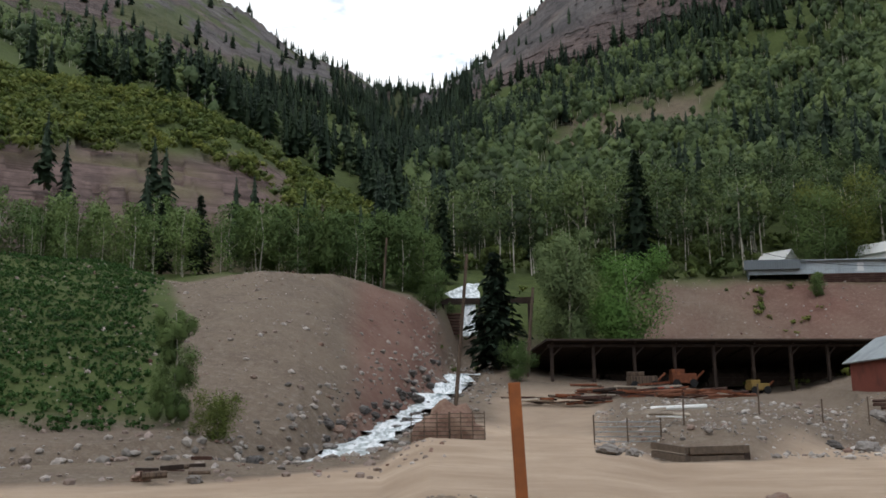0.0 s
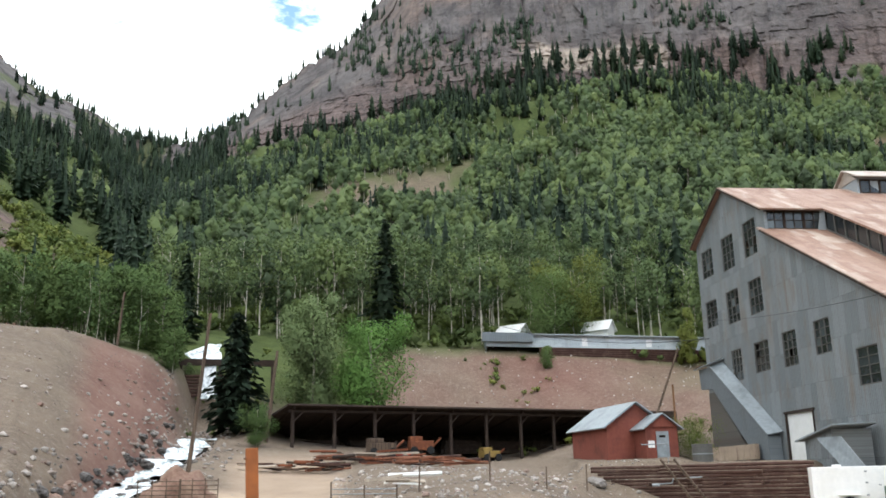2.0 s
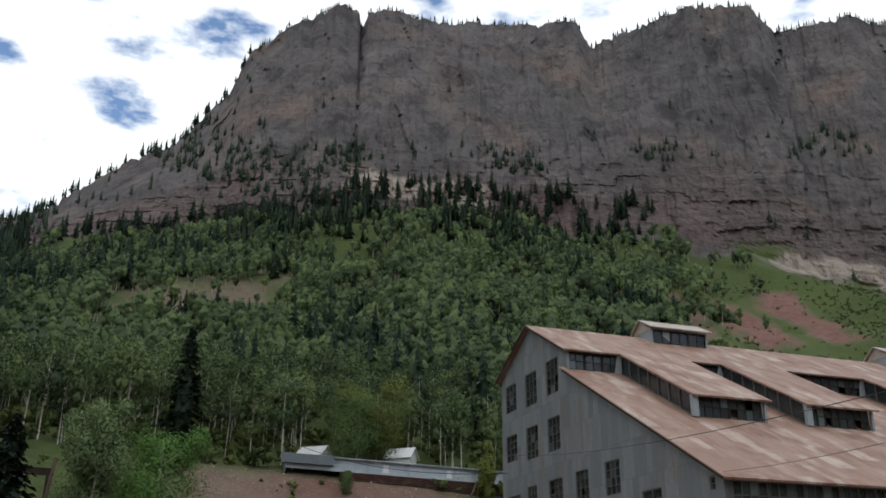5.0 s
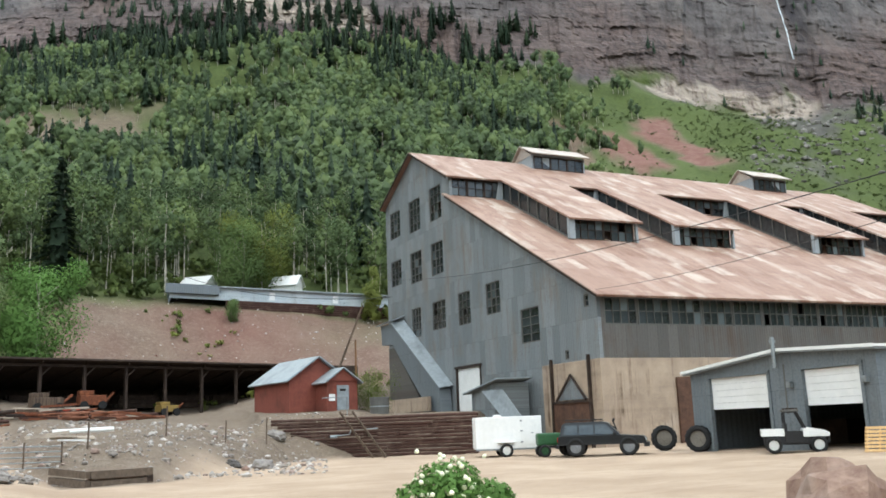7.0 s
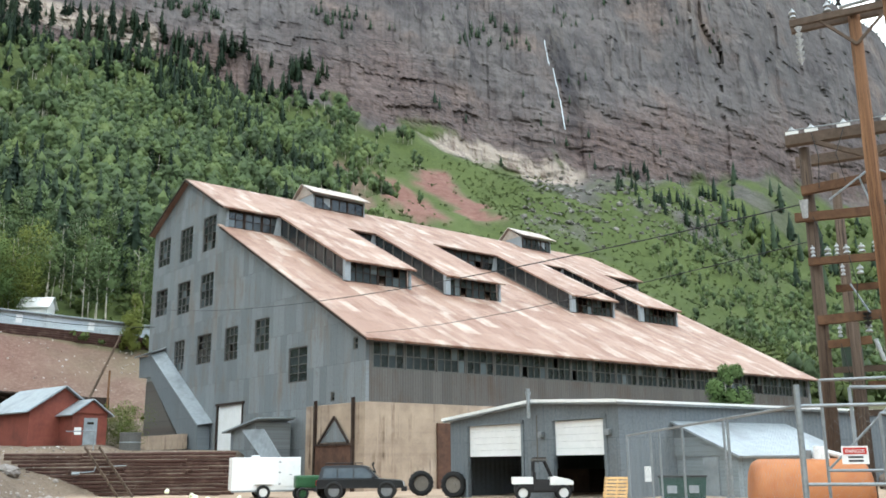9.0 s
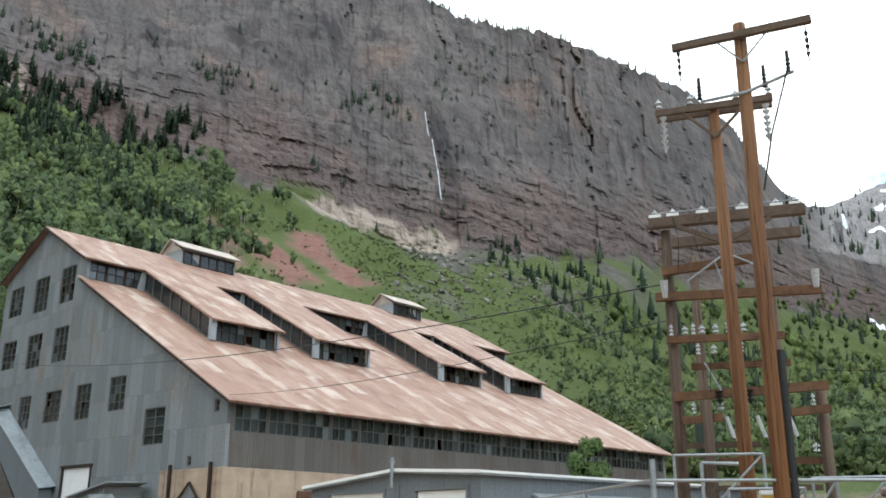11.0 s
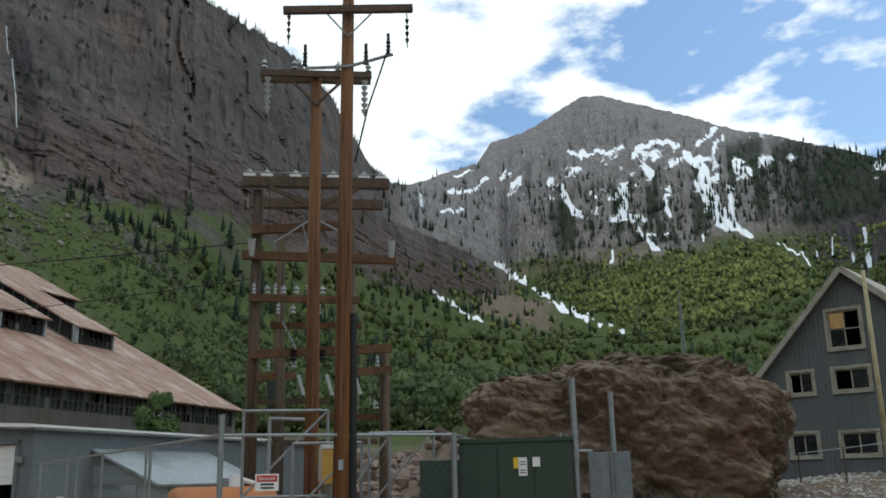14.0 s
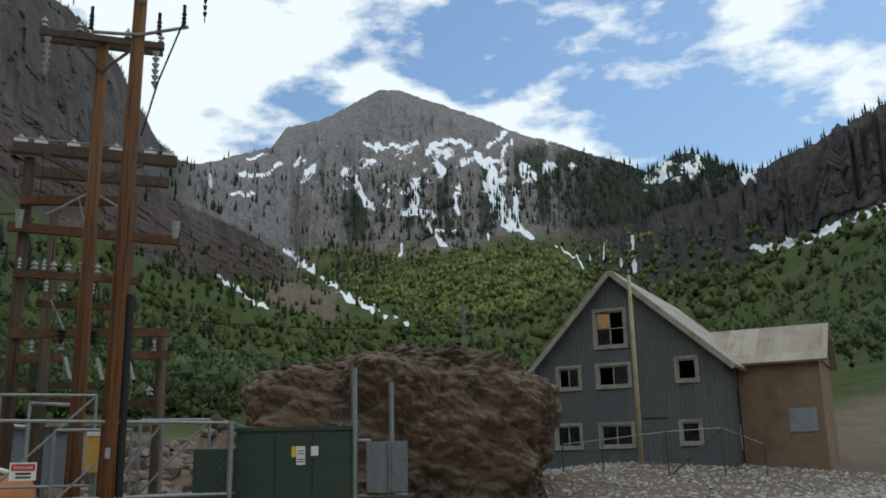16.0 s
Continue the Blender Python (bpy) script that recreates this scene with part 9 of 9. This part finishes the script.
def build_yard_gear():
    # orange tank behind the fence
    x, y = spot(69.9, 18.6)
    t = thing("fuel_tank", pose(x, y, 0, 0, 0, -60), "orange horizontal fuel tank with rounded ends on a cradle", "tank")
    bm = bmesh.new()
    prof = [(-1.07, 0.0), (-1.05, 0.35), (-1.02, 0.55), (-0.96, 0.67), (-0.85, 0.72), (0.85, 0.72), (0.96, 0.67), (1.02, 0.55), (1.05, 0.35), (1.07, 0.0)]
    seg = 28
    rings = [[bm.verts.new((px, r * math.cos(a), 0.98 + r * math.sin(a))) for px, r in prof] for a in np.arange(seg) / seg * 6.2832]
    for i in range(seg):
        for j in range(len(prof) - 1):
            bm.faces.new((rings[i][j], rings[(i + 1) % seg][j], rings[(i + 1) % seg][j + 1], rings[i][j + 1]))
    bmesh.ops.remove_doubles(bm, verts=bm.verts, dist=0.001)
    part("shell", bm, M_TANK, t, flat=False)
    for xx in (-0.7, 0.7):
        part("cradle", boxm(xx - 0.08, xx + 0.08, -0.6, 0.6, 0, 0.5), M_RUST, t)
    part("filler_cap", tube(bmesh.new(), (0, 0, 1.68), (0, 0, 1.85), 0.1, None, 12), M_STEEL, t)
    part("fill_dome", tube(tube(bmesh.new(), (0.25, 0, 1.68), (0.25, 0, 1.92), 0.16, 0.12, 12), (0.25, 0, 1.85), (0.6, 0.0, 1.74), 0.05), M_WHITE, t, "white filler dome")
    # green cabinet transformer
    p, q = spot(81.4, 15.6), spot(90.8, 15.2)
    w = math.hypot(q[0] - p[0], q[1] - p[1])
    c = thing("transformer_cabinet", frame_of(p, q), "dark green steel transformer cabinet with yellow and white labels", "transformer")
    part("main_box", profile(bmesh.new(), [(0.72, 0.0), (w, 0.0), (w, 2.3), (0.72, 2.38)], 0.0, 1.6), M_TRANSFORMER, c)
    part("low_box", boxm(0, 0.72, 0.2, 1.5, 0, 2.05, bevel=0.02), M_TRANSFORMER, c)
    for xx in (1.35, 1.95):
        part("door_seam", boxm(xx, xx + 0.012, -0.008, 0.0, 0.1, 2.25), M_PLASTIC, c)
    part("lid_edge", boxm(0.7, w + 0.03, -0.03, 1.62, 2.3, 2.36), M_TRANSFORMER, c)
    part("padlock_handle", boxm(1.9, 1.95, -0.05, 0, 1.0, 1.2), M_STEEL, c)
    part("yellow_label", boxm(1.62, 1.72, -0.012, 0, 1.88, 2.05), plain("label_yellow", "c9a92c", "d6b83a", 2, 0.5), c, "yellow warning label")
    part("white_label", boxm(1.7, 1.84, -0.02, -0.012, 1.76, 2.05), M_WHITE, c, "white label with blurred print")
    part("small_label", boxm(1.93, 2.05, -0.012, 0, 1.9, 2.05), M_WHITE, c)
    for z in (1.8, 1.84, 1.93, 1.97):
        part("text_bar", boxm(1.72, 1.82, -0.024, -0.02, z, z + 0.015), M_PLASTIC, c)
    # grey meter box between two pipes
    p, q = spot(91.8, 15.2), spot(94.3, 15.2)
    w = math.hypot(q[0] - p[0], q[1] - p[1])
    g = thing("meter_box", frame_of(p, q), "grey two-door meter box on pipe posts", "electrical box")
    part("case", boxm(0, w, 0, 0.3, 1.3, 2.1, bevel=0.015), M_ZINC, g)
    part("door_seam", boxm(w / 2, w / 2 + 0.01, -0.006, 0, 1.33, 2.07), M_PLASTIC, g)
    part("pipe_post", tube(bmesh.new(), (-0.18, 0.1, -0.2), (-0.2, 0.1, 3.3), 0.05, None, 10), M_STEEL, g)
    part("pipe_post", tube(bmesh.new(), (w * 0.62, 0.35, -0.2), (w * 0.62, 0.35, 3.08), 0.045, None, 10), M_STEEL, g)
    part("mount_rail", tube(bmesh.new(), (-0.2, 0.2, 1.25), (w, 0.32, 1.25), 0.025, None, 6), M_STEEL, g)
    part("mount_rail", tube(bmesh.new(), (-0.2, 0.2, 2.13), (w * 0.1, 0.32, 2.13), 0.025, None, 6), M_STEEL, g)
    for b, h in ((90.2, 2.5), (90.6, 2.45)):
        x, y = spot(b, 16.8)
        lone("pipe_stub", tube(bmesh.new(), (0, 0, -0.1), (0, 0, h), 0.03, None, 8), M_STEEL, pose(x, y, 0), "thin upright steel pipe behind the cabinet", "pipe", "pipe stubs")
    # pipe frames between the poles
    for b, w, h, r in ((73.5, 1.5, 3.0, 17.0), (78.2, 0.9, 2.5, 16.4), (80.5, 1.2, 2.6, 17.4), (76.0, 1.2, 2.4, 16.6)):
        x, y = spot(b, r)
        bm = bmesh.new()
        for xx in (-w / 2, w / 2):
            tube(bm, (xx, 0, -0.2), (xx, 0, h), 0.026, None, 8)
        tube(bm, (-w / 2, 0, h), (w / 2, 0, h), 0.026, None, 8), tube(bm, (-w / 2, 0, h * 0.5), (w / 2, 0, h * 0.5), 0.025, None, 8)
        tube(bm, (-w / 2, 0, h * 0.5), (w / 2, 0, h), 0.02, None, 6)
        lone("stand_frame", bm, M_STEEL, pose(x, y, 0, 0, 0, -b), "galvanised pipe frame inside the substation", "stand", "pipe stands")
    x, y = spot(76.3, 16.9)
    s = thing("switch_box", pose(x, y, 0, 0, 0, -76), "small yellow and white switch box on a stand", "switch box")
    part("box", boxm(-0.18, 0.12, -0.1, 0.1, 1.7, 2.3, bevel=0.02), plain("switch_yellow", "b08a3c", "c39d4e", 2, 0.5), s)
    part("cap", boxm(-0.2, 0.16, -0.12, 0.12, 2.3, 2.42, bevel=0.03), M_WHITE, s)
    part("stand", tube(bmesh.new(), (0, 0, -0.1), (0, 0, 1.7), 0.04, None, 8), M_STEEL, s)


build_yard_gear()


# ---- great rock ----
def build_rock():
    k = Mat("great_rock", 0.92, spec=0.2)
    n1, n2 = k.noise(1.1, detail=8, rough=0.7), k.noise(5.0, detail=8, rough=0.75)
    col = k.mix(k.ramp(n1, (0.36, 0.0), (0.62, 1.0)), rgb("584a41"), rgb("77675a"))
    col = k.mix(k.ramp(k.noise(0.25, detail=5), (0.46, 0.0), (0.6, 0.8)), col, rgb("7a6b5b"))
    col = k.mix(k.ramp(k.noise(0.2, detail=4), (0.56, 0.0), (0.64, 0.6)), col, rgb("5f3a2e"))
    col = k.mix(k.ramp(n2, (0.34, 0.6), (0.46, 0.0)), col, rgb("2f241e"))
    col = k.mix(k.ramp(n2, (0.56, 0.0), (0.72, 0.55)), col, rgb("8d7e70"))
    # paler, in uneven patches, on what faces up
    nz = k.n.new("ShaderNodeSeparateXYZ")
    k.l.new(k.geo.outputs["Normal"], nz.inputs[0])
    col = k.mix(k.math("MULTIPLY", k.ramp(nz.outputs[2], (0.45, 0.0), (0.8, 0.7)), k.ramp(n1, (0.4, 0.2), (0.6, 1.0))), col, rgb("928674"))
    k.bump(k.math("ADD", n1, n2), 0.8, 0.25)
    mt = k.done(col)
    for b, r, sx, sy, h, seed, name, label in ((94.0, 41.5, 6.35, 5.5, 6.9, 0, "great_rock", "huge grey-brown lumpy rock standing in the yard"),):
        x, y = spot(b, r)
        bm = bmesh.new()
        bmesh.ops.create_cube(bm, size=2.0)
        bmesh.ops.subdivide_edges(bm, edges=list(bm.edges), cuts=84, use_grid_fill=True)
        for v in bm.verts:
            c = v.co.copy()
            # a squared block with a flat, stepped top, steep ends and an overhang towards the house
            rad = (abs(c.x) ** 9 + abs(c.y) ** 6 + max(c.z, 0) ** 7) ** (1 / 7.5)
            q = c / rad if rad > 1 else c
            top = h * float(np.interp(q.x, [-1, -0.86, -0.6, -0.5, -0.1, 0.35, 0.62, 0.8, 1], [0.86, 0.92, 0.935, 0.93, 1.0, 1.0, 0.95, 0.9, 0.8]))
            up = q.z * 0.5 + 0.5
            p = Vector((q.x * sx + max(0, q.x) * (up - 0.55) * 1.1 + 0.25 * max(0, -q.x) * (0.5 - up), q.y * sy, up * top - 0.5))
            d = 0.5 * noise.noise(p * 0.28) + 0.6 * noise.noise(p * 0.6 + Vector((4, 1, 7))) + 0.3 * noise.noise(p * 1.3)
            d += 0.2 * noise.noise(p * 2.8) + 0.12 * noise.noise(p * 5.5) - 0.35 * abs(noise.noise(p * 1.9 + Vector((2, 8, 3))))
            # rounded lumps with sunken joints, and hollows where lumps fell out
            for scale, deep in ((0.5, 0.55), (1.15, 0.32), (2.4, 0.16)):
                v0 = noise.voronoi((p + Vector((noise.noise(p), noise.noise(p + Vector((5, 5, 5))), 0)) * 0.3) * scale)[0]
                d += deep * (0.5 - min(v0[0], 0.9)) + 0.4 * deep * min(v0[1] - v0[0], 0.3)
            d -= 0.7 * max(0, noise.noise(p * 0.9 + Vector((9, 3, 1))) - 0.25)
            out = Vector((q.x * 0.8, q.y, 0.35 * max(0, q.z))).normalized()
            v.co = p + out * d * (0.95 if q.z > -0.9 else 0.5)
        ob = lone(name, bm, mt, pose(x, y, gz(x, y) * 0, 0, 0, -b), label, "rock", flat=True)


build_rock()


# ---- house pole, wire fence, mast, wires ----
x, y = spot(108.45, 51.5)
hp = thing("house_pole", pose(x, y, gz(x, y)), "pale weathered pole standing before the house", "utility pole")
part("pole", tube(bmesh.new(), (0, 0, -0.5), (0, 0, EYE[2] + 51.5 * math.tan(radians(11.2)) - gz(x, y)), 0.15, 0.1, 12), plain("pale_pole_wood", "9a9070", "b1a786", 1.2, 0.85, bump=0.4, c="857a5e"), hp, flat=False)
part("pole_top_insulator", insulator(bmesh.new(), (0, 0, 10.6), 1, 2), M_INSUL, hp)


def build_wire_fence():
    f = thing("wire_fence", Matrix.Identity(4), "sagging wire fence on thin posts before the house", "fence")
    ps = [spot(b, r) for b, r in ((103.8, 47.5), (106.2, 47), (110.0, 46.5), (113.2, 47.5), (115.5, 50))]
    hs = [2.2, 2.4, 3.0, 3.2, 2.4]
    for (x, y), h in zip(ps, hs):
        part("post", tube(bmesh.new(), (x, y, gz(x, y) - 0.3), (x, y, gz(x, y) + h - 0.8), 0.035, None, 6), M_POLE_GREY, f)
    for (p, q), h0, h1 in zip(zip(ps, ps[1:]), hs, hs[1:]):
        part("wire", tube(bmesh.new(), (*p, gz(*p) + h0 - 0.85), (*q, gz(*q) + h1 - 0.85), 0.025, None, 5), M_PALE_ROOF, f)
    x, y = ps[2]
    part("stay", bar(bmesh.new(), (x, y, gz(x, y)), (ps[3][0], ps[3][1], gz(*ps[3]) + 2.3), 0.08, 0.08), M_POLE_GREY, f)


build_wire_fence()


def build_mast():
    b, r = 98.0, 125
    x, y = spot(b, r)
    z0, z1 = EYE[2] + r * math.tan(radians(6.3)), EYE[2] + r * math.tan(radians(11.0))
    z0 = min(z0, gz(x, y))
    m = thing("lattice_mast", pose(x, y, z0), "thin grey lattice mast behind the great rock", "mast")
    h = z1 - z0
    for s in range(3):
        a = s * 2.094
        part("mast_leg", tube(bmesh.new(), (0.5 * math.cos(a), 0.5 * math.sin(a), 0), (0.12 * math.cos(a), 0.12 * math.sin(a), h * 0.9), 0.06, None, 5), M_STEEL, m)
    bm = bmesh.new()
    n = 16
    for k in range(n):
        for s in range(3):
            a, c = s * 2.094, (s + 1) * 2.094
            r0, r1 = 0.5 - 0.38 * k / n, 0.5 - 0.38 * (k + 1) / n
            tube(bm, (r0 * math.cos(a), r0 * math.sin(a), h * 0.9 * k / n), (r1 * math.cos(c), r1 * math.sin(c), h * 0.9 * (k + 1) / n), 0.035, None, 4)
    part("mast_lacing", bm, M_STEEL, m)
    part("mast_top", tube(bmesh.new(), (0, 0, h * 0.88), (0, 0, h), 0.05, None, 5), M_STEEL, m)


build_mast()


def wire(p, q, sag, label, rad=0.02):
    pts = []
    for i in range(25):
        t = i / 24
        a = Vector(p).lerp(Vector(q), t)
        a.z -= sag * 4 * t * (1 - t)
        pts.append(a)
    cu = bpy.data.curves.new("overhead_wire", "CURVE")
    cu.dimensions, cu.bevel_depth, cu.bevel_resolution = "3D", rad, 1
    sp = cu.splines.new("POLY")
    sp.points.add(24)
    for s, a in zip(sp.points, pts):
        s.co = (*a, 1)
    cu.materials.append(M_PLASTIC)
    tagged(new("overhead_wire", cu), label, "wire", "overhead wires")


def ang(b, r, e):
    return (*spot(b, r), EYE[2] + r * math.tan(radians(e)))


wire(ang(30.6, 72, 9.1), ang(71.3, 20, 14.6), 0.95, "dark cable strung across the mill front", 0.015)
wire(ang(44.0, 56, 7.9), ang(71.4, 20, 12.4), 0.35, "dark cable strung to the switch rack", 0.011)
wire(ang(17.4, 127, 9.8), ang(31.2, 85, 8.0), 1.5, "thin cable along the long shed", 0.035)
wire(ang(79.5, 60, 9.0), ang(103.5, 60, 9.0), 0.8, "thin wire behind the great rock", 0.02)


M_FIELD = leaf_mat("field_leaf", "26401f", "375428", "486434")
# rough low plants on the green field
x, y = scatter(5600, -36, -16.2, 42, 88, rng, lambda b, r, e, x, y: (1 - smooth(b + 1.5 * clump(x, y, .2, 3), -19.5, -17.6)))
woods("field_plants", PLANTS, (x, y, heights(len(x), 0.2, 0.5, rng)), (M_FIELD, M_BARK), "low leafy green plants over the field", "plants")
x, y = scatter(1100, -12, 33, 60, 128, rng, lambda b, r, e, x, y: smooth(clump(x, y, .12, 7), 0.05, 0.3) * smooth(r, 84, 100))
woods("bank_weeds", FAR_SHRUBS, (x, y, heights(len(x), 0.4, 1.3, rng)), (M_SHRUB, M_BARK), "weeds and low bushes on the dirt banks", "weeds")
